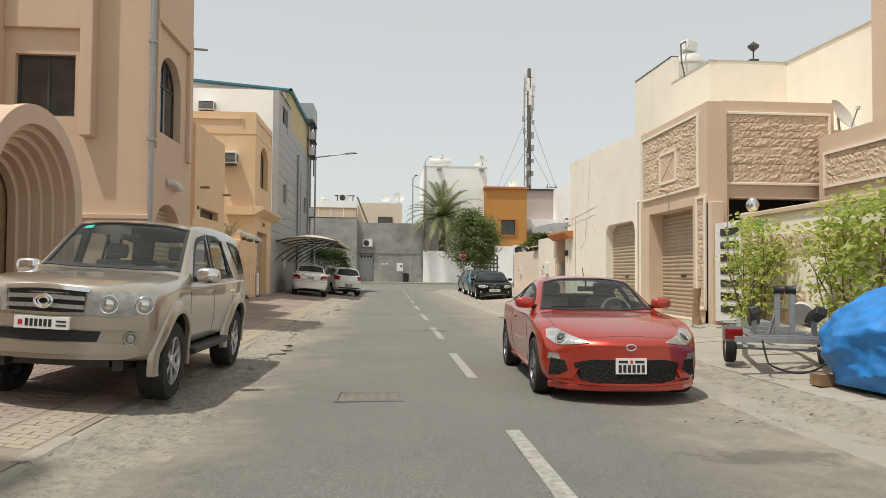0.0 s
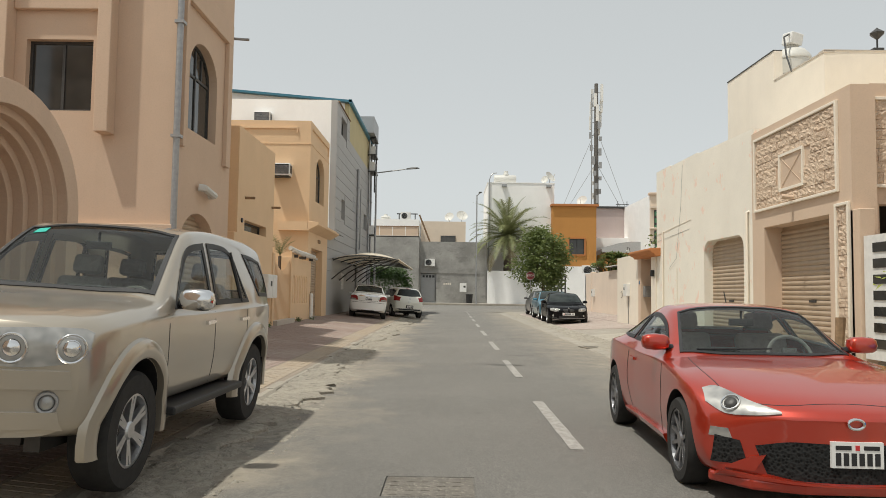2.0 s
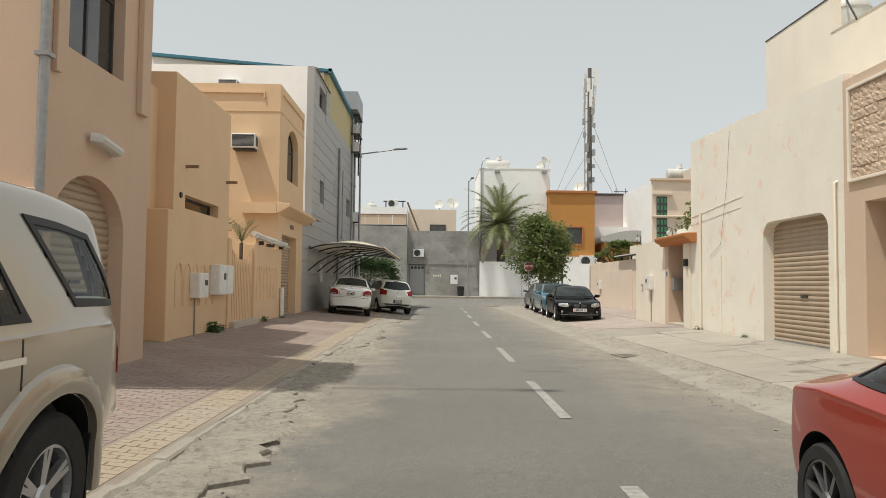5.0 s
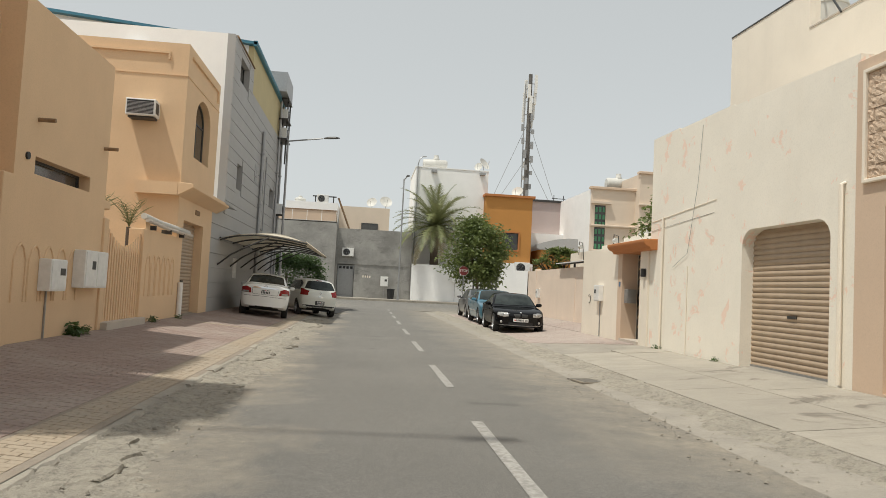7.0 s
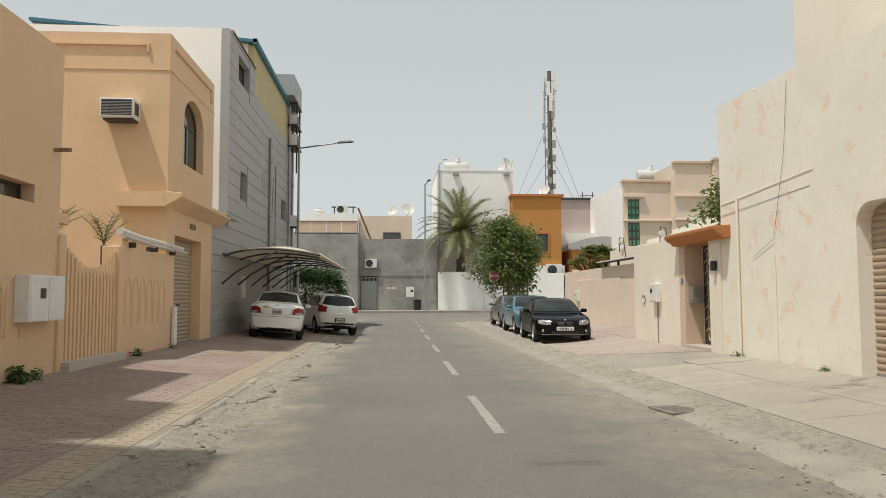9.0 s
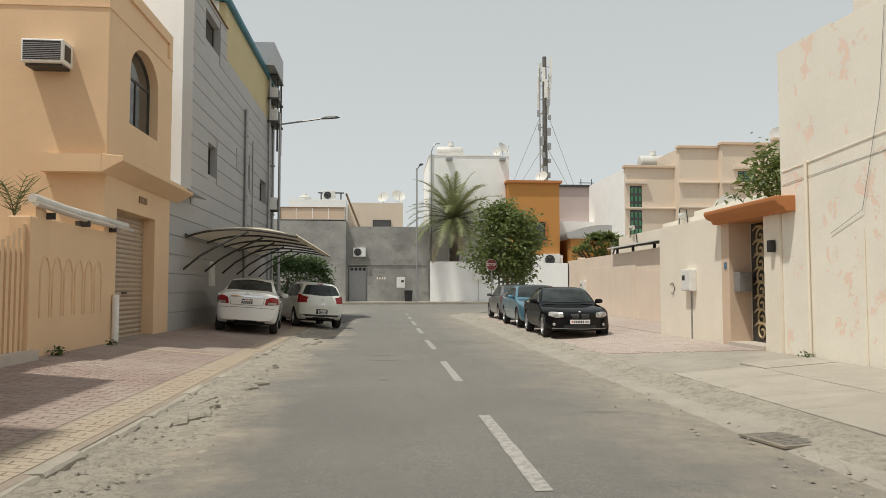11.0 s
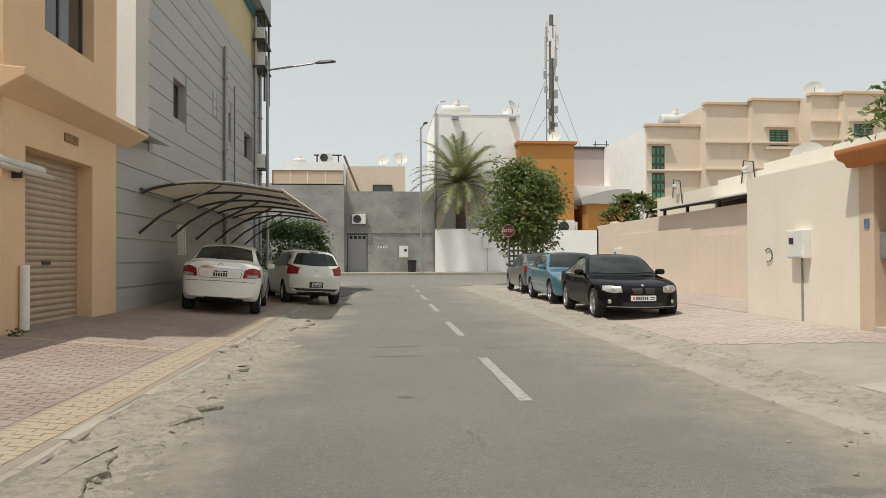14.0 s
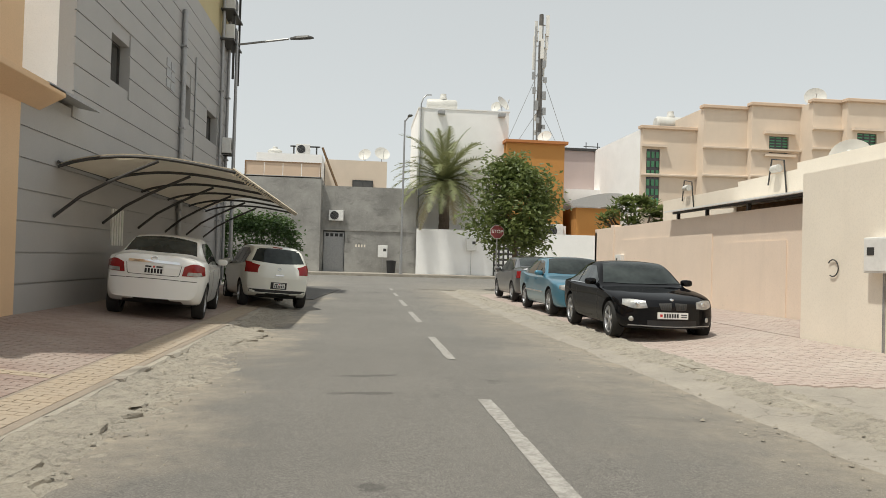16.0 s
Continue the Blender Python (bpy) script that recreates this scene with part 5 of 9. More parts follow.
# ---- far side: cement house ----
cement = house("bare cement house with a steel door and roof clutter", (-2, 76, 0.2))
YF = 73.5
part("wall", Geo().box(-12, -2.9, 72.5, 77, 0, 6.87), M["concrete"], cement, bevel=0.02)
part("wall", holed(rect(-3.0, 3.72, 0, 6.4), [rect(-2.75, -1.25, 0.45, 3.28)], "y", YF, YF + 0.3), M["concrete"], cement)
part("wall", Geo().box(-3.0, 3.7, YF + 0.9, YF + 1.0, 0, 6.0), M["concrete"], cement)
part("roof", Geo().box(-3.0, 3.7, YF + 0.3, 82, 5.9, 6.05), M["concrete"], cement)
part("ledge", Geo().box(-2.7, 3.8, YF - 0.06, YF, 3.3, 3.42), M["concrete"], cement)
part("upper_wall", Geo().box(-3.0, 1.7, 78, 82, 6.0, 8.85), M["beige"], cement)
part("upper_wall", Geo().box(-7.6, -3.05, 74.6, 79, 6.8, 8.68), M["white"], cement, "white rooftop room")
window_unit(cement, "y", 78, rect(-0.9, 0.66, 6.6, 7.35), -0.05, 0.06, (("v", -0.12, 6.6, 7.35),))
door = part("door", Geo().box(-2.7, -1.3, YF + 0.25, YF + 0.32, 0.45, 3.2), M["metal_grey"], cement, "grey sheet steel door")
for i in range(4):
    part("door_panel", Geo().box(-2.6 + (i % 2) * 0.64, -2.04 + (i % 2) * 0.64, YF + 0.235, YF + 0.25, 0.65 + (i // 2) * 1.1, 1.6 + (i // 2) * 1.1), M["metal_grey"], door)
for i in range(4):
    part("door_light", Geo().box(-2.58 + i * 0.32, -2.36 + i * 0.32, YF + 0.235, YF + 0.25, 2.88, 3.1), M["black"], door)
scr = thing("roof_screen", "rusty corrugated screen along the roof edge", "screen", (-5.6, 72.6, 6.75))
for i in range(4):
    part("panel", Geo().box(-8.0 + i * 1.25, -6.8 + i * 1.25, 72.55, 72.62, 6.8, 7.75), M["trim"], scr)
part("frame", holed(rect(-8.05, -2.95, 6.75, 7.82), [rect(-7.98, -3.02, 6.82, 7.75)], "y", 72.5, 72.64), M["rust"], scr)
split_ac((-1.87, YF, 3.97), 0, size=1.0)
beam = thing("roof_beam", "dark timber beam leaning over the parapet", "beam", (-2.4, 73.3, 6.5))
part("timber", Geo().tube([(-1.9, 73.6, 6.4), (-2.95, 73.2, 9.0)], 0.09, 6), M["rust"], beam)
dish((0.0, 79, 8.85), 0.5, (-0.3, -0.8, 0.4))
dish((1.3, 79, 8.85), 0.6, (0.2, -0.8, 0.5))
split_ac((-4.4, 75.0, 8.68), 0, size=1.0)
tank((-6.5, 76, 8.68), 0.5, 0.5)
frm = thing("roof_frame", "rusty steel frame on the roof", "frame", (-4.6, 75, 8.4))
part("frame", Geo().box(-5.3, -3.2, 74.8, 74.88, 9.2, 9.3).box(-5.1, -5.0, 74.8, 74.88, 8.68, 9.25).box(-3.5, -3.4, 74.8, 74.88, 8.68, 9.25), M["metal_dark"], frm)
num = thing("house_number", "pale painted marks on the cement wall", "sign", (-0.3, YF - 0.01, 2.2))
for i in range(4):
    part("mark", Geo().box(-0.5 + i * 0.2, -0.40 + i * 0.2, YF - 0.008, YF, 2.18, 2.36), M["cream"], num)
meter_box(2.3 - 0.9, YF - 0.5, 1.5, 0, 0.65, 0.85, 0.35, 1.05)
bin_ = thing("waste_bin", "dark plastic waste bin by the lamp post", "bin", (2.0, 72.6, 0.43))
part("body", Geo().lathe([(0.001, 0), (0.28, 0), (0.33, 0.8), (0.36, 0.8), (0.36, 0.86), (0.001, 0.9)], Matrix.Translation((2.0, 72.6, 0.43)), 14), M["black"], bin_, smooth=True)

# white house, its wall and gate
whitehouse = house("white rendered house behind a white wall", (8, 77, 0.2))
part("wall", Geo().box(3.85, 10.6, 75.6, 84, 0, 12.6), M["white"], whitehouse)
part("parapet", Geo().box(3.8, 10.65, 75.55, 84.05, 12.6, 12.68), M["white"], whitehouse)
for x, dz in ((5.5, 0), (10.0, 0)):
    part("spout", Geo().box(x - 0.25, x + 0.25, 75.1, 75.6, 12.2, 12.42), M["metal_grey"], whitehouse)
tank((5.7, 77.2, 12.62), 0.46, 2.35, True, "cream rooftop water tank lying on its side")
dish((10.2, 76.3, 12.65), 0.62, (0.6, -0.6, 0.5))
dish((9.75, 76.3, 12.65), 0.4, (-0.5, -0.8, 0.3))
part("riser_pipe", Geo().tube([(4.0, 75.5, 1), (4.0, 75.5, 12.9), (4.15, 75.5, 13.35), (4.4, 75.6, 13.6), (4.75, 75.8, 13.66)], 0.05, 8), M["metal_grey"], whitehouse, smooth=True)
bw = thing("front_wall", "white garden wall with a dark lattice gate", "wall", (10, 73.2, 0.15))
part("wall", Geo().box(3.74, 9.2, 73.0, 73.25, 0.1, 3.6), M["white"], bw)
part("wall", Geo().box(11.4, 34, 73.0, 73.25, 0.1, 3.5), M["white"], bw)
lat = part("gate", Geo().box(9.2, 11.4, 73.1, 73.14, 0.2, 3.2), M["metal_dark"], bw)
for i in range(6):
    for j in range(7):
        part("gate_opening", Geo().box(9.35 + i * 0.34, 9.55 + i * 0.34, 73.09, 73.1, 0.45 + j * 0.4, 0.7 + j * 0.4), M["plate"], lat)
meter_box(7.6, 72.9, 2.15, 0, 0.7, 0.9, 0.3, 1.7)

# ochre house
ochre = house("ochre rendered villa with a flat roof", (12.5, 77, 0.2))
part("wall", holed(rect(10.28, 14.65, 4.2, 10.22), [rect(11.95, 13.45, 5.4, 6.95)], "y", 74.6, 74.9), M["ochre"], ochre)
part("wall", Geo().box(10.28, 14.65, 75.2, 84, 0, 10.22), M["ochre"], ochre)
part("wall", Geo().box(10.28, 14.9, 74.6, 75.2, 0, 4.2), M["white"], ochre)
part("cornice", Geo().box(10.16, 14.86, 74.35, 84.1, 10.22, 10.42), M["terracotta"], ochre)
window_unit(ochre, "y", 74.6, rect(11.95, 13.45, 5.4, 6.95), 0.1, 0.07, (("v", 12.7, 5.4, 6.95),))
part("window_trim", holed(rect(11.83, 13.57, 5.28, 7.07), [rect(11.95, 13.45, 5.4, 6.95)], "y", 74.5, 74.6), M["terracotta"], ochre)
split_ac((13.9, 74.6, 3.3), 0, size=1.4)
dish((13.5, 76, 10.3), 0.55, (-0.5, -0.7, 0.5))
mauve = house("mauve flat-roofed villa in the distance", (18, 83, 0.2))
part("wall", Geo().box(15.6, 20.9, 80.0, 88, 0, 10.7), M["mauve"], mauve)
part("cornice", Geo().box(15.5, 21.1, 79.8, 88, 10.7, 10.9), M["metal_dark"], mauve)
part("lower_wall", Geo().box(15.0, 24, 78.5, 80.0, 0, 7.4), M["white"], mauve)
aer = thing("roof_aerial", "small dark aerial frame on the roof", "aerial", (18.6, 81, 10.9))
part("frame", Geo().tube([(18.3, 81, 10.9), (18.3, 81, 11.6)], 0.04, 5).tube([(19.3, 81, 10.9), (19.3, 81, 11.6)], 0.04, 5).tube([(18.1, 81, 11.25), (19.5, 81, 11.25)], 0.04, 5), M["metal_dark"], aer)
tent = thing("garden_canopy", "grey cloth canopy over an ochre garden room", "canopy", (15.5, 66, 3))
part("room", Geo().box(12.5, 18.2, 66, 70, 0, 5.0), M["ochre"], tent, "ochre garden room")
g = Geo()
for j in range(2):
    for i in range(15):
        u = i / 14
        g.v.append((12.1 + 6.3 * u, 65.6 + j * 4.6, 5.35 + 0.95 * math.sin(math.pi * (0.12 + 0.80 * u)) - 0.33))
g.f = [(i, i + 1, 15 + i + 1, 15 + i) for i in range(14)]
part("cloth", g, plain("grey_canopy_cloth", (0.26, 0.255, 0.25), 0.8, obj=False, scale=2), tent, smooth=True)
part("valance", Geo().prism([(12.1 + 6.3 * i / 14, 5.02 + 0.95 * math.sin(math.pi * (0.12 + 0.80 * i / 14))) for i in range(15)] + [(18.4, 5.05), (12.1, 5.05)], "y", 65.58, 65.62), plain("pale_valance", (0.42, 0.41, 0.40), 0.8), tent)

tent.matrix_basis = Matrix(((1.08, 0, 0, 1.93), (0, 1, 0, 7.9), (0, 0, 1.15, -0.2), (0, 0, 0, 1))) @ tent.matrix_basis

# beige villa
villa = house("beige stepped villa with green-framed windows", (24, 74, 0.2))
def villa_block(x0, x1, y0, top, bands, holes=()):
    part("wall", holed(rect(x0, x1, 0, top), [rect(*h) for h in holes], "y", y0, y0 + 0.3), M["beige"], villa)
    part("wall", Geo().box(x0, x0 + 0.3, y0 + 0.3, 84, 0, top), M["white"] if x0 < 19 else M["beige"], villa)
    part("wall", Geo().box(x0 + 0.3, x1, y0 + 0.8, y0 + 1.0, 0, top - 0.2), M["beige"], villa)
    part("cornice", Geo().box(x0 - 0.15, x1 + 0.1, y0 - 0.2, y0 + 0.4, top, top + 0.22), M["trim"], villa, bevel=0.03)
    for z in bands:
        part("string_course", Geo().prism([(y0, z), (y0 - 0.25, z + 0.1), (y0 - 0.25, z + 0.2), (y0, z + 0.25)], "x", x0 - 0.1, x1 + 0.1), M["beige"], villa)
    for a, b, c, d in holes:
        w = window_unit(villa, "y", y0, rect(a, b, c, d), 0.12, 0.05)
        n = 4
        for i in range(1, 4):
            for j in range(n + 2):
                za, zb = c + (d - c) * j / (n + 2), c + (d - c) * (j + 0.75) / (n + 2)
                xa = a + (b - a) * (i - 1) / 3 + 0.08
                part("green_pane", Geo().box(xa, xa + (b - a) / 3 - 0.12, y0 + 0.09, y0 + 0.12, za + 0.06, zb), M["green_frame"], w)
        part("hood", Geo().box(a - 0.4, b + 0.4, y0 - 0.3, y0, d + 0.12, d + 0.3), M["beige"], villa)
        part("sill", Geo().box(a - 0.4, b + 0.4, y0 - 0.25, y0, c - 0.25, c - 0.1), M["beige"], villa)
villa_block(18.75, 23.2, 70.0, 10.8, (7.5,), ((19.08, 20.05, 5.6, 9.42),))
villa_block(22.65, 25.75, 69.0, 12.2, (7.5, 9.4))
villa_block(25.75, 29.8, 68.4, 12.4, (7.5, 9.3), ((27.0, 28.4, 9.25, 10.4),))
villa_block(29.2, 31.2, 67.0, 12.5, (7.4, 9.3, 10.6))
villa_block(31.2, 44.0, 66.4, 12.5, (7.4, 9.3), ((31.9, 33.3, 9.3, 10.5),))
tank((22.4, 74, 11.3), 0.55, 2.2, True, "white rooftop water tank lying on its side")
dish((31.3, 70, 12.72), 0.72, (-0.4, -0.8, 0.3))

# ---- telecom mast ----
mast = thing("telecom_mast", "tall slim telecom mast with panel antennas", "mast", (21.7, 112, 0))
part("pole", Geo().tube([(21.7, 112, 0), (21.7, 112, 31.5)], [0.45, 0.28], 10), plain("weathered_mast_steel", (0.13, 0.12, 0.11), 0.6, 0.2, 0.25, 3), mast)
part("ladder", Geo().box(20.9, 21.05, 111.8, 111.9, 14, 30), M["metal_grey"], mast)
rnd = random.Random(2)
for i in range(26):
    z = 30.2 - i * 0.62
    a = i * 2.2
    big = i < 8
    x, y = 21.7 + (0.85 if i < 14 else 0.6) * math.cos(a), 112 + 0.8 * math.sin(a)
    h = rnd.uniform(0.9, 1.3) if big else rnd.uniform(0.25, 0.6)
    part("antenna", Geo().box(x - 0.2, x + 0.2, y - 0.14, y + 0.14, z - h, z + h), M["metal_white"] if big or i % 3 == 0 else M["metal_grey"], mast)
    part("arm", Geo().tube([(21.7, 112, z), (x, y, z)], 0.06, 5), M["metal_grey"], mast)
for x, y in ((27.5, 112), (15.5, 116)):
    part("guy_wire", Geo().tube([(21.7, 112, 25), (x, y, 10)], 0.03, 4), M["metal_grey"], mast)
    part("guy_wire", Geo().tube([(21.7, 112, 20), (x, y, 10)], 0.03, 4), M["metal_grey"], mast)

mast.location, mast.scale = (24.8, 124, 0), (1.12, 1.12, 1.187)

# stop sign
stop = thing("stop_sign", "red octagonal stop sign on a grey post", "road sign", (5.6, 52.75, 0.1))
part("post", Geo().tube([(5.6, 52.75, 0.05), (5.6, 52.75, 2.95)], 0.03, 8), M["metal_grey"], stop)
oct_ = [(5.6 + 0.31 * math.cos(math.pi / 8 + k * math.pi / 4), 2.66 + 0.31 * math.sin(math.pi / 8 + k * math.pi / 4)) for k in range(8)]
part("border", Geo().prism(oct_, "y", 52.7, 52.715), M["tank"], stop)
face = part("face", Geo().prism([(5.6 + (x - 5.6) * 0.92, 2.66 + (z - 2.66) * 0.92) for x, z in oct_], "y", 52.692, 52.7), plain("sign_red", (0.20, 0.03, 0.03), 0.5), stop)
txt = bpy.data.curves.new("stop_text", "FONT")
txt.body, txt.size, txt.align_x, txt.align_y, txt.extrude = "STOP", 0.20, "CENTER", "CENTER", 0.002
tmp = new("tmp_text", txt)
me = bpy.data.meshes.new_from_object(tmp.evaluated_get(bpy.context.evaluated_depsgraph_get()))
bpy.data.objects.remove(tmp)
me.materials.clear()
me.materials.append(M["plate"])
lt = new("lettering", me)
lt.parent, lt.matrix_parent_inverse = face, placed(face).inverted()
lt.matrix_basis = pose(5.6, 52.688, 2.66, 90, 0, 0)


# ---- cars ----
from mathutils.bvhtree import BVHTree


def curve(keys, y):
    """A smooth value through (y, value) keys."""
    if y <= keys[0][0]:
        return keys[0][1]
    for i in range(len(keys) - 1):
        (a, p), (b, q) = keys[i], keys[i + 1]
        if y <= b:
            o = keys[i - 1] if i else (2 * a - b, 2 * p - q)
            w = keys[i + 2] if i + 2 < len(keys) else (2 * b - a, 2 * q - p)
            t = (y - a) / (b - a)
            m0 = (q - o[1]) / (b - o[0]) * (b - a)
            m1 = (w[1] - p) / (w[0] - a) * (b - a)
            lim = 1.5 * abs(q - p)
            m0, m1 = max(-lim, min(lim, m0)), max(-lim, min(lim, m1))
            return (2 * t**3 - 3 * t**2 + 1) * p + (t**3 - 2 * t**2 + t) * m0 + (3 * t**2 - 2 * t**3) * q + (t**3 - t**2) * m1
    return keys[-1][1]


def smooth_line(pts, n):
    """Points resampled evenly by index along a smooth line."""
    ks = [[(i, p[k]) for i, p in enumerate(pts)] for k in range(len(pts[0]))]
    return [tuple(curve(k, (len(pts) - 1) * i / (n - 1)) for k in ks) for i in range(n)]


class Car:
    """A car, front towards -y with its nose at y = 0, standing on z = 0."""

    def __init__(self, name, label, spec, paint, at, rz, group="parked cars"):
        self.s = spec
        self.root = thing(name, label, "car", at, rz, group)
        self.paint, self.holes = paint, []
        self.body(spec)

    def section(self, y):
        s = self.s
        top, belt, low = curve(s["top"], y), curve(s["belt"], y), curve(s["low"], y)
        hw, tw = curve(s["hw"], y), curve(s["tw"], y)
        belt = min(belt, top - 0.035)
        e = min(0.07, (top - belt) * 0.35 + 0.012)
        key = [(0, low), (0.80 * hw, low), (0.95 * hw, low + 0.07), (hw, low + 0.45 * (belt - low)), (0.99 * hw, belt - 0.06), (0.965 * hw, belt),
               (tw + 0.02, top - e), (0.80 * tw, top - 0.35 * e), (0.42 * tw, top - 0.08 * e), (0, top)]
        pts = []
        for i in range(len(key) - 1):
            o, p, q, w = key[max(i - 1, 0)], key[i], key[i + 1], key[min(i + 2, len(key) - 1)]
            q_ = s.get("fine", 4)
            for t in [j / q_ for j in range(q_)]:
                h = []
                for k in (0, 1):
                    m0, m1 = (q[k] - o[k]) * 0.35, (w[k] - p[k]) * 0.35
                    h.append((2 * t**3 - 3 * t**2 + 1) * p[k] + (t**3 - 2 * t**2 + t) * m0 + (3 * t**2 - 2 * t**3) * q[k] + (t**3 - t**2) * m1)
                pts.append(tuple(h))
        pts.append(key[-1])
        return pts, hw

    def body(self, s):
        L = s["L"]
        rows_ = s.get("rows", 46)
        ys = sorted({round(L * i / rows_, 4) for i in range(rows_ + 1)} | {0.02, 0.05, 0.1, L - 0.02, L - 0.05, L - 0.1})
        rows = []
        for y in ys:
            pts, hw = self.section(y)
            f = s["bow"] * max(0.0, 1 - y / 1.0) ** 1.5
            r = s["bow_rear"] * max(0.0, 1 - (L - y) / 0.9) ** 1.5
            full = [(x, z) for x, z in pts] + [(-x, z) for x, z in reversed(pts[1:-1])]
            rows.append([(x, y + (f - r) * (abs(x) / hw) ** 2.2, z) for x, z in full])
        n = len(rows[0])
        half = n // 2
        g = Geo()
        g.v = [p for r in rows for p in r]
        g.f = [(i * n + k, i * n + (k + 1) % n, (i + 1) * n + (k + 1) % n, (i + 1) * n + k) for i in range(len(rows) - 1) for k in range(n)]
        for end in (0, len(rows) - 1):
            base = end * n
            m = 10
            yb = ys[end]
            # the fascia: rows across, bowed in plan
            prev = None
            for k in range(1, half):
                a, b = rows[end][k], rows[end][n - k]
                ids = [base + k]
                for j in range(1, m):
                    x = a[0] + (b[0] - a[0]) * j / m
                    bow = (s["bow"] if end == 0 else -s["bow_rear"])
                    hwx = curve(s["hw"], yb)
                    g.v.append((x, yb + bow * (abs(x) / hwx) ** 2.2, a[2]))
                    ids.append(len(g.v) - 1)
                ids.append(base + n - k)
                if prev:
                    g.f += [(prev[j], prev[j + 1], ids[j + 1], ids[j]) for j in range(m)]
                else:
                    g.f += [(base, ids[j], ids[j + 1]) for j in range(m)]
                prev = ids
            g.f += [(base + half, prev[j], prev[j + 1]) for j in range(m)]
        me = g.mesh("body")
        tmp = new("tmp", me)
        cut = Geo()
        for y in s["axles"]:
            for sx in (-1, 1):
                ra = s["r"] + s.get("gap", 0.055)
                mm = Matrix.Translation((sx * (s["track"] - 0.16), y, s["r"] + 0.01)) @ Euler((0, radians(90), 0)).to_matrix().to_4x4()
                cut.lathe([(0.001, -0.16), (ra, -0.16), (ra, 0.7 * 1), (0.001, 0.7)] if sx > 0 else [(0.001, 0.16), (ra, 0.16), (ra, -0.7), (0.001, -0.7)], mm, 40)
        cm = cut.mesh("cut")
        bm = bmesh.new()
        bm.from_mesh(cm)
        bmesh.ops.remove_doubles(bm, verts=bm.verts, dist=0.002)
        bmesh.ops.recalc_face_normals(bm, faces=bm.faces)
        bm.to_mesh(cm)
        bm.free()
        cutter = new("cutter", cm)
        mod = tmp.modifiers.new("arches", "BOOLEAN")
        mod.operation, mod.object, mod.solver = "DIFFERENCE", cutter, "EXACT"
        deps = bpy.context.evaluated_depsgraph_get()
        made = bpy.data.meshes.new_from_object(tmp.evaluated_get(deps))
        for o in (tmp, cutter):
            bpy.data.objects.remove(o)
        made.name = "body"
        made.materials.clear()
        made.materials.append(self.paint)
        made.materials.append(M["black"])
        for p in made.polygons:
            c = p.center
            for y in s["axles"]:
                if math.hypot(c.y - y, c.z - s["r"] - 0.01) < s["r"] + s.get("gap", 0.055) + 0.004 and abs(c.x) > 0.3 and c.z > 0.1:
                    if abs(p.normal.x) < 0.3 or abs(c.x) < s["track"] - 0.2:
                        p.material_index = 1
            if c.z < curve(s["low"], c.y) + 0.012 and abs(p.normal.z) > 0.7:
                p.material_index = 1
        made.shade_smooth()
        made.set_sharp_from_angle(angle=radians(50))
        self.body_ob = part("body", made, self.paint, self.root, local=True)
        bm = bmesh.new()
        bm.from_mesh(me)
        self.tree = BVHTree.FromBMesh(bm)
        bm.free()
        self.wheels(s)

    def drop(self, d, a, b):
        """The body's surface along d: front (x, z), back (x, z), right/left (y, z), top (x, y)."""
        o, w = {"front": ((a, -3, b), (0, 1, 0)), "back": ((a, 9, b), (0, -1, 0)), "right": ((4, a, b), (-1, 0, 0)), "left": ((-4, a, b), (1, 0, 0)), "top": ((a, b, 4), (0, 0, -1))}[d]
        hit, nrm, _, _ = self.tree.ray_cast(Vector(o), Vector(w))
        if hit is None:
            hit, nrm, _, _ = self.tree.find_nearest(Vector(o) + Vector(w) * (3.3 if d in ("left", "right") else 3.0))
        if nrm.dot(Vector(w)) > 0:
            nrm = -nrm
        return hit, nrm

    def patch(self, name, d, a, b, material, n=12, m=6, off=0.006, parent=None, label="", smooth=True, deep=0.012):
        """A skin on the body between two lines a and b, given in the plane that d sees."""
        A, B = smooth_line(a, n), smooth_line(b, n)
        g = Geo()
        pts = []
        for j in range(m + 1):
            for i in range(n):
                p = tuple(A[i][k] + (B[i][k] - A[i][k]) * j / m for k in (0, 1))
                hit, nrm = self.drop(d, *p)
                pts.append((hit, nrm))
        g.v = [tuple(h + q * off) for h, q in pts]
        g.f = [(j * n + i, j * n + i + 1, (j + 1) * n + i + 1, (j + 1) * n + i) for j in range(m) for i in range(n - 1)]
        rim = [i for i in range(n)] + [j * n + n - 1 for j in range(1, m + 1)] + [m * n + i for i in range(n - 2, -1, -1)] + [j * n for j in range(m - 1, 0, -1)]
        base = len(g.v)
        g.v += [tuple(pts[i][0] - pts[i][1] * deep) for i in rim]
        q = len(rim)
        g.f += [(rim[i], rim[(i + 1) % q], base + (i + 1) % q, base + i) for i in range(q)]
        ob = part(name, g, material, parent or self.body_ob, label, smooth, local=True)
        return ob

    def both(self, name, d, a, b, material, **k):
        """The same skin on both sides of the car."""
        if d in ("front", "back", "top"):
            out = [self.patch(name, d, a, b, material, **k), self.patch(name, d, [(-p[0], p[1]) for p in a], [(-p[0], p[1]) for p in b], material, **k)]
        else:
            out = [self.patch(name, "right", a, b, material, **k), self.patch(name, "left", a, b, material, **k)]
        return out

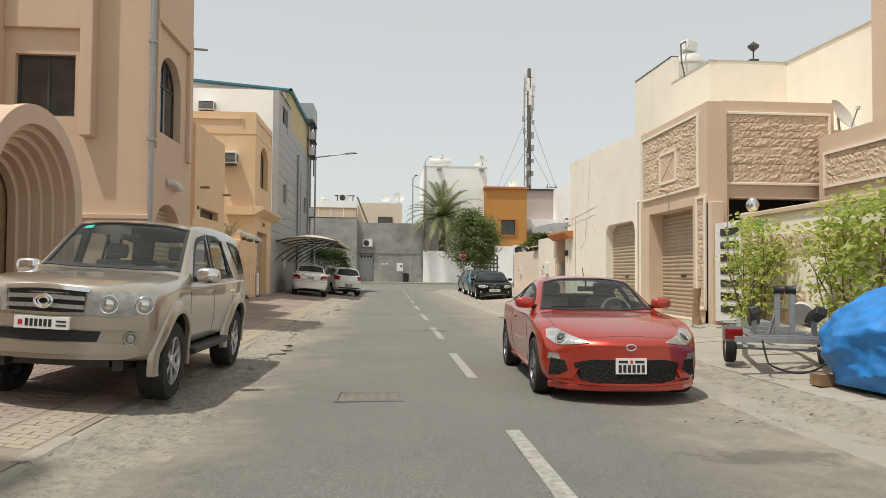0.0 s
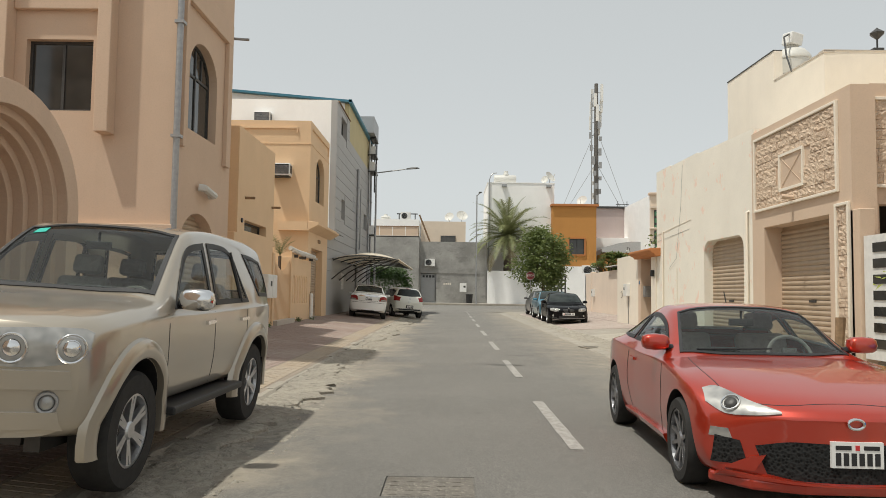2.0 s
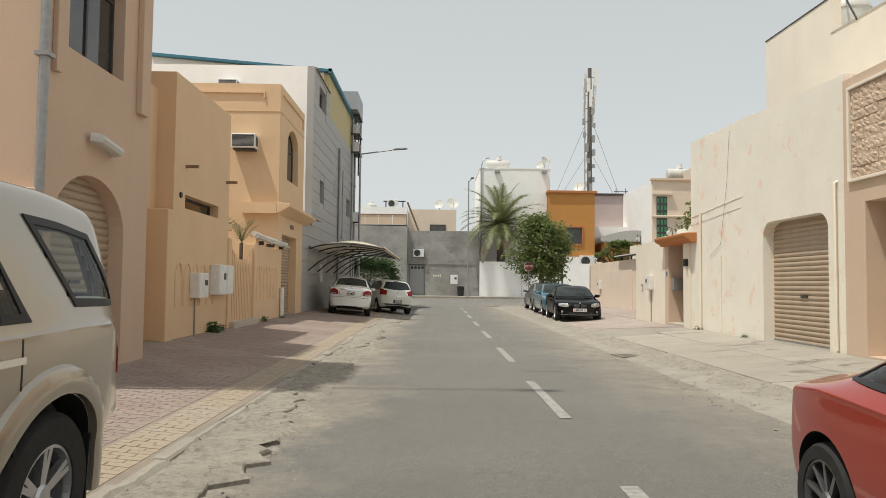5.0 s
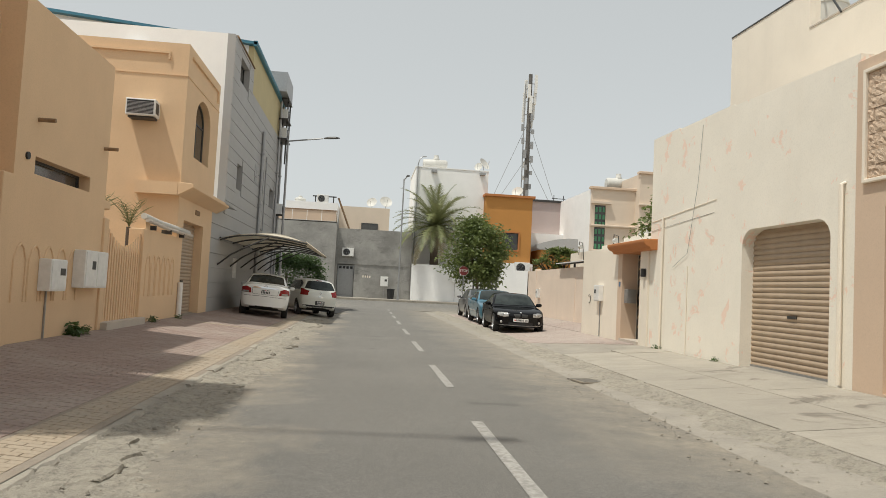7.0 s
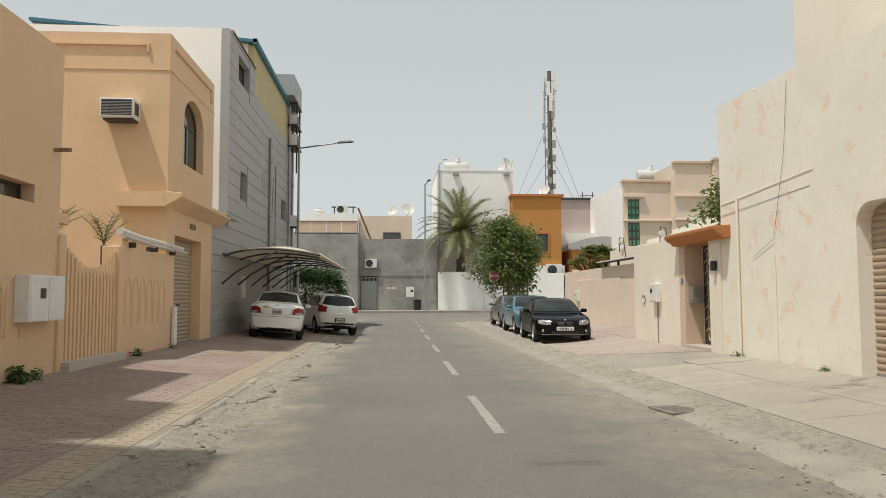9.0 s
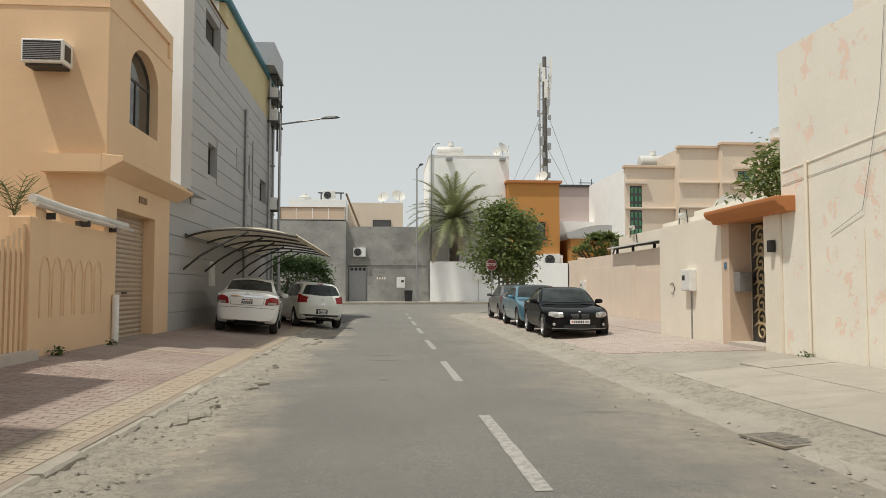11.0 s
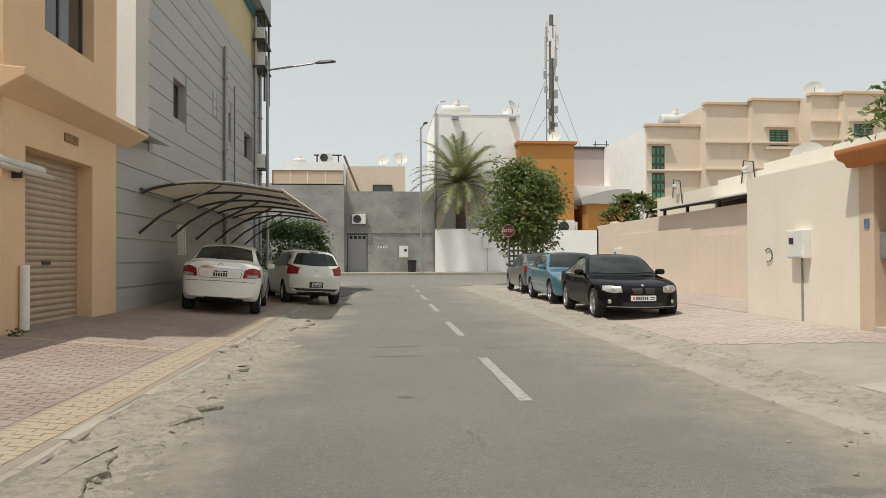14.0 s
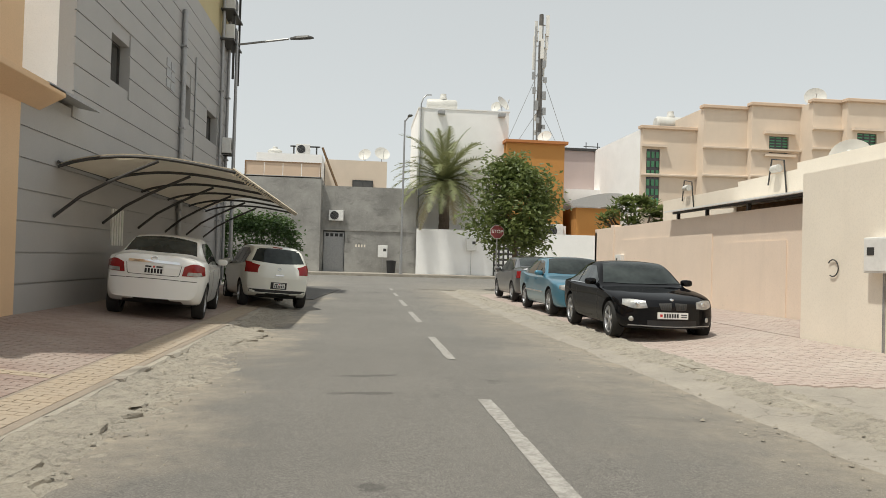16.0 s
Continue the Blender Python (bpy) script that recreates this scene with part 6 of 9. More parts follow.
    def window(self, name, d, a, b, n=20, m=10, rim=0.045, label=""):
        """A clear pane between the lines a and b, in a black seal, over an opening in the body."""
        A, B = smooth_line(a, n), smooth_line(b, n)
        def at(u, v):
            i = min(int(u * (n - 1)), n - 2)
            f = u * (n - 1) - i
            p = [A[i][k] + (A[i + 1][k] - A[i][k]) * f for k in (0, 1)]
            q = [B[i][k] + (B[i + 1][k] - B[i][k]) * f for k in (0, 1)]
            return (p[0] + (q[0] - p[0]) * v, p[1] + (q[1] - p[1]) * v)
        wide = max(0.1, math.dist(at(0, 0.5), at(1, 0.5)))
        tall = max(0.1, math.dist(at(0.5, 0), at(0.5, 1)))
        def loop(k):
            du, dv = rim * k / wide, rim * k / tall
            e = [(du + (1 - 2 * du) * i / 24, dv) for i in range(24)] + [(1 - du, dv + (1 - 2 * dv) * i / 12) for i in range(12)]
            e += [(1 - du - (1 - 2 * du) * i / 24, 1 - dv) for i in range(24)] + [(du, 1 - dv - (1 - 2 * dv) * i / 12) for i in range(12)]
            return [at(*p) for p in e]
        pane = self.patch(name, d, a, b, M["clear_glass"], n=n, m=m, off=0.003, label=label, deep=-0.001)
        g = Geo()
        for k, off in ((0.0, -0.006), (0.0, 0.008), (1.0, 0.009), (1.0, -0.02)):
            for p in loop(k):
                hit, nrm = self.drop(d, *p)
                g.v.append(tuple(hit + nrm * off))
        q = 72
        g.f = [(j * q + i, j * q + (i + 1) % q, (j + 1) * q + (i + 1) % q, (j + 1) * q + i) for j in range(3) for i in range(q)]
        part("seal", g, M["black"], pane, smooth=True, local=True)
        self.holes.append((d, loop(0.55)))

    def windows(self, name, a, b, **k):
        for d in ("right", "left"):
            self.window(name, d, a, b, **k)

    def open_up(self):
        """Cut the openings under the panes out of the body's skin."""
        me = self.body_ob.data
        bm = bmesh.new()
        bm.from_mesh(me)
        bad = []
        for f in bm.faces:
            c, w = f.calc_center_median(), f.normal
            for d, poly in self.holes:
                p, ok = {"top": ((c.x, c.y), w.z > 0.08 and c.z > 0.7), "right": ((c.y, c.z), c.x > 0.3 and w.x > 0.15), "left": ((c.y, c.z), c.x < -0.3 and w.x < -0.15),
                         "back": ((c.x, c.z), w.y > 0.15 and c.y > self.s["L"] * 0.6), "front": ((c.x, c.z), False)}[d]
                if ok and inside(p, poly):
                    bad.append(f)
                    break
        bmesh.ops.delete(bm, geom=bad, context="FACES")
        bm.to_mesh(me)
        bm.free()

    def flares(self, r0, r1, out, material):
        """Broad painted lips round the wheel openings."""
        s = self.s
        for y in s["axles"]:
            for sx, d in ((1, "right"), (-1, "left")):
                g = Geo()
                n, zc = 30, s["r"] + 0.01
                prof = ((r0, -0.06), (r0, out * 0.8), (r0 + 0.018, out), (r0 + (r1 - r0) * 0.55, out * 0.9), (r1 - 0.02, out * 0.5), (r1, -0.02))
                for i in range(n + 1):
                    a = math.pi * (-0.08 + 1.16 * i / n)
                    for r, o in prof:
                        yy, zz = y - r * math.cos(a), max(0.3, zc + r * math.sin(a))
                        hx = self.drop(d, y - r1 * math.cos(a), max(curve(s["low"], yy) + 0.12, min(zc + r1 * math.sin(a), curve(s["belt"], yy) - 0.05)))[0].x
                        g.v.append((hx + sx * o, yy, zz))
                q = len(prof)
                g.f = [(i * q + k, i * q + k + 1, (i + 1) * q + k + 1, (i + 1) * q + k) for i in range(n) for k in range(q - 1)]
                part("wheel_flare", g, material, self.body_ob, smooth=True, local=True)

    def cabin_fittings(self, y0, y1, z, seats, roof, wheel_at, half=0.66):
        """What shows through the panes: tub, dashboard, seats, steering wheel, inner mirror."""
        tub = Geo().box(-half, half, y0, y1, 0.3, 0.42)
        for x in (-half, half):
            tub.box(min(x, x * 0.96), max(x, x * 0.96), y0, y1, 0.4, z - 0.05)
        tub.box(-half, half, y1 - 0.03, y1, 0.4, z - 0.04).box(-half, half, y0, y0 + 0.03, 0.4, z - 0.02)
        part("cabin_lining", tub, M["trim_dark"], self.body_ob, local=True)
        part("dashboard", Geo().prism([(y0, z - 0.3), (y0, z - 0.03), (y0 + 0.2, z + 0.02), (y0 + 0.42, z), (y0 + 0.5, z - 0.1), (y0 + 0.48, z - 0.3)], "x", -half + 0.02, half - 0.02), M["trim_grey"], self.body_ob, bevel=0.03, local=True)
        for sy, rows in seats:
            for sx in rows:
                seat = part("seat", Geo().box(sx - 0.25, sx + 0.25, sy - 0.45, sy + 0.1, 0.42, z - 0.32), M["trim_grey"], self.body_ob, bevel=0.06, local=True)
                lean = Matrix.Translation((sx, sy + 0.06, z - 0.36)) @ Euler((radians(-18), 0, 0)).to_matrix().to_4x4()
                top = (roof - z) * 0.42 + 0.36
                part("backrest", Geo().box(-0.24, 0.24, -0.06, 0.08, 0, top, lean), M["trim_grey"], seat, bevel=0.05, local=True)
                part("headrest", Geo().box(-0.13, 0.13, -0.06, 0.05, top + 0.03, top + 0.2, lean), M["trim_grey"], seat, bevel=0.04, local=True)
        mm = Matrix.Translation(wheel_at) @ Euler((radians(64), 0, 0)).to_matrix().to_4x4()
        sw = part("steering_wheel", Geo().tube([mm @ Vector((0.185 * math.cos(i * math.pi / 14), 0.185 * math.sin(i * math.pi / 14), 0)) for i in range(29)], 0.016, 8, False), M["trim_grey"], self.body_ob, smooth=True, local=True)
        part("hub", Geo().box(-0.17, 0.17, -0.03, 0.03, -0.02, 0.01, mm).box(-0.06, 0.06, -0.07, 0.07, -0.03, 0.02, mm), M["trim_dark"], sw, local=True)
        ym = y0 + 0.62
        part("inner_mirror", Geo().box(-0.11, 0.11, ym, ym + 0.03, roof - 0.17, roof - 0.105).box(-0.01, 0.01, ym, ym + 0.03, roof - 0.11, roof - 0.03), M["black"], self.body_ob, bevel=0.01, local=True)

    def wheels(self, s):
        r, w = s["r"], s.get("tw_", 0.215)
        rr = r * s.get("rim", 0.68)
        g = Geo().lathe([(rr, -w / 2), (r * 0.93, -w / 2), (r * 0.985, -w / 2 + 0.025), (r, -w / 4), (r, w / 4), (r * 0.985, w / 2 - 0.025), (r * 0.93, w / 2), (rr, w / 2), (rr * 0.97, w / 2 - 0.03), (rr * 0.97, -w / 2)], None, 40)
        tyre = g.mesh("wheel", True)
        tyre.materials.append(M["rubber"])
        dark = s.get("rim_mat", M["alloy"])
        g = Geo().lathe([(rr, w / 2 - 0.008), (rr * 0.93, w / 2 - 0.006), (rr * 0.9, w / 2 - 0.04), (rr * 0.9, -w / 2 + 0.02)], None, 36)
        k = s.get("spokes", 6)
        for i in range(k):
            for da in ((-0.10, 0.10) if s.get("twin", False) else (0.0,)):
                a = 2 * math.pi * i / k
                ww = s.get("spoke_w", 0.045)
                mm = Matrix.Rotation(a + da, 4, "Z")
                g.add([mm @ Vector(p) for p in ((0.03, -ww / 2, w / 2 - 0.03), (rr * 0.93, -ww * 0.42, w / 2 - 0.012), (rr * 0.93, ww * 0.42, w / 2 - 0.012), (0.03, ww / 2, w / 2 - 0.03),
                                                (0.03, -ww / 2, w / 2 - 0.07), (rr * 0.93, -ww * 0.42, w / 2 - 0.05), (rr * 0.93, ww * 0.42, w / 2 - 0.05), (0.03, ww / 2, w / 2 - 0.07))],
                      ((0, 1, 2, 3), (4, 7, 6, 5), (0, 4, 5, 1), (3, 2, 6, 7), (1, 5, 6, 2)))
        g.lathe([(0.001, w / 2 - 0.012), (0.05, w / 2 - 0.014), (0.062, w / 2 - 0.03), (0.065, w / 2 - 0.07)], None, 20)
        rim = g.mesh("rim", False)
        rim.materials.append(dark)
        g = Geo().lathe([(0.001, w / 2 - 0.09), (rr * 0.9, w / 2 - 0.09), (rr * 0.9, w / 2 - 0.11), (0.001, w / 2 - 0.11)], None, 30)
        disc = g.mesh("brake_disc", False)
        disc.materials.append(M["metal_dark"])
        for y in s["axles"]:
            for sx in (-1, 1):
                t = new("wheel", tyre)
                t.parent = self.root
                t.matrix_basis = Matrix.Translation((sx * (s["track"] - w / 2), y, r)) @ Euler((0, radians(90 * sx), 0)).to_matrix().to_4x4()
                for nm, me in (("rim", rim), ("brake_disc", disc)):
                    o = new(nm, me)
                    o.parent = t

    def plate(self, d, x0, x1, z0, z1, out=0.012):
        s_ = -1 if d == "front" else 1
        hits = [self.drop(d, x0 + (x1 - x0) * i / 6, z)[0].y for i in range(7) for z in (z0, (z0 + z1) / 2, z1)]
        y = s_ * max(s_ * v for v in hits) + s_ * out
        p = part("number_plate", Geo().box(x0, x1, min(y, y - s_ * 0.03), max(y, y - s_ * 0.03), z0, z1), M["plate"], self.body_ob, local=True)
        w, h = x1 - x0, z1 - z0
        # unreadable characters: plain bars of their size
        def bar(a, b, c, e, m):
            part("plate_mark", Geo().box(x0 + w * a, x0 + w * b, min(y, y + s_ * 0.003), max(y, y + s_ * 0.003), z0 + h * c, z0 + h * e), m, p, local=True)
        if w / h > 2.6:
            for i in range(6):
                bar(0.20 + i * 0.085, 0.20 + i * 0.085 + 0.055, 0.2, 0.8, M["ink"])
            bar(0.07, 0.15, 0.3, 0.7, M["red_ink"])
            bar(0.76, 0.95, 0.58, 0.72, M["ink"])
            bar(0.76, 0.95, 0.26, 0.38, M["ink"])
        else:
            for i in range(6):
                bar(0.08 + i * 0.15, 0.08 + i * 0.15 + 0.10, 0.1, 0.58, M["ink"])
            bar(0.08, 0.38, 0.70, 0.86, M["ink"])
            bar(0.46, 0.54, 0.68, 0.88, M["red_ink"])
            bar(0.62, 0.92, 0.70, 0.86, M["ink"])

    def mirrors(self, y, z, material, size=(0.11, 0.075, 0.065), out=0.12):
        for sx, d in ((1, "right"), (-1, "left")):
            hit, _ = self.drop(d, y, z)
            c = Vector((hit.x + sx * out, y - 0.02, z + 0.05))
            g = Geo()
            n, q = 12, 8
            vs = []
            for j in range(q + 1):
                ph = math.pi * j / q
                for k in range(n):
                    th = 2 * math.pi * k / n
                    e = lambda v: math.copysign(abs(v) ** 0.65, v)
                    vs.append(c + Vector((size[0] * e(math.sin(ph)) * e(math.cos(th)), size[1] * e(math.cos(ph)), size[2] * e(math.sin(ph)) * e(math.sin(th)))))
            g.add(vs, [(j * n + k, j * n + (k + 1) % n, (j + 1) * n + (k + 1) % n, (j + 1) * n + k) for j in range(q) for k in range(n)])
            mi = part("mirror", g, material, self.body_ob, smooth=True, local=True)
            part("mirror_arm", Geo().tube([(hit.x - 0.02 * sx, y, z), (c.x - 0.05 * sx, y - 0.01, z + 0.01)], [0.03, 0.022], 8), M["black"], mi, local=True)

    def ring(self, name, d, a, z, r, material, tube=0.008, flat=1.0, off=0.012, parent=None):
        hit, nrm = self.drop(d, a, z)
        c = hit + nrm * off
        n = 20
        axis = nrm.to_track_quat("Z", "Y").to_matrix().to_4x4()
        mm = Matrix.Translation(c) @ axis
        part(name, Geo().tube([mm @ Vector((r * math.cos(2 * math.pi * i / n), r * flat * math.sin(2 * math.pi * i / n), 0)) for i in range(n + 1)], tube, 6, False), material, parent or self.body_ob, smooth=True, local=True)

    def lens(self, name, d, a, z, r, material, parent=None, off=0.008):
        hit, nrm = self.drop(d, a, z)
        mm = Matrix.Translation(hit + nrm * off) @ nrm.to_track_quat("Z", "Y").to_matrix().to_4x4()
        part(name, Geo().lathe([(0.001, 0.012), (r * 0.5, 0.010), (r * 0.85, 0.004), (r, -0.006), (r * 1.05, -0.02)], mm, 20), material, parent or self.body_ob, smooth=True, local=True)


def sides(c, z_low, z_top, ys, ye, pillars, frame=None, rake=(0.5, 0.4)):
    """Side glass between pillars: z_low and z_top are lines over y."""
    cuts = [ys, *pillars, ye]
    for i in range(len(cuts) - 1):
        a, b = cuts[i] + (0.03 if i else 0), cuts[i + 1] - (0.03 if i + 2 < len(cuts) else 0)
        line_t = [(a + (b - a) * t, z_top(a + (b - a) * t)) for t in (0, 0.25, 0.5, 0.75, 1)]
        line_b = [(a + (b - a) * t, z_low(a + (b - a) * t)) for t in (0, 0.25, 0.5, 0.75, 1)]
        c.both("side_window", "right", line_t, line_b, M["car_glass"], n=16, m=9, off=0.007)


cg = Mat("clear_car_glass", 0.02)
tp = cg.n.new("ShaderNodeBsdfTransparent")
tp.inputs["Color"].default_value = (0.74, 0.80, 0.78, 1)
gl = cg.n.new("ShaderNodeBsdfGlossy")
gl.inputs["Roughness"].default_value = 0.02
fr_ = cg.n.new("ShaderNodeLayerWeight")
fr_.inputs["Blend"].default_value = 0.5
mg = cg.n.new("ShaderNodeMixShader")
cg.l.new(cg.math("ADD", cg.math("MULTIPLY", cg.math("POWER", fr_.outputs["Facing"], 5.0), 0.9), 0.045), mg.inputs[0])
cg.l.new(tp.outputs[0], mg.inputs[1])
cg.l.new(gl.outputs[0], mg.inputs[2])
df = cg.n.new("ShaderNodeBsdfDiffuse")
df.inputs["Color"].default_value = (0.42, 0.40, 0.36, 1)
md = cg.n.new("ShaderNodeMixShader")
cg.l.new(cg.ramp(cg.noise(3.0, 4, obj=True), 0.3, 0.8, 0.015, 0.05), md.inputs[0])
cg.l.new(mg.outputs[0], md.inputs[1])
cg.l.new(df.outputs[0], md.inputs[2])
cg.l.new(md.outputs[0], cg.n["Material Output"].inputs["Surface"])
M["clear_glass"] = cg.m
M["trim_dark"] = plain("cabin_plastic", (0.07, 0.07, 0.07), 0.8, 0, 0.2, 14)
M["trim_grey"] = plain("cabin_cloth", (0.21, 0.20, 0.185), 0.9, 0, 0.25, 20, bump=0.2)

P_red = car_paint("orange_red_metallic", (0.46, 0.030, 0.009), 0.5, 0.30, 0.05, 1.0)
P_gold = car_paint("champagne_metallic", (0.43, 0.378, 0.305), 0.55, 0.30, 0.15, 1.0)
P_white = car_paint("white_paint", (0.86, 0.86, 0.84), 0.0, 0.35, 0.03)
P_pearl = car_paint("pearl_white_paint", (0.80, 0.80, 0.73), 0.0, 0.35, 0.04)
P_black = car_paint("black_paint", (0.004, 0.004, 0.005), 0.0, 0.5, 0.004, 0.4, 0.0)
P_blue = car_paint("teal_blue_metallic", (0.06, 0.22, 0.32), 0.5, 0.33, 0.2)
P_grey = car_paint("grey_metallic", (0.11, 0.11, 0.115), 0.5, 0.35, 0.12)

# red coupe
sp = dict(L=4.24, bow=0.34, bow_rear=0.22, axles=(0.86, 3.43), r=0.312, track=0.885, gap=0.045, rim=0.72, rim_mat=M["alloy_dark"], spokes=10, twin=False, spoke_w=0.03, rows=110, fine=8,
          top=[(0, 0.60), (0.06, 0.655), (0.3, 0.735), (0.8, 0.83), (1.25, 0.875), (1.42, 0.895), (1.95, 1.185), (2.25, 1.29), (2.6, 1.31), (3.0, 1.26), (3.6, 1.01), (3.75, 0.97), (4.05, 0.93), (4.18, 0.86), (4.24, 0.76)],
          belt=[(0, 0.50), (0.3, 0.67), (0.8, 0.79), (1.4, 0.85), (2.5, 0.88), (3.4, 0.91), (4.0, 0.87), (4.24, 0.68)],
          low=[(0, 0.19), (0.5, 0.17), (1.4, 0.17), (3.0, 0.18), (3.9, 0.24), (4.24, 0.32)],
          hw=[(0, 0.78), (0.12, 0.83), (0.4, 0.872), (0.86, 0.888), (1.7, 0.862), (2.5, 0.862), (3.4, 0.888), (4.0, 0.85), (4.24, 0.76)],
          tw=[(0, 0.62), (0.3, 0.70), (0.8, 0.74), (1.35, 0.73), (1.42, 0.72), (2.0, 0.60), (2.5, 0.56), (3.0, 0.55), (3.6, 0.62), (4.24, 0.66)])
red = Car("sports_car", "orange-red two-door sports coupe parked on the asphalt", sp, P_red, (2.53, 7.88, 0.0), -2.2)
red.root.scale = (1.01, 0.96, 1.02)
red.window("windscreen", "top", [(-0.69, 1.50), (-0.3, 1.42), (0.3, 1.42), (0.69, 1.50)], [(-0.545, 2.12), (-0.3, 2.19), (0.3, 2.19), (0.545, 2.12)], rim=0.035)
red.window("rear_window", "top", [(-0.50, 2.98), (0, 2.94), (0.50, 2.98)], [(-0.56, 3.52), (0, 3.58), (0.56, 3.52)])
red.windows("side_window", [(1.74, 0.955), (1.92, 1.06), (2.15, 1.155), (2.45, 1.205), (2.72, 1.205)], [(1.70, 0.918), (1.95, 0.92), (2.2, 0.925), (2.45, 0.93), (2.73, 0.94)], rim=0.03)
red.windows("quarter_window", [(2.78, 1.20), (2.95, 1.165), (3.22, 1.05)], [(2.78, 0.942), (3.0, 0.95), (3.34, 0.97)], rim=0.03)
red.cabin_fittings(1.40, 3.1, 0.88, ((2.35, (-0.36, 0.36)),), 1.28, (0.36, 1.86, 0.86), 0.70)
part("rear_bench", Geo().box(-0.62, 0.62, 2.75, 3.05, 0.42, 0.86), M["trim_grey"], red.body_ob, bevel=0.06, local=True)
red.open_up()
for L in red.both("headlight", "front", [(0.41, 0.632), (0.55, 0.675), (0.69, 0.74), (0.79, 0.725)], [(0.41, 0.618), (0.56, 0.597), (0.70, 0.59), (0.80, 0.65)], M["clear_lens"], n=14, m=6, off=0.01):
    pass
for sx in (-1, 1):
    red.lens("projector", "front", sx * 0.665, 0.655, 0.045, M["metal_dark"], off=0.016)
    red.ring("lamp_ring", "front", sx * 0.665, 0.655, 0.06, M["chrome"], 0.006, off=0.016)
red.patch("grille", "front", [(-0.56, 0.41), (-0.34, 0.455), (0.34, 0.455), (0.56, 0.41)], [(-0.50, 0.24), (-0.3, 0.215), (0.3, 0.215), (0.50, 0.24)], M["grille_mesh"], n=16, off=0.006, label="black mesh grille")
red.patch("lip", "front", [(-0.72, 0.235), (0, 0.205), (0.72, 0.235)], [(-0.76, 0.20), (0, 0.195), (0.76, 0.20)], P_red, n=16, m=3, off=0.04)
part("chin", Geo().prism([(-0.80, 0.40), (-0.6, 0.14), (-0.3, 0.03), (0.3, 0.03), (0.6, 0.14), (0.80, 0.40), (0.74, 0.5), (-0.74, 0.5)], "z", 0.13, 0.205), P_red, red.body_ob, bevel=0.02, local=True)
for sx in (-1, 1):
    red.patch("fog_recess", "front", [(sx * 0.64, 0.43), (sx * 0.77, 0.45)], [(sx * 0.60, 0.28), (sx * 0.79, 0.27)], M["grille_mesh"], n=6, m=4)
    red.patch("indicator", "front", [(sx * 0.70, 0.50), (sx * 0.79, 0.50)], [(sx * 0.68, 0.44), (sx * 0.80, 0.44)], M["clear_lens"], n=5, m=3)
    red.patch("blade", "front", [(sx * 0.50, 0.36), (sx * 0.60, 0.33)], [(sx * 0.56, 0.25), (sx * 0.72, 0.25)], P_red, n=6, m=3, off=0.03)
red.plate("front", -0.155, 0.165, 0.315, 0.475)
red.ring("badge", "front", 0.0, 0.585, 0.05, M["chrome"], 0.009, 0.62)
red.mirrors(1.66, 0.93, P_red, (0.12, 0.08, 0.07), 0.13)
red.both("shut_line", "right", [(1.42, 0.82), (1.42, 0.4), (1.50, 0.26)], [(1.43, 0.82), (1.43, 0.4), (1.51, 0.26)], M["black"], n=10, m=1, off=0.002)
red.both("shut_line", "right", [(2.72, 0.9), (2.78, 0.6), (2.66, 0.3)], [(2.73, 0.9), (2.79, 0.6), (2.67, 0.3)], M["black"], n=10, m=1, off=0.002)
red.both("sill", "right", [(1.35, 0.27), (2.9, 0.27)], [(1.35, 0.19), (2.9, 0.19)], P_red, n=12, m=3, off=0.03)
red.both("door_handle", "right", [(2.48, 0.78), (2.66, 0.785)], [(2.48, 0.755), (2.66, 0.76)], P_red, n=6, m=2, off=0.02)
red.both("hood_line", "top", [(0.68, 0.52), (0.70, 0.9), (0.66, 1.38)], [(0.674, 0.52), (0.694, 0.9), (0.654, 1.38)], M["black"], n=14, m=1, off=0.001)
red.patch("hood_line", "top", [(-0.62, 0.28), (-0.3, 0.14), (0.3, 0.14), (0.62, 0.28)], [(-0.62, 0.287), (-0.3, 0.147), (0.3, 0.147), (0.62, 0.287)], M["black"], n=18, m=1, off=0.001)
red.both("tail_light", "back", [(0.5, 0.86), (0.72, 0.88)], [(0.5, 0.74), (0.74, 0.74)], M["red_lens"], n=6, m=4)
part("aerial", Geo().tube([(0.2, 3.0, 1.22), (0.2, 3.12, 1.42)], 0.006, 6), M["black"], red.body_ob, local=True)
part("wiper", Geo().tube([(-0.55, 1.50, 0.935), (0.05, 1.46, 0.95)], 0.008, 6), M["black"], red.body_ob, local=True)

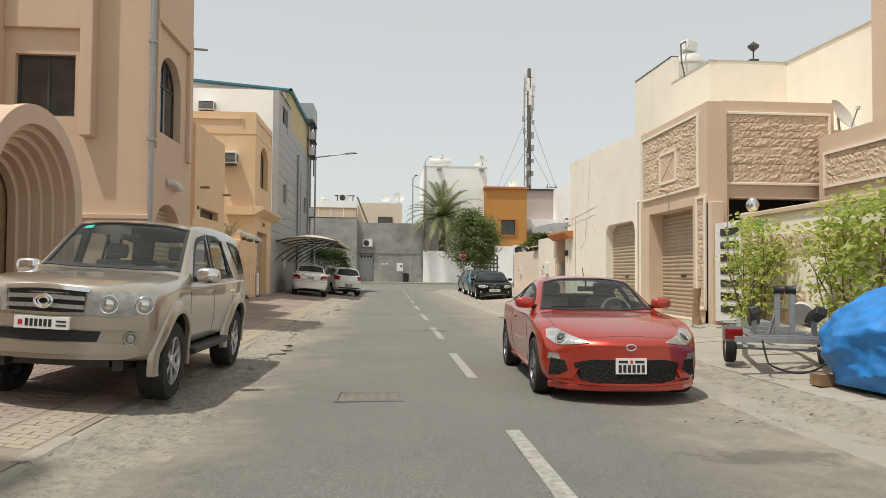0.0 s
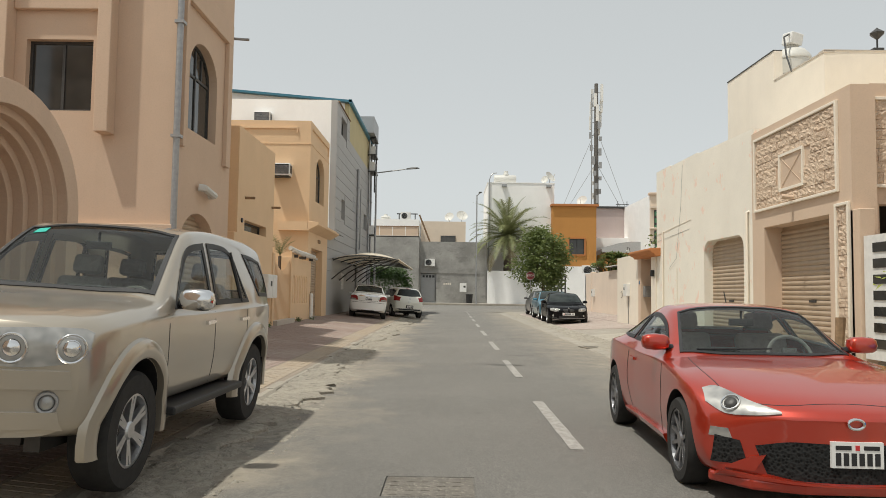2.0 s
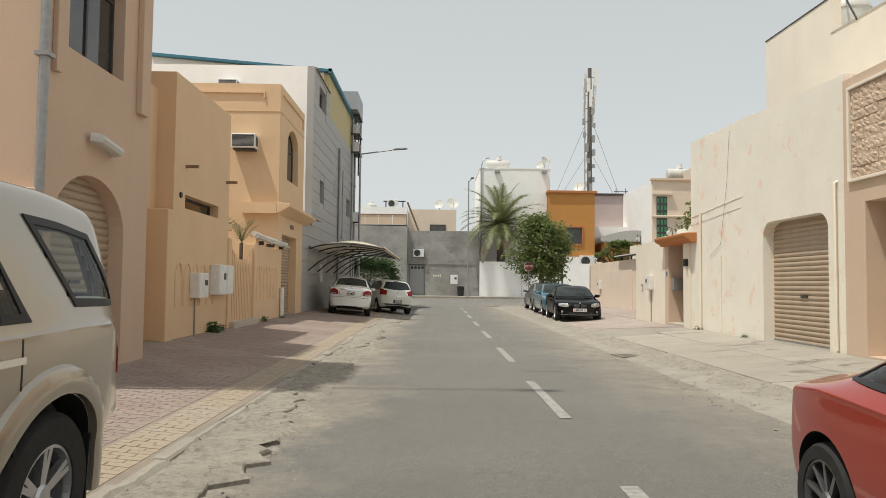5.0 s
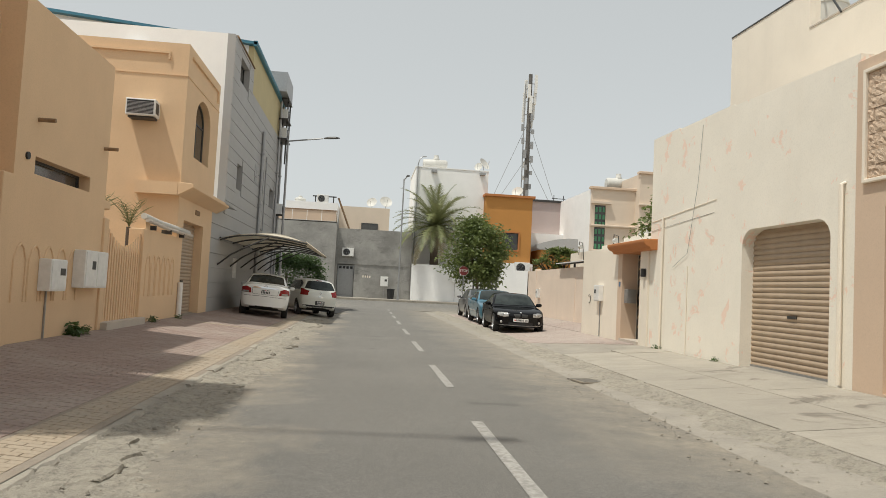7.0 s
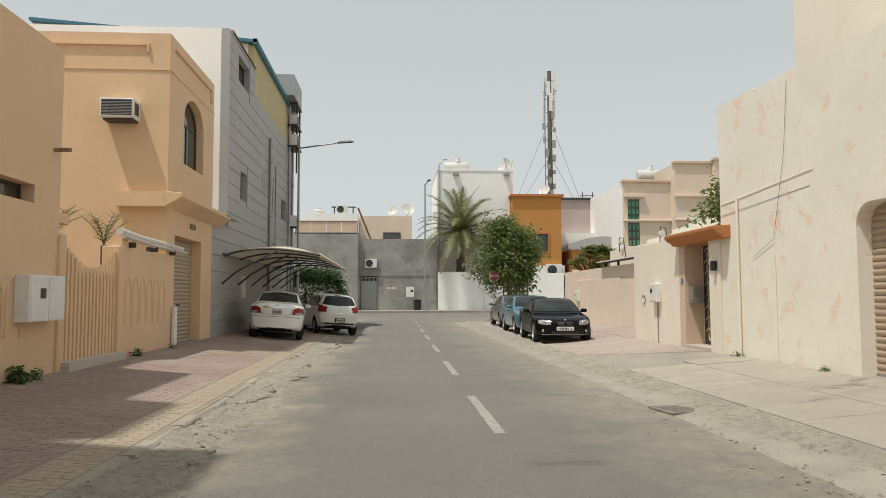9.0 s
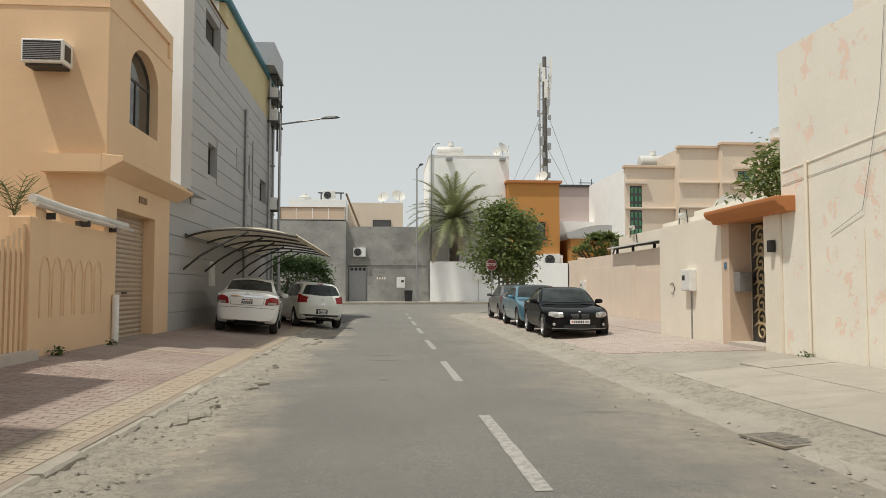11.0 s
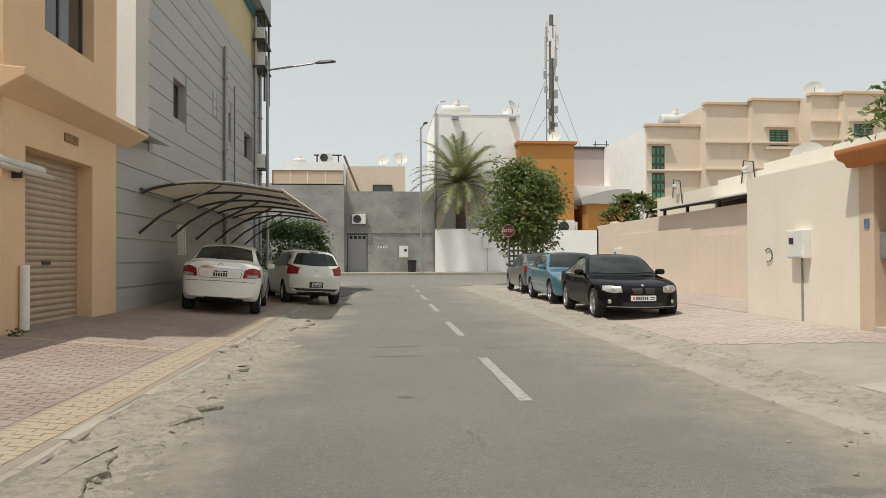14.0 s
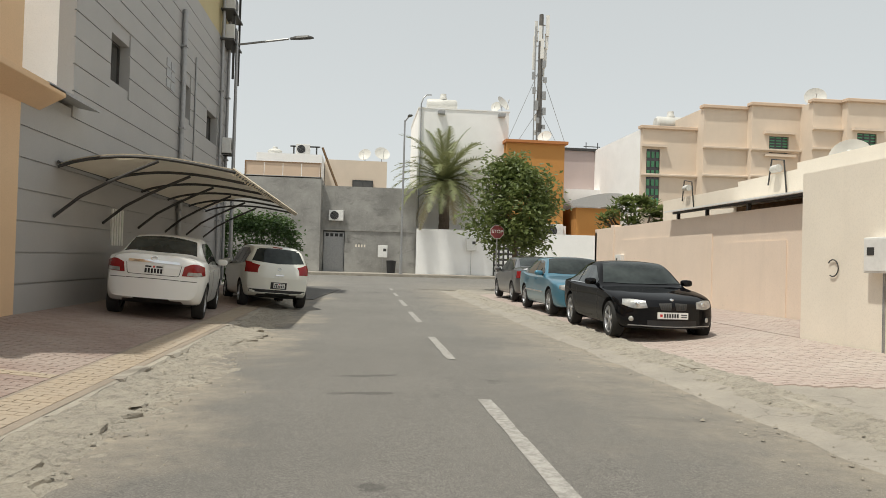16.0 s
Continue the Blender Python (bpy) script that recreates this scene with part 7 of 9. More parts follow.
# gold off-roader
sp = dict(L=4.70, bow=0.26, bow_rear=0.14, axles=(0.92, 3.67), r=0.385, track=0.91, gap=0.075, rim=0.62, spokes=6, twin=True, spoke_w=0.034, tw_=0.26, rows=110, fine=8,
          top=[(0, 1.04), (0.05, 1.115), (0.3, 1.165), (0.9, 1.21), (1.25, 1.235), (1.38, 1.26), (2.0, 1.70), (2.25, 1.795), (2.8, 1.83), (3.8, 1.815), (4.3, 1.76), (4.55, 1.40), (4.65, 1.1), (4.70, 0.9)],
          belt=[(0, 0.95), (0.3, 1.06), (0.9, 1.11), (1.4, 1.13), (3, 1.16), (4.3, 1.18), (4.6, 1.0), (4.7, 0.8)],
          low=[(0, 0.47), (0.5, 0.42), (1.4, 0.46), (3.2, 0.46), (4.2, 0.46), (4.7, 0.52)],
          hw=[(0, 0.84), (0.15, 0.89), (0.5, 0.92), (0.92, 0.92), (1.6, 0.89), (3.0, 0.89), (3.67, 0.92), (4.3, 0.89), (4.7, 0.80)],
          tw=[(0, 0.70), (0.4, 0.78), (1.2, 0.80), (1.38, 0.79), (2.1, 0.68), (2.8, 0.665), (4.0, 0.665), (4.4, 0.68), (4.7, 0.70)])
fort = Car("off_road_car", "champagne gold off-road wagon parked on the pavers", sp, P_gold, (-3.09, 7.2, 0.10), -1.2)
fort.root.scale = (0.98, 0.97, 1.03)
fort.root.matrix_basis = fort.root.matrix_basis @ Matrix.Rotation(radians(3), 4, "Y")
fort.window("windscreen", "top", [(-0.75, 1.44), (-0.3, 1.36), (0.3, 1.36), (0.75, 1.44)], [(-0.635, 2.10), (-0.3, 2.16), (0.3, 2.16), (0.635, 2.10)])
fort.windows("side_window", [(1.64, 1.19), (1.78, 1.36), (1.98, 1.58), (2.15, 1.655), (2.44, 1.69)], [(1.60, 1.15), (1.8, 1.152), (2.0, 1.155), (2.2, 1.16), (2.45, 1.165)])
fort.windows("side_window", [(2.53, 1.695), (2.75, 1.70), (3.0, 1.69), (3.16, 1.64), (3.24, 1.58)], [(2.53, 1.168), (2.75, 1.172), (3.0, 1.176), (3.25, 1.18), (3.46, 1.185)])
fort.windows("quarter_window", [(3.56, 1.655), (3.85, 1.64), (4.16, 1.60)], [(3.86, 1.24), (4.1, 1.235), (4.40, 1.23)])
for sx, d in ((1, "right"), (-1, "left")):
    rod = [fort.drop(d, y, z)[0] + Vector((sx * 0.006, 0, 0)) for y, z in ((3.17, 1.65), (3.22, 1.42), (3.25, 1.19))]
    part("window_divider", Geo().tube(rod, 0.018, 6), M["black"], fort.body_ob, local=True)
fort.window("rear_window", "back", [(-0.56, 1.66), (0, 1.68), (0.56, 1.66)], [(-0.66, 1.25), (0, 1.22), (0.66, 1.25)])
fort.cabin_fittings(1.36, 4.2, 1.10, ((2.3, (-0.38, 0.38)), (3.2, (-0.38, 0.38))), 1.74, (0.38, 1.86, 1.12), 0.74)
fort.open_up()
fort.flares(0.462, 0.60, 0.055, P_gold)
for o in fort.both("headlight", "front", [(0.36, 1.050), (0.6, 1.065), (0.80, 1.060), (0.86, 1.035)], [(0.34, 0.865), (0.6, 0.850), (0.80, 0.875), (0.87, 0.955)], M["clear_lens"], n=14, m=6, off=0.012):
    pass
for sx in (-1, 1.075):
    for x in (0.49, 0.745):
        fort.ring("lamp_ring", "front", sx * x, 0.955, 0.078, M["chrome"], 0.008, off=0.02)
        fort.lens("projector", "front", sx * x, 0.955, 0.05, M["chrome"], off=0.018)
    fort.ring("fog_ring", "front", sx * 0.66, 0.655, 0.055, M["metal_grey"], 0.012)
    fort.lens("fog_lamp", "front", sx * 0.66, 0.655, 0.045, M["clear_lens"])
fort.patch("grille", "front", [(-0.34, 1.040), (0, 1.060), (0.34, 1.040)], [(-0.33, 0.865), (0, 0.850), (0.33, 0.865)], M["black"], n=12, m=4)
fort.patch("grille_bar", "front", [(-0.37, 1.075), (0, 1.097), (0.37, 1.075)], [(-0.37, 1.041), (0, 1.059), (0.37, 1.041)], M["chrome"], n=14, m=3, off=0.03)
for z in (0.995, 0.918):
    fort.patch("grille_bar", "front", [(-0.335, z + 0.02), (0, z + 0.028), (0.335, z + 0.02)], [(-0.335, z - 0.016), (0, z - 0.008), (0.335, z - 0.016)], M["mesh_chrome"], n=14, m=3, off=0.028)
fort.patch("grille_bar", "front", [(-0.34, 0.878), (0, 0.872), (0.34, 0.878)], [(-0.34, 0.857), (0, 0.847), (0.34, 0.857)], M["chrome"], n=14, m=2, off=0.028)
fort.ring("badge", "front", 0, 0.965, 0.075, M["chrome"], 0.014, 0.72, off=0.045)
fort.ring("badge", "front", 0, 0.965, 0.045, M["chrome"], 0.010, 0.8, off=0.045)
fort.plate("front", -0.24, 0.24, 0.725, 0.83, 0.046)
fort.patch("lower_grille", "front", [(-0.48, 0.715), (0, 0.725), (0.48, 0.715)], [(-0.45, 0.625), (0, 0.620), (0.45, 0.625)], M["black"], n=12, m=3)
fort.patch("bumper_step", "front", [(-0.80, 0.830), (0, 0.840), (0.80, 0.830)], [(-0.82, 0.730), (0, 0.735), (0.82, 0.730)], P_gold, n=18, m=3, off=0.03)
fort.patch("bumper_lip", "front", [(-0.76, 0.605), (0, 0.610), (0.76, 0.605)], [(-0.78, 0.515), (0, 0.515), (0.78, 0.515)], P_gold, n=18, m=3, off=0.03)
fort.mirrors(1.70, 1.18, M["chrome"], (0.14, 0.085, 0.085), 0.15)
for y in (1.44, 2.47, 3.37):
    fort.both("shut_line", "right", [(y, 1.12), (y, 0.8), (y + 0.03, 0.52)], [(y + 0.01, 1.12), (y + 0.01, 0.8), (y + 0.04, 0.52)], M["black"], n=10, m=1, off=0.002)
for y in (2.22, 3.16):
    fort.both("door_handle", "right", [(y, 1.045), (y + 0.2, 1.05)], [(y, 1.015), (y + 0.2, 1.02)], M["chrome"], n=6, m=2, off=0.03)
for sx in (-1, 1):
    part("running_board", Geo().box(sx * 0.74, sx * 0.98, 1.45, 3.12, 0.40, 0.46), M["black"], fort.body_ob, bevel=0.015, local=True)
    part("mud_flap", Geo().box(sx * 0.70, sx * 0.90, 4.06, 4.075, 0.22, 0.6), M["black"], fort.body_ob, local=True)
fort.both("tail_light", "right", [(4.42, 1.12), (4.58, 1.10)], [(4.44, 0.86), (4.64, 0.86)], M["red_lens"], n=6, m=4)
fort.both("tail_light", "back", [(0.62, 1.12), (0.74, 1.12)], [(0.60, 0.86), (0.76, 0.86)], M["red_lens"], n=6, m=4)
fort.patch("sticker", "top", [(-0.56, 1.98), (-0.46, 1.99)], [(-0.55, 2.05), (-0.46, 2.06)], plain("teal_sticker", (0.02, 0.45, 0.36), 0.5), n=5, m=3, off=0.009, deep=-0.005, label="round teal sticker")
part("wiper", Geo().tube([(-0.5, 1.44, 1.285), (0.1, 1.40, 1.275)], 0.009, 6), M["black"], fort.body_ob, local=True)
part("wiper", Geo().tube([(0.05, 1.44, 1.285), (0.6, 1.44, 1.285)], 0.009, 6), M["black"], fort.body_ob, local=True)
part("bumper_guard", Geo().box(-0.45, 0.45, 0.4, 0.6, 0.36, 0.46).box(-0.6, -0.5, 0.35, 1.3, 0.34, 0.44).box(0.5, 0.6, 0.35, 1.3, 0.34, 0.44), M["metal_dark"], fort.body_ob, local=True)


def saloon(L, hw, H, wb, fo, r, hood=0.86, cowl=1.0, boot=1.08, cy=1.35, ry0=2.05, ry1=3.05, by=3.75, **k):
    """Curves of an ordinary saloon from a few lengths."""
    return dict(L=L, bow=0.28, bow_rear=0.2, axles=(fo, fo + wb), r=r, track=hw - 0.01,
                top=[(0, hood - 0.20), (0.06, hood - 0.10), (0.3, hood - 0.03), (0.8, hood + 0.04), (cy - 0.12, cowl - 0.03), (cy, cowl), (ry0 - 0.25, H - 0.10), (ry0, H - 0.02), ((ry0 + ry1) / 2, H), (ry1, H - 0.04), (by, boot + 0.02), (by + 0.1, boot), (L - 0.1, boot - 0.01), (L - 0.03, boot - 0.08), (L, boot - 0.22)],
                belt=[(0, hood - 0.28), (0.3, hood - 0.10), (cy, cowl - 0.07), (ry1, cowl - 0.03), (L - 0.4, boot - 0.08), (L, boot - 0.28)],
                low=[(0, 0.24), (0.5, 0.2), (1.4, 0.2), (L - 1.2, 0.2), (L - 0.3, 0.27), (L, 0.36)],
                hw=[(0, hw - 0.12), (0.15, hw - 0.06), (0.5, hw - 0.012), (fo, hw), (L / 2, hw - 0.012), (fo + wb, hw), (L - 0.4, hw - 0.02), (L, hw - 0.10)],
                tw=[(0, hw - 0.26), (0.4, hw - 0.15), (cy, hw - 0.12), (ry0, hw - 0.27), (ry1, hw - 0.28), (by, hw - 0.20), (L, hw - 0.20)], **k)


def cabin(c, cowl, H, cy, ry0, ry1, by, pillars, low):
    hw = c.s["tw"][3][1]
    c.patch("windscreen", "top", [(-hw - 0.12, cy + 0.10), (-0.3, cy + 0.02), (0.3, cy + 0.02), (hw + 0.12, cy + 0.10)], [(-hw + 0.03, ry0 - 0.10), (-0.3, ry0 - 0.04), (0.3, ry0 - 0.04), (hw - 0.03, ry0 - 0.10)], M["car_glass"], n=14, m=7)
    c.patch("rear_window", "top", [(-hw + 0.03, ry1 + 0.10), (0, ry1 + 0.04), (hw - 0.03, ry1 + 0.10)], [(-hw - 0.05, by - 0.10), (0, by - 0.03), (hw + 0.05, by - 0.10)], M["car_glass"], n=14, m=7)
    rise = (H - 0.13 - low) / (ry0 - cy - 0.1)
    sides(c, lambda y: low + 0.02 * (y - 2), lambda y: min(H - 0.115, low + 0.02 + rise * (y - cy - 0.12), low + 0.02 + 0.62 * max(0, by - 0.22 - y)), cy + 0.24, by - 0.32, pillars)


# white saloon, seen from behind
sp = saloon(4.30, 0.845, 1.46, 2.55, 0.86, 0.30, 0.84, 0.98, 1.09, 1.15, 1.95, 3.05, 3.72, rim=0.66, spokes=7)
yaris = Car("saloon_car", "white four-door saloon parked under the canopy", sp, P_white, (-4.22, 40.55, 0.18), 180 + 6.0)
yaris.root.scale = (1.02, 1.02, 1.07)
yaris.root.matrix_basis = yaris.root.matrix_basis @ Matrix.Rotation(radians(-4), 4, "Y")
cabin(yaris, 0.98, 1.46, 1.15, 1.95, 3.05, 3.72, (2.35, 3.22), 0.955)
yaris.both("tail_light", "back", [(0.50, 0.92), (0.65, 0.97), (0.80, 0.93)], [(0.47, 0.76), (0.65, 0.76), (0.82, 0.78)], M["red_lens"], n=8, m=5, off=0.012)
yaris.both("reversing_light", "back", [(0.56, 0.83), (0.76, 0.83)], [(0.55, 0.77), (0.78, 0.77)], M["clear_lens"], n=6, m=3, off=0.018)
yaris.patch("chrome_strip", "back", [(-0.42, 0.975), (0, 0.985), (0.42, 0.975)], [(-0.42, 0.94), (0, 0.945), (0.42, 0.94)], M["chrome"], n=10, m=2, off=0.02)
yaris.ring("badge", "back", 0, 1.01, 0.05, M["chrome"], 0.009, 0.7)
yaris.plate("back", -0.18, 0.16, 0.76, 0.915)
yaris.mirrors(1.45, 0.96, P_white)
yaris.patch("bumper_line", "back", [(-0.72, 0.675), (0, 0.69), (0.72, 0.675)], [(-0.72, 0.665), (0, 0.68), (0.72, 0.665)], M["black"], n=14, m=1, off=0.003)
yaris.patch("boot_line", "back", [(-0.46, 0.93), (-0.42, 0.74), (0.42, 0.74), (0.46, 0.93)], [(-0.452, 0.93), (-0.412, 0.748), (0.412, 0.748), (0.452, 0.93)], M["black"], n=24, m=1, off=0.003)
for y in (1.30, 2.32, 3.2):
    yaris.both("shut_line", "right", [(y, 0.93), (y, 0.6), (y + 0.02, 0.3)], [(y + 0.009, 0.93), (y + 0.009, 0.6), (y + 0.029, 0.3)], M["black"], n=10, m=1, off=0.002)
for y in (2.10, 3.0):
    yaris.both("door_handle", "right", [(y, 0.86), (y + 0.18, 0.865)], [(y, 0.83), (y + 0.18, 0.835)], P_white, n=6, m=2, off=0.025)

# pearl hatchback, seen from behind
sp = saloon(4.21, 0.85, 1.535, 2.60, 0.82, 0.305, 0.90, 1.02, 1.15, 1.05, 1.90, 3.50, 4.02, rim=0.66, spokes=6)
sp["top"] = [(0, 0.70), (0.06, 0.80), (0.3, 0.88), (0.8, 0.96), (0.93, 0.99), (1.05, 1.02), (1.65, 1.43), (1.90, 1.515), (2.6, 1.535), (3.4, 1.49), (3.75, 1.42), (3.95, 1.22), (4.10, 1.02), (4.18, 0.86), (4.21, 0.72)]
sp["belt"] = [(0, 0.62), (0.3, 0.80), (1.05, 0.95), (3.0, 1.0), (3.8, 1.02), (4.1, 0.92), (4.21, 0.66)]
tiida = Car("hatchback_car", "pearl white hatchback parked half on the kerb", sp, P_pearl, (-3.42, 45.35, 0.05), 180 + 18.0)
tiida.root.scale = (1.0, 1.0, 1.06)
tiida.root.matrix_basis = tiida.root.matrix_basis @ Matrix.Rotation(radians(-3.5), 4, "Y")
hw = 0.58
tiida.patch("rear_window", "back", [(-0.52, 1.40), (0, 1.42), (0.52, 1.40)], [(-0.66, 1.10), (0, 1.06), (0.66, 1.10)], M["car_glass"], n=14, m=6)
sides(tiida, lambda y: 1.0 + 0.02 * (y - 2), lambda y: min(1.42, 1.0 + 0.68 * (y - 1.2)) - max(0, y - 3.1) * 0.25, 1.45, 3.62, (2.3, 3.1))
tiida.both("tail_light", "back", [(0.66, 1.06), (0.78, 1.08)], [(0.56, 0.84), (0.80, 0.82)], M["red_lens"], n=8, m=5, off=0.012)
tiida.both("tail_light", "right", [(3.92, 1.05), (4.05, 1.0)], [(3.98, 0.82), (4.10, 0.82)], M["red_lens"], n=6, m=4, off=0.01)
tiida.patch("plate_recess", "back", [(-0.20, 0.62), (0.20, 0.62)], [(-0.20, 0.46), (0.20, 0.46)], M["black"], n=4, m=3, off=0.008)
tiida.plate("back", -0.15, 0.13, 0.485, 0.60)
tiida.patch("lower_valance", "back", [(-0.70, 0.44), (0, 0.44), (0.70, 0.44)], [(-0.70, 0.37), (0, 0.37), (0.70, 0.37)], M["black"], n=10, m=2)
tiida.ring("badge", "back", 0, 0.93, 0.035, M["chrome"], 0.008)
tiida.patch("hatch_handle", "back", [(-0.10, 0.80), (0.10, 0.80)], [(-0.10, 0.77), (0.10, 0.77)], M["chrome"], n=4, m=2, off=0.02)
tiida.patch("high_brake_light", "back", [(-0.12, 1.455), (0.12, 1.455)], [(-0.12, 1.435), (0.12, 1.435)], M["red_lens"], n=5, m=1, off=0.012)
tiida.mirrors(1.42, 1.0, P_pearl)

# black coupe, facing the road
sp = saloon(4.58, 0.888, 1.385, 2.76, 0.80, 0.325, 0.80, 0.93, 1.02, 1.50, 2.28, 3.15, 4.0, rim=0.74, spokes=5, twin=True, spoke_w=0.04)
bmw = Car("coupe_car", "black two-door coupe parked beside the footway", sp, P_black, (5.2, 34.55, 0.09), -2.5)
cabin(bmw, 0.93, 1.385, 1.5, 2.28, 3.15, 4.0, (3.0,), 0.91)
bmw.both("headlight", "front", [(0.44, 0.68), (0.62, 0.705), (0.76, 0.70)], [(0.42, 0.575), (0.62, 0.56), (0.78, 0.61)], M["clear_lens"], n=10, m=5, off=0.012)
for sx in (-1, 1):
    bmw.patch("kidney_grille", "front", [(sx * 0.03, 0.66), (sx * 0.24, 0.65)], [(sx * 0.04, 0.54), (sx * 0.21, 0.545)], M["metal_dark"], n=6, m=4, off=0.014, label="slatted kidney grille")
    for i in range(6):
        x = sx * (0.055 + 0.03 * i)
        bmw.patch("grille_slat", "front", [(x - 0.005, 0.64), (x + 0.005, 0.64)], [(x - 0.005, 0.555), (x + 0.005, 0.555)], M["metal_dark"], n=2, m=2, off=0.03)
    bmw.lens("fog_lamp", "front", sx * 0.66, 0.38, 0.045, M["clear_lens"])
    bmw.lens("projector", "front", sx * 0.56, 0.635, 0.04, M["chrome"], off=0.02)
bmw.lens("badge", "front", 0, 0.715, 0.035, M["chrome"])
bmw.plate("front", -0.27, 0.25, 0.40, 0.51)
bmw.patch("lower_grille", "front", [(-0.42, 0.37), (0.42, 0.37)], [(-0.42, 0.28), (0.42, 0.28)], M["black"], n=8, m=3)
bmw.patch("chrome_lip", "front", [(-0.70, 0.285), (0, 0.275), (0.70, 0.285)], [(-0.70, 0.272), (0, 0.262), (0.70, 0.272)], M["metal_grey"], n=12, m=1, off=0.02)
bmw.mirrors(1.78, 0.92, P_black)
bmw.both("window_trim", "right", [(1.8, 0.915), (3.6, 0.94)], [(1.8, 0.90), (3.6, 0.925)], M["chrome"], n=10, m=1, off=0.006)
for y in (1.52, 3.0):
    bmw.both("shut_line", "right", [(y, 0.88), (y, 0.6), (y + 0.02, 0.3)], [(y + 0.009, 0.88), (y + 0.009, 0.6), (y + 0.029, 0.3)], M["metal_dark"], n=8, m=1, off=0.002)

# teal saloon behind it
sp = saloon(4.82, 0.91, 1.46, 2.78, 0.95, 0.32, 0.86, 0.99, 1.10, 1.45, 2.2, 3.3, 4.1, rim=0.68, spokes=7)
camry = Car("saloon_car", "teal blue four-door saloon parked in a row", sp, P_blue, (5.5, 39.5, 0.11), -0.5)
cabin(camry, 0.99, 1.46, 1.45, 2.2, 3.3, 4.1, (2.6, 3.45), 0.965)
camry.both("headlight", "front", [(0.44, 0.74), (0.62, 0.76), (0.78, 0.74)], [(0.42, 0.62), (0.62, 0.61), (0.80, 0.66)], M["clear_lens"], n=10, m=5, off=0.012)
camry.patch("grille", "front", [(-0.36, 0.72), (0.36, 0.72)], [(-0.34, 0.60), (0.34, 0.60)], M["chrome"], n=8, m=3)
camry.mirrors(1.75, 0.97, P_blue)
camry.both("side_strip", "right", [(1.5, 0.56), (3.5, 0.57)], [(1.5, 0.52), (3.5, 0.53)], M["chrome"], n=10, m=1, off=0.012)
for y in (2.5, 3.4):
    camry.both("door_handle", "right", [(y - 0.2, 0.86), (y, 0.865)], [(y - 0.2, 0.83), (y, 0.835)], P_blue, n=6, m=2, off=0.025)
# grey saloon, seen from behind
sp = saloon(4.45, 0.86, 1.48, 2.6, 0.88, 0.31, 0.86, 0.99, 1.12, 1.2, 2.0, 3.15, 3.9, rim=0.66, spokes=6)
lancer = Car("saloon_car", "dark grey four-door saloon parked facing away", sp, P_grey, (5.72, 49.6, 0.13), 180 + 0.0)
cabin(lancer, 0.99, 1.48, 1.2, 2.0, 3.15, 3.9, (2.4, 3.3), 0.965)
lancer.both("tail_light", "back", [(0.60, 0.98), (0.80, 0.97)], [(0.60, 0.74), (0.82, 0.76)], M["red_lens"], n=6, m=5, off=0.012)
lancer.both("tail_light", "right", [(4.15, 0.95), (4.32, 0.95)], [(4.2, 0.76), (4.32, 0.76)], M["red_lens"], n=6, m=4, off=0.01)
lancer.plate("back", -0.17, 0.17, 0.70, 0.83)
lancer.mirrors(1.5, 0.97, P_grey)


# ---- plants ----
def leaf_mat(name, a, b, rough=0.5, trans=0.25):
    m = Mat(name, rough)
    col = m.mix(m.island(), a, b)
    m.color(m.mix(m.ramp(m.noise(2.5, 3), 0.4, 0.7, 0, 0.5), col, shade(a, 0.7)))
    tr_ = m.n.new("ShaderNodeBsdfTranslucent")
    tr_.inputs["Color"].default_value = (*shade(b, 1.2), 1)
    mx_ = m.n.new("ShaderNodeMixShader")
    mx_.inputs[0].default_value = trans
    m.l.new(m.b.outputs[0], mx_.inputs[1])
    m.l.new(tr_.outputs[0], mx_.inputs[2])
    m.l.new(mx_.outputs[0], m.n["Material Output"].inputs["Surface"])
    return m.m


M["leaf"] = leaf_mat("broad_leaf", (0.095, 0.135, 0.035), (0.19, 0.23, 0.075), 0.5, 0.35)
M["leaf_light"] = leaf_mat("creeper_leaf", (0.28, 0.36, 0.06), (0.50, 0.55, 0.16), 0.5, 0.5)
M["hedge"] = leaf_mat("hedge_leaf", (0.045, 0.09, 0.025), (0.10, 0.16, 0.045))
M["frond"] = leaf_mat("palm_frond", (0.15, 0.175, 0.07), (0.27, 0.28, 0.13))
M["frond_dry"] = leaf_mat("dry_frond", (0.30, 0.26, 0.16), (0.38, 0.33, 0.2))
M["bark"] = plain("bark", (0.16, 0.12, 0.085), 0.95, 0, 0.3, 9, bump=0.6)
M["palm_bark"] = plain("palm_bark", (0.11, 0.085, 0.065), 0.95, 0, 0.35, 7, bump=0.8)


def leaves(g, c, n, size, rnd, spread, flat=0.4, long=1.8):
    """Loose folded leaves round a point."""
    for _ in range(n):
        p = c + Vector((rnd.gauss(0, spread), rnd.gauss(0, spread), rnd.gauss(0, spread * 0.85)))
        d = Vector((rnd.uniform(-1, 1), rnd.uniform(-1, 1), rnd.uniform(-0.8, flat))).normalized()
        s = d.cross(Vector((rnd.uniform(-1, 1), rnd.uniform(-1, 1), 1))).normalized()
        u = s.cross(d)
        L = size * rnd.uniform(0.7, 1.35)
        w = L / long / 2
        g.add((p, p + d * L * 0.45 + s * w + u * w * 0.4, p + d * L, p + d * L * 0.45 - s * w + u * w * 0.4, p + d * L * 0.5), ((0, 1, 4), (1, 2, 4), (2, 3, 4), (3, 0, 4)))


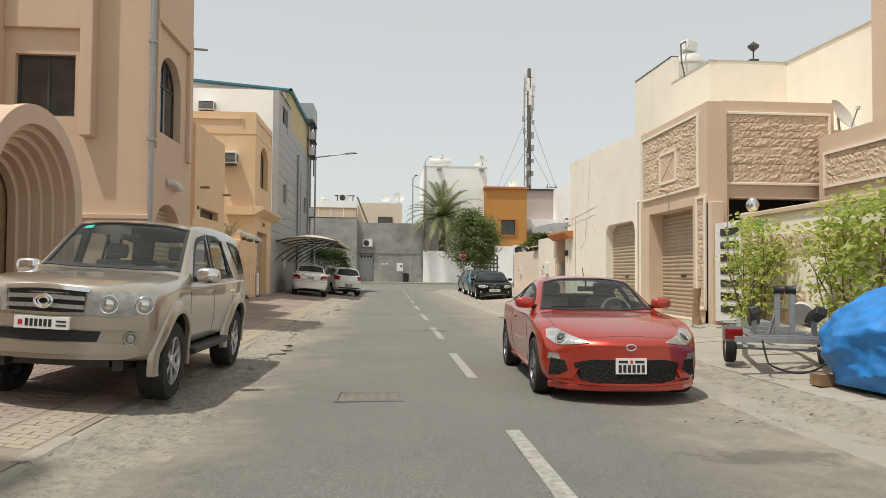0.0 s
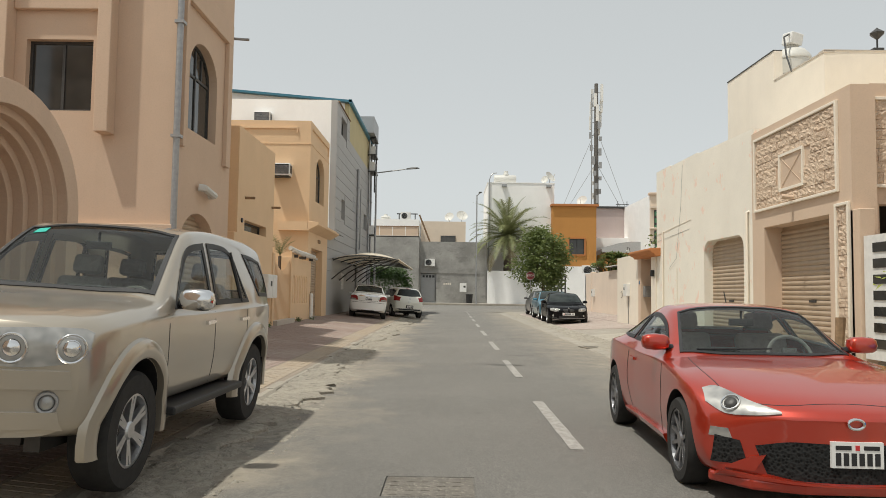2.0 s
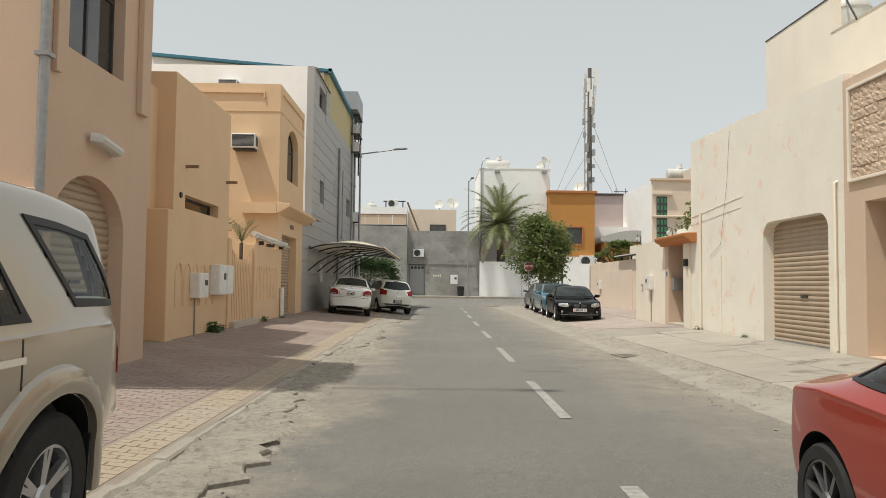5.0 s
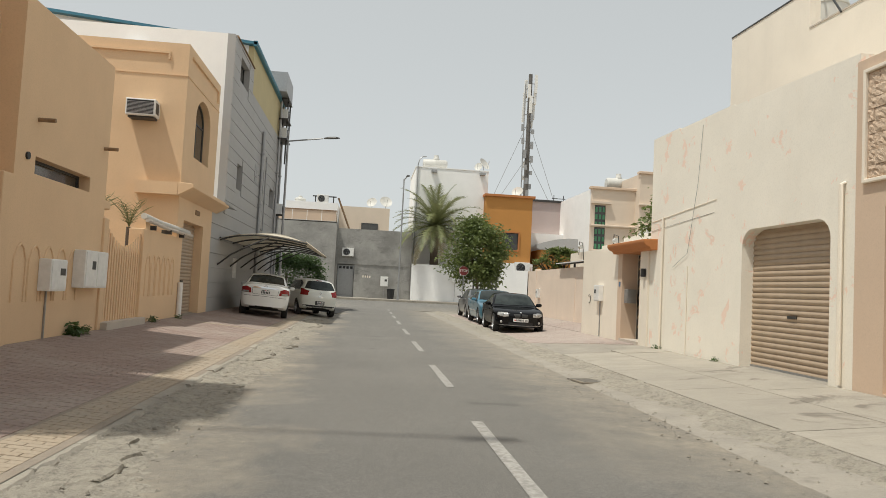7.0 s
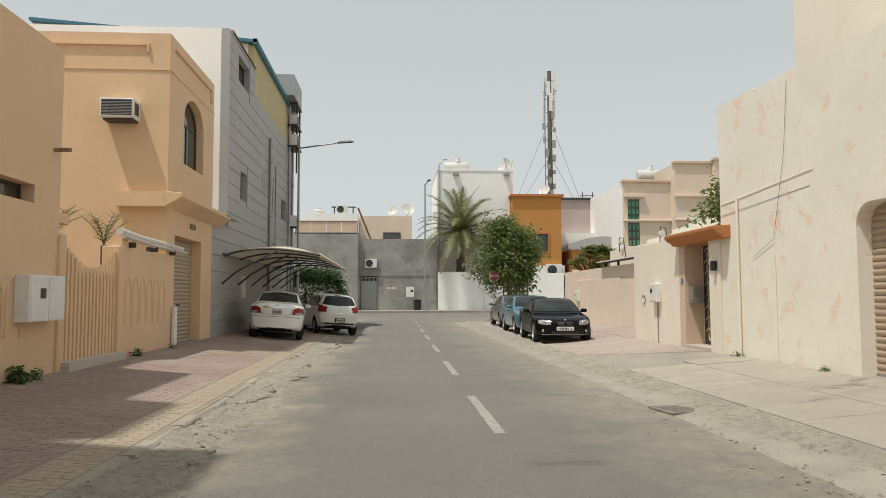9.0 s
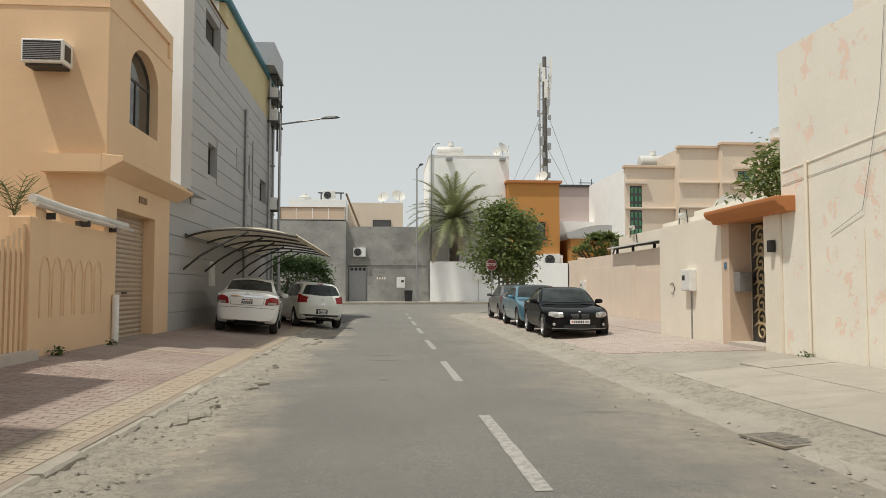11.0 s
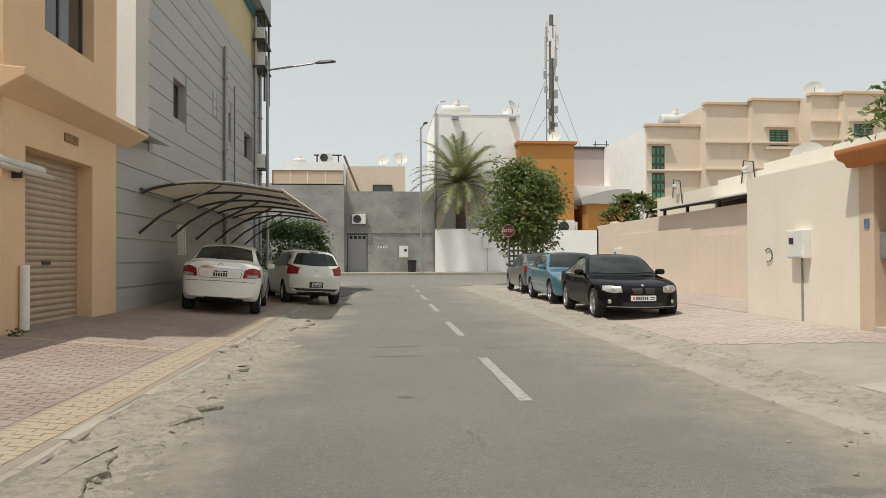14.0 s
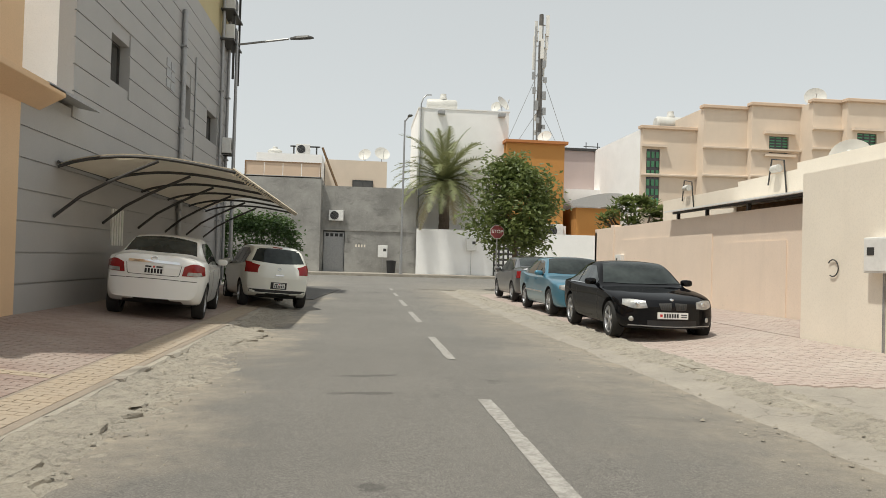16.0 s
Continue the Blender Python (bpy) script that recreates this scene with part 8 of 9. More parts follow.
def tree(name, label, at, h, crown, n, size, seed, mat, lean=(0, 0)):
    """A tapered trunk, forked limbs and a ragged crown of leaves. crown: (centre height, rx, ry, rz)."""
    rnd = random.Random(seed)
    t = thing(name, label, "tree", at)
    base = Vector(at)
    g = Geo()
    top = base + Vector((lean[0], lean[1], h * 0.42))
    g.tube([base, base + (top - base) * 0.5 + Vector((0.05, 0, 0)), top], [0.13, 0.10, 0.08], 9)
    tips = []
    cz, rx, ry, rz = crown
    for i in range(13):
        a = 2 * math.pi * i / 13 + rnd.uniform(-0.3, 0.3)
        e = rnd.uniform(-0.5, 1.0)
        tip = base + Vector((lean[0] + rx * 0.75 * math.cos(a) * math.cos(e * 0.9), lean[1] + ry * 0.75 * math.sin(a) * math.cos(e * 0.9), cz + rz * 0.8 * math.sin(e * 1.3)))
        mid = top.lerp(tip, 0.5) + Vector((rnd.uniform(-0.15, 0.15), rnd.uniform(-0.15, 0.15), -0.1))
        g.tube([top - Vector((0, 0, rnd.uniform(0, 0.5))), mid, tip], [0.06, 0.035, 0.012], 6)
        tips.append((mid, tip))
    part("trunk", g, M["bark"], t, smooth=True)
    g = Geo()
    clumps = []
    for mid, tip in tips:
        clumps += [tip, mid.lerp(tip, 0.7)]
    while len(clumps) < n:
        a, e = rnd.uniform(0, 2 * math.pi), rnd.uniform(-1.2, 1.45)
        r = rnd.uniform(0.55, 1.0) * (1 - 0.25 * max(0.0, math.sin(e)) * abs(math.cos(e))) * (1 + 0.16 * math.sin(3 * a + seed) + 0.12 * math.sin(5 * e + a))
        clumps.append(base + Vector((lean[0] + rx * r * math.cos(a) * math.cos(e), lean[1] + ry * r * math.sin(a) * math.cos(e), cz + rz * r * math.sin(e))))
    for c in clumps:
        leaves(g, c, rnd.randint(16, 30), size, rnd, 0.15 * rx / 1.3)
    part("crown", g, mat, t)
    return t


tree("street_tree", "round leafy street tree beside the corner", (6.55, 54.0, 0.1), 6.4, (3.75, 2.0, 1.9, 2.3), 400, 0.22, 5, M["leaf"], (0.1, 0))


def palm(at, h, r, n, seed):
    """A date palm: scaly trunk, arching fronds with leaflets, a skirt of drooping old ones."""
    rnd = random.Random(seed)
    t = thing("date_palm", "date palm with arching grey-green fronds", "palm", at)
    base = Vector(at)
    g = Geo()
    pts, rs = [], []
    for i in range(26):
        pts.append(base + Vector((0.02 * math.sin(i), 0, h * i / 25)))
        rs.append(0.40 - 0.05 * i / 25 + (0.035 if i % 2 else 0))
    g.tube(pts, rs, 12)
    part("trunk", g, M["palm_bark"], t)
    crown = base + Vector((0, 0, h))
    for i in range(n):
        a = 2.4 * i + rnd.uniform(-0.2, 0.2)
        up = 1.40 - 2.1 * (i / n) ** 0.9 + rnd.uniform(-0.12, 0.12)
        L = r * rnd.uniform(0.85, 1.12)
        g = Geo()
        spine = []
        p = crown.copy()
        e = up
        for k in range(13):
            spine.append(p.copy())
            p = p + Vector((math.cos(a) * math.cos(e), math.sin(a) * math.cos(e), math.sin(e))) * L / 12
            e -= (0.03 + 0.17 * math.cos(e) * k / 12) * (1.1 if up < 0.6 else 1)
        g.tube(spine, [0.04 - 0.0028 * k for k in range(13)], 4, False)
        side = Vector((-math.sin(a), math.cos(a), 0))
        for k in range(1, 49):
            q = k / 49 * 12
            j = int(q)
            c = spine[j].lerp(spine[min(j + 1, 12)], q - j)
            d = (spine[min(j + 1, 12)] - spine[j]).normalized()
            ll = L * 0.19 * math.sin(math.pi * min(1, 0.18 + 0.80 * k / 49)) ** 0.7
            for s in (-1, 1):
                w = (side * s * 0.75 + d * 0.75 + Vector((0, 0, 0.28 - 0.5 * rnd.random()))).normalized()
                tip = c + w * ll
                n_ = d * 0.05
                g.add((c - n_, c + n_, tip), ((0, 1, 2),))
        part("frond", g, M["frond_dry"] if i > n * 0.86 else M["frond"], t)


palm((5.8, 74.5, 0.3), 6.9, 4.6, 60, 3)

# hedge at the corner of the grey house
rnd = random.Random(8)
hd = thing("hedge", "dense clipped green hedge beyond the parked cars", "hedge", (-4.4, 54.5, 0))
for xa, xb, zt in ((-5, -5, 2.0), (-3.6, -3.7, 1.8)):
    part("stem", Geo().tube([(xa, 54.6, 0), (xb, 54.6, zt)], 0.075, 6), M["bark"], hd)
g = Geo()
for _ in range(520):
    a, e = rnd.uniform(0, 2 * math.pi), rnd.uniform(-1.4, 1.5)
    r = rnd.uniform(0.75, 1.02)
    c = Vector((-4.6 + 1.95 * r * math.cos(a) * math.cos(e) ** 0.6, 54.6 + 1.1 * r * math.sin(a) * math.cos(e), 1.65 + 1.5 * r * math.sin(e)))
    leaves(g, c, 20, 0.16, rnd, 0.16)
part("foliage", g, M["hedge"], hd)

# frangipani over the pink wall
fr = thing("frangipani", "dark-leaved frangipani bush behind the pink wall", "bush", (11.2, 51.6, 0))
g = Geo()
for i in range(9):
    a = i * 0.7
    g.tube([(11.2, 51.6, 0), (11.2 + 0.6 * math.cos(a), 51.6 + 0.4 * math.sin(a), 2.4), (11.2 + 1.4 * math.cos(a), 51.6 + 0.9 * math.sin(a), 3.4)], [0.08, 0.06, 0.04], 6)
part("branches", g, M["bark"], fr)
g = Geo()
for _ in range(230):
    a, e = rnd.uniform(0, 2 * math.pi), rnd.uniform(-1.3, 1.5)
    k = rnd.uniform(0.6, 1.0) * (1 + 0.12 * math.sin(4 * a))
    c = Vector((11.1 + 1.55 * k * math.cos(a) * math.cos(e) ** 0.7, 51.6 + 1.1 * k * math.sin(a) * math.cos(e), 3.25 + 1.0 * k * math.sin(e)))
    for k in range(14):
        b = k * 0.9
        d = Vector((math.cos(b), math.sin(b), rnd.uniform(-0.1, 0.7))).normalized()
        s = d.cross(Vector((0, 0, 1))).normalized() * 0.055
        L = rnd.uniform(0.28, 0.42)
        g.add((c, c + d * L * 0.6 + s, c + d * L, c + d * L * 0.6 - s), ((0, 1, 2), (0, 2, 3)))
part("foliage", g, M["leaf"], fr)

# sparse green tree behind the iron gate
tree("garden_tree", "sparse light green garden tree above the gate", (9.5, 31.3, 0.2), 5.2, (3.75, 1.6, 1.3, 0.75), 75, 0.17, 21, M["leaf"])

# court plants and weeds of the orange house
for (x, y, z, n, L) in ((-6.1, 26.0, 2.5, 13, 0.75), (-5.95, 28.2, 2.6, 9, 0.7)):
    t = thing("court_palm", "small dry-tipped palm rising over the court wall", "palm", (x, y, 0.3), group="court palms")
    part("stem", Geo().tube([(x, y, 0.3), (x, y, z)], 0.06, 7), M["palm_bark"], t)
    for i in range(n):
        a = 2.4 * i
        e = rnd.uniform(0.95, 1.45)
        g = Geo()
        p = Vector((x, y, z))
        sp_ = []
        for k in range(8):
            sp_.append(p.copy())
            p = p + Vector((math.cos(a) * math.cos(e), math.sin(a) * math.cos(e), math.sin(e))) * L / 7
            e -= 0.09
        g.tube(sp_, 0.008, 4, False)
        sd = Vector((-math.sin(a), math.cos(a), 0))
        for k in range(2, 15):
            c = sp_[k // 2]
            for s in (-1, 1):
                g.add((c - Vector((0, 0, 0.008)), c + Vector((0, 0, 0.008)), c + sd * s * 0.2 + (sp_[7] - sp_[0]).normalized() * 0.13), ((0, 1, 2),))
        part("frond", g, M["frond"], t)
for x, y, s in ((-5.33, 23.75, 0.22), (-5.30, 24.15, 0.12), (-5.3, 28.4, 0.12), (-5.25, 30.6, 0.08), (7.15, 24.6, 0.06), (7.15, 27.6, 0.07)):
    z = left_z(x) if x < 0 else right_z(x)
    t = thing("weed", "small green weed at the foot of the wall", "plant", (x, y, z), group="weeds")
    g = Geo()
    for i in range(int(10 + 60 * s)):
        leaves(g, Vector((x + rnd.uniform(-0.4, 0.4) * s, y + rnd.uniform(-0.6, 0.6) * s, z + s * rnd.uniform(0.1, 1.0))), 5, 0.10 * s / 0.25 + 0.02, rnd, 0.04)
    part("leaves", g, M["hedge"], t)

# creepers on the yard wall
for y0, y1, zt, n, sd in ((12.5, 14.2, 2.25, 130, 31), (9.0, 11.7, 2.3, 220, 33)):
    rnd = random.Random(sd)
    t = thing("creeper", "straggling light green creeper growing over the yard wall", "creeper", (XS - 0.3, (y0 + y1) / 2, 0.25), group="creepers")
    ym = (y0 + y1) / 2
    g = Geo()
    for i in range(11):
        a = ym + rnd.uniform(-0.3, 0.3)
        b = rnd.uniform(y0, y1)
        zz_ = rnd.uniform(0.6, 1.0) * zt if i < 10 else 1.18 * zt
        g.tube([(XS - 0.35, a, 0.2), (XS - 0.35 - rnd.uniform(0, 0.3), (a + b) / 2, zz_ * 0.55), (XS - 0.2 - rnd.uniform(0, 0.4), b, zz_)], [0.022, 0.014, 0.006], 5)
    part("vines", g, M["bark"], t)
    g = Geo()
    for i in range(n):
        u = rnd.random()
        z = 0.35 + (zt - 0.35) * u ** 0.8 * (1.0 + 0.15 * rnd.random())
        half = (y1 - y0) / 2 * (0.45 + 0.55 * math.sin(math.pi * min(1, 0.12 + 0.8 * u)))
        c = Vector((XS - 0.18 - abs(rnd.gauss(0, 0.28)), ym + rnd.uniform(-1, 1) * half, z))
        leaves(g, c, rnd.randint(7, 14), 0.11, rnd, 0.11, 0.3, 1.5)
    part("leaves", g, M["leaf_light"], t)

# ---- boat trailer and covered boat ----
tr = thing("boat_trailer", "galvanised boat trailer with black rollers", "trailer", (5.6, 9.6, 0.1))
zg = right_z(5.5)
for s, (wx, wy) in ((0, (4.82, 10.35)), (1, (6.02, 10.2))):
    mm = Matrix.Translation((wx, wy, zg + 0.23)) @ Euler((0, radians(90), 0)).to_matrix().to_4x4()
    w = part("wheel", Geo().lathe([(0.12, -0.065), (0.21, -0.07), (0.23, -0.045), (0.23, 0.045), (0.21, 0.07), (0.12, 0.065)], mm, 26, True), M["rubber"], tr, smooth=True)
    part("rim", Geo().lathe([(0.001, -0.05), (0.05, -0.06), (0.08, -0.04), (0.12, -0.05), (0.125, 0.05), (0.001, 0.03)], mm, 20), M["metal_white"], w)
    part("mudguard", Geo().box(wx - 0.09, wx + 0.09, wy - 0.24, wy + 0.24, zg + 0.555, zg + 0.575), M["metal_grey"], tr, bevel=0.02)
    part("tail_lamp", Geo().box(wx - 0.10, wx + 0.12, wy - 0.44, wy - 0.37, zg + 0.36, zg + 0.5), M["red_lens"], tr, bevel=0.01)
    part("lamp_bracket", Geo().box(wx - 0.13, wx + 0.13, wy - 0.37, wy - 0.34, zg + 0.33, zg + 0.53), M["metal_grey"], tr)
part("axle", Geo().tube([(4.85, 10.3, zg + 0.23), (6.02, 10.2, zg + 0.23)], 0.035, 8), M["metal_grey"], tr)
for x0, x1 in ((5.05, 5.3), (5.82, 5.5)):
    part("side_rail", Geo().tube([(x0, 9.4, zg + 0.42), (x0, 11.2, zg + 0.42), (x1, 13.2, zg + 0.45)], 0.045, 6), M["metal_grey"], tr)
for y in (9.5, 10.3, 11.2, 12.2):
    part("cross_member", Geo().box(5.02, 5.84, y - 0.04, y + 0.04, zg + 0.37, zg + 0.46), M["metal_grey"], tr)
part("rear_beam", Geo().box(4.78, 6.02, 9.36, 9.44, zg + 0.37, zg + 0.44), M["metal_grey"], tr)
for s in (-1, 1):
    x = 5.42 + s * 0.09
    part("keel_post", Geo().box(x - 0.03, x + 0.03, 9.66, 9.72, zg + 0.46, zg + 0.99), M["metal_grey"], tr)
    x = 5.42 + s * 0.36
    part("bunk", Geo().box(-0.07, 0.07, -0.3, 0.32, -0.06, 0.06, Matrix.Translation((x, 9.75, zg + 0.69)) @ Euler((radians(-18), radians(s * 18), 0)).to_matrix().to_4x4()), M["black"], tr, "black carpeted bunk", bevel=0.02)
    part("bunk_post", Geo().box(x - 0.03, x + 0.03, 9.72, 9.78, zg + 0.45, zg + 0.67), M["metal_grey"], tr)
for s in (-1, 1):
    mm = Matrix.Translation((5.42 + s * 0.07, 9.69, zg + 1.04)) @ Euler((0, radians(90), 0)).to_matrix().to_4x4()
    part("roller", Geo().lathe([(0.001, -0.06), (0.06, -0.06), (0.045, 0), (0.06, 0.06), (0.001, 0.06)], mm, 14), M["black"], tr, smooth=True)
part("diagonal", Geo().tube([(5.22, 9.7, zg + 0.46), (5.36, 9.7, zg + 0.88)], 0.025, 6), M["metal_grey"], tr)
cable = [(5.1, 9.36, zg + 0.4), (5.15, 9.2, zg + 0.12), (5.45, 9.0, zg + 0.05), (5.75, 9.1, zg + 0.15), (5.9, 9.36, zg + 0.42)]
part("cable", Geo().tube(smooth_line(cable, 18), 0.013, 6), M["black"], tr, smooth=True)
part("disc", Geo().tube([(5.65, 9.85, zg + 0.72), (5.67, 9.9, zg + 0.74)], 0.15, 16), M["tank"], tr)

# the trailer stands askew to the road
pv = Matrix.Translation((4.82, 10.35, 0))
tr.matrix_basis = pv @ Matrix.Rotation(radians(-20), 4, "Z") @ pv.inverted() @ tr.matrix_basis

boat = thing("covered_boat", "small boat under a crumpled blue tarpaulin", "boat", (5.74, 7.95, 0.1))
rnd = random.Random(12)
g = Geo()
n, q = 110, 44
cx, cyb = 5.88, 7.85
for j in range(q + 1):
    v = j / q
    zz_ = zg + 0.02 + 1.16 * v
    k = (1 - (max(0, v - 0.5) / 0.5) ** 2 * 0.58) * (0.86 + 0.14 * math.sin(min(1, v / 0.45) * math.pi / 2))
    for i in range(n):
        a = 2 * math.pi * i / n
        w = Vector((math.cos(a), math.sin(a), 0))
        wide = 1 - abs(noise.noise(w * 2.2 + Vector((v * 1.3, 3 + v, v * 2.2))))
        fine = 1 - abs(noise.noise(w * 5.5 + Vector((v * 2.0, 9, v * 5.0 + 2 * w.x))))
        tiny = noise.noise(w * 13 + Vector((1, 2, v * 15)))
        fold = 0.11 * (wide ** 2 - 0.5) + 0.045 * (fine ** 2 - 0.5) + 0.006 * tiny
        e = lambda t: math.copysign(abs(t) ** 0.8, t)
        g.v.append((cx + (1.0 * k + fold) * e(w.x), cyb + (0.98 * k + fold) * e(w.y), zz_ + 0.12 * v * w.x + 0.03 * (fine - 0.6)))
g.f = [(j * n + i, j * n + (i + 1) % n, (j + 1) * n + (i + 1) % n, (j + 1) * n + i) for j in range(q) for i in range(n)]
g.v.append((cx + 0.1, cyb, zg + 1.30))
g.f += [(q * n + i, q * n + (i + 1) % n, len(g.v) - 1) for i in range(n)]
part("tarpaulin", g, M["blue_tarp"], boat, smooth=True)
part("outboard_cover", Geo().lathe([(0.001, 0.34), (0.12, 0.32), (0.22, 0.22), (0.26, 0.05), (0.24, -0.15), (0.001, -0.2)], Matrix.Translation((6.05, 7.75, zg + 1.22)) @ Euler((0.3, 0.3, 0)).to_matrix().to_4x4(), 18), M["black"], boat, smooth=True)
part("block", Geo().box(4.86, 5.05, 8.3, 8.5, zg - 0.02, zg + 0.11), M["rust"], boat)

# stump and rubble beside the stone garage
st_ = thing("wood_post", "weathered broken wooden post against the wall", "post", (6.95, 16.0, 0.25))
part("post", Geo().tube([(6.9, 16.05, 0.2), (6.88, 16.08, 0.55), (6.92, 16.1, 1.05)], [0.12, 0.08, 0.09], 8), M["rust"], st_)
for i in range(9):
    x, y = 6.75 + rnd.uniform(-0.3, 0.25), 15.6 + rnd.uniform(-0.6, 0.6)
    s = rnd.uniform(0.04, 0.10)
    t = thing("rubble", "lump of broken stone on the apron", "stone", (x, y, right_z(x)), group="rubble")
    part("stone", Geo().lathe([(0.001, -0.2 * s), (s * rnd.uniform(0.8, 1.1), 0), (s * 0.9, s * 0.5), (s * 0.4, s * 0.9), (0.001, s * 0.85)], Matrix.Translation((x, y, right_z(x) - 0.01)) @ Euler((0, 0, rnd.uniform(0, 3))).to_matrix().to_4x4(), 6), M["kerb"], t)

# ---- on the road ----
def cover(x, y, w, l, z, label, rz=0):
    """A rectangular cast cover in a frame."""
    t = thing("manhole_cover", label, "manhole cover", (x, y, z), rz)
    part("frame", holed([(-w / 2, -l / 2), (w / 2, -l / 2), (w / 2, l / 2), (-w / 2, l / 2)], [[(-w / 2 + 0.04, -l / 2 + 0.04), (w / 2 - 0.04, -l / 2 + 0.04), (w / 2 - 0.04, l / 2 - 0.04), (-w / 2 + 0.04, l / 2 - 0.04)]], "z", -0.02, 0.004), M["asphalt"], t, local=True)
    lid = part("lid", Geo().box(-w / 2 + 0.05, w / 2 - 0.05, -l / 2 + 0.05, l / 2 - 0.05, -0.02, 0.003), M["castcover"], t, local=True)
    for i in range(5):
        for j in range(4):
            part("stud", Geo().box(-w / 2 + 0.09 + i * (w - 0.18) / 5, -w / 2 + 0.09 + i * (w - 0.18) / 5 + 0.06, -l / 2 + 0.08 + j * (l - 0.16) / 4, -l / 2 + 0.08 + j * (l - 0.16) / 4 + 0.05, 0.003, 0.006), M["castcover"], lid, local=True)


M["castcover"] = sandy("dusty_cast_cover", (0.25, 0.228, 0.195), (0.165, 0.15, 0.13), wet=0.6, crumbs=True)
cover(-0.19, 8.48, 0.74, 0.62, 0.004, "worn cast iron cover set in the asphalt")
cover(3.88, 22.55, 0.72, 0.60, 0.012, "sunken broken cover in the sandy road edge", 12)
patch_ = Mat("tar_patch", 0.85)
patch_.color(patch_.mix(patch_.ramp(patch_.noise(6, 5), 0.35, 0.7), (0.10, 0.095, 0.088), (0.15, 0.14, 0.128)))
M["tar"] = patch_.m


pts = [(-5.6, 46.9), (-1.55, 46.7), (-1.45, 48.6), (-0.9, 54.6), (-1.3, 57.5), (-8.0, 57.5), (-8.0, 53)]
tagged(part("tar_patch", Geo().prism(pts, "z", -0.01, 0.006), M["tar"]), "large dark asphalt repair at the side lane", "road repair", kind="structure")
for y in (9.2, 10.9):
    tagged(part("grating_strip", Geo().box(3.4, 3.9, y, y + 0.03, 0.0, 0.012), M["kerb"]), "joint strip in the concrete apron", "joint", kind="structure")

# unseen arm added above the tan roof to cast the thin shadow across the road
arm = thing("shadow_arm", "unseen lamp-like arm added over the tan roof to cast a thin shadow", "lamp", (-8.0, 15.7, 10.1))
part("post", Geo().tube([(-8.0, 15.8, 10.0), (-8.0, 15.3, 12.0)], 0.04, 6), M["metal_grey"], arm)
part("arm", Geo().tube([(-8.2, 15.2, 12.0), (-3.2, 14.72, 12.05)], 0.03, 6), M["metal_grey"], arm)
# box at the arm's end, added for the shadow's wider tip
part("lamp_head", Geo().box(-3.3, -2.7, 14.6, 14.78, 12.0, 12.1), M["metal_dark"], arm, bevel=0.03)

# broken concrete slabs left along the kerb
rnd = random.Random(52)
for y0, y1, w in ((9.6, 11.4, 0.55), (12.0, 14.6, 0.75), (15.2, 17.0, 0.5), (19.3, 21.0, 0.6), (23.6, 25.6, 0.55), (26.1, 27.9, 0.7), (28.4, 29.9, 0.6), (34.2, 36.6, 0.8)):
    n = 14
    inner = [(-2.40, y0 + (y1 - y0) * i / n) for i in range(n + 1)]
    outer = [(-2.40 + w * (0.55 + 0.45 * math.sin(math.pi * i / n)) * rnd.uniform(0.75, 1.1), y0 + (y1 - y0) * i / n + rnd.uniform(-0.05, 0.05)) for i in range(n, -1, -1)]
    g = Geo()
    rim = inner + outer
    c = (-2.40 + w * 0.4, (y0 + y1) / 2)
    for k, (f, z) in enumerate(((1.0, -0.06), (1.0, 0.006), (0.94, 0.026), (0.5, 0.034))):
        for x, y in rim:
            g.v.append((c[0] + (x - c[0]) * f, c[1] + (y - c[1]) * f, z + rnd.uniform(-0.008, 0.008)))
    q = len(rim)
    g.f = [(k * q + i, k * q + (i + 1) % q, (k + 1) * q + (i + 1) % q, (k + 1) * q + i) for k in range(3) for i in range(q)]
    g.v.append((c[0], c[1], 0.036))
    g.f += [(3 * q + i, 3 * q + (i + 1) % q, len(g.v) - 1) for i in range(q)]
    tagged(part("broken_slab", g, M["rubble"]), "broken slab of grey concrete along the kerb", "slab", "broken slabs", "structure")

# loose stones and grit along both road edges
rnd = random.Random(77)
g = Geo()
def pebble(x, y, z, r):
    n = len(g.v)
    a = rnd.uniform(0, 3)
    for k in range(5):
        t = a + 2 * math.pi * k / 5
        q = r * rnd.uniform(0.7, 1.2)
        g.v.append((x + q * math.cos(t), y + q * math.sin(t), z - 0.004))
    g.v.append((x + r * 0.2, y, z + r * rnd.uniform(0.35, 0.7)))
    g.f.extend((n + k, n + (k + 1) % 5, n + 5) for k in range(5))
for _ in range(5200):
    y = 7 + 42 * rnd.random() ** 1.2
    if rnd.random() < 0.5:
        x = -1.95 + rnd.gauss(0, 0.28)
        if x < -2.5:
            continue
        z = 0.022 if x < -1.75 else -0.012
    else:
        x = 3.75 + rnd.gauss(0, 0.42)
        z = 0.0 if x < 4.0 else 0.05
        if x > 4.4 and y > 27:
            continue
    pebble(x, y, z, 0.006 + 0.02 * rnd.random() ** 3)
tagged(part("grit", g, M["rubble"]), "loose stones and grit along the road edges", "gravel", kind="stuff")

# unseen house block added beside the street's start to shade the near paving
nb = house("unseen tan block added to shade the paving at the street's start", (-9, -5, 0.2))
part("wall", Geo().box(-14, -5.6, -14, 3.6, 0.05, 9.7), M["tan"], nb)
part("parapet", Geo().box(-14, -5.58, -14, 3.62, 9.7, 9.8), M["trim"], nb)


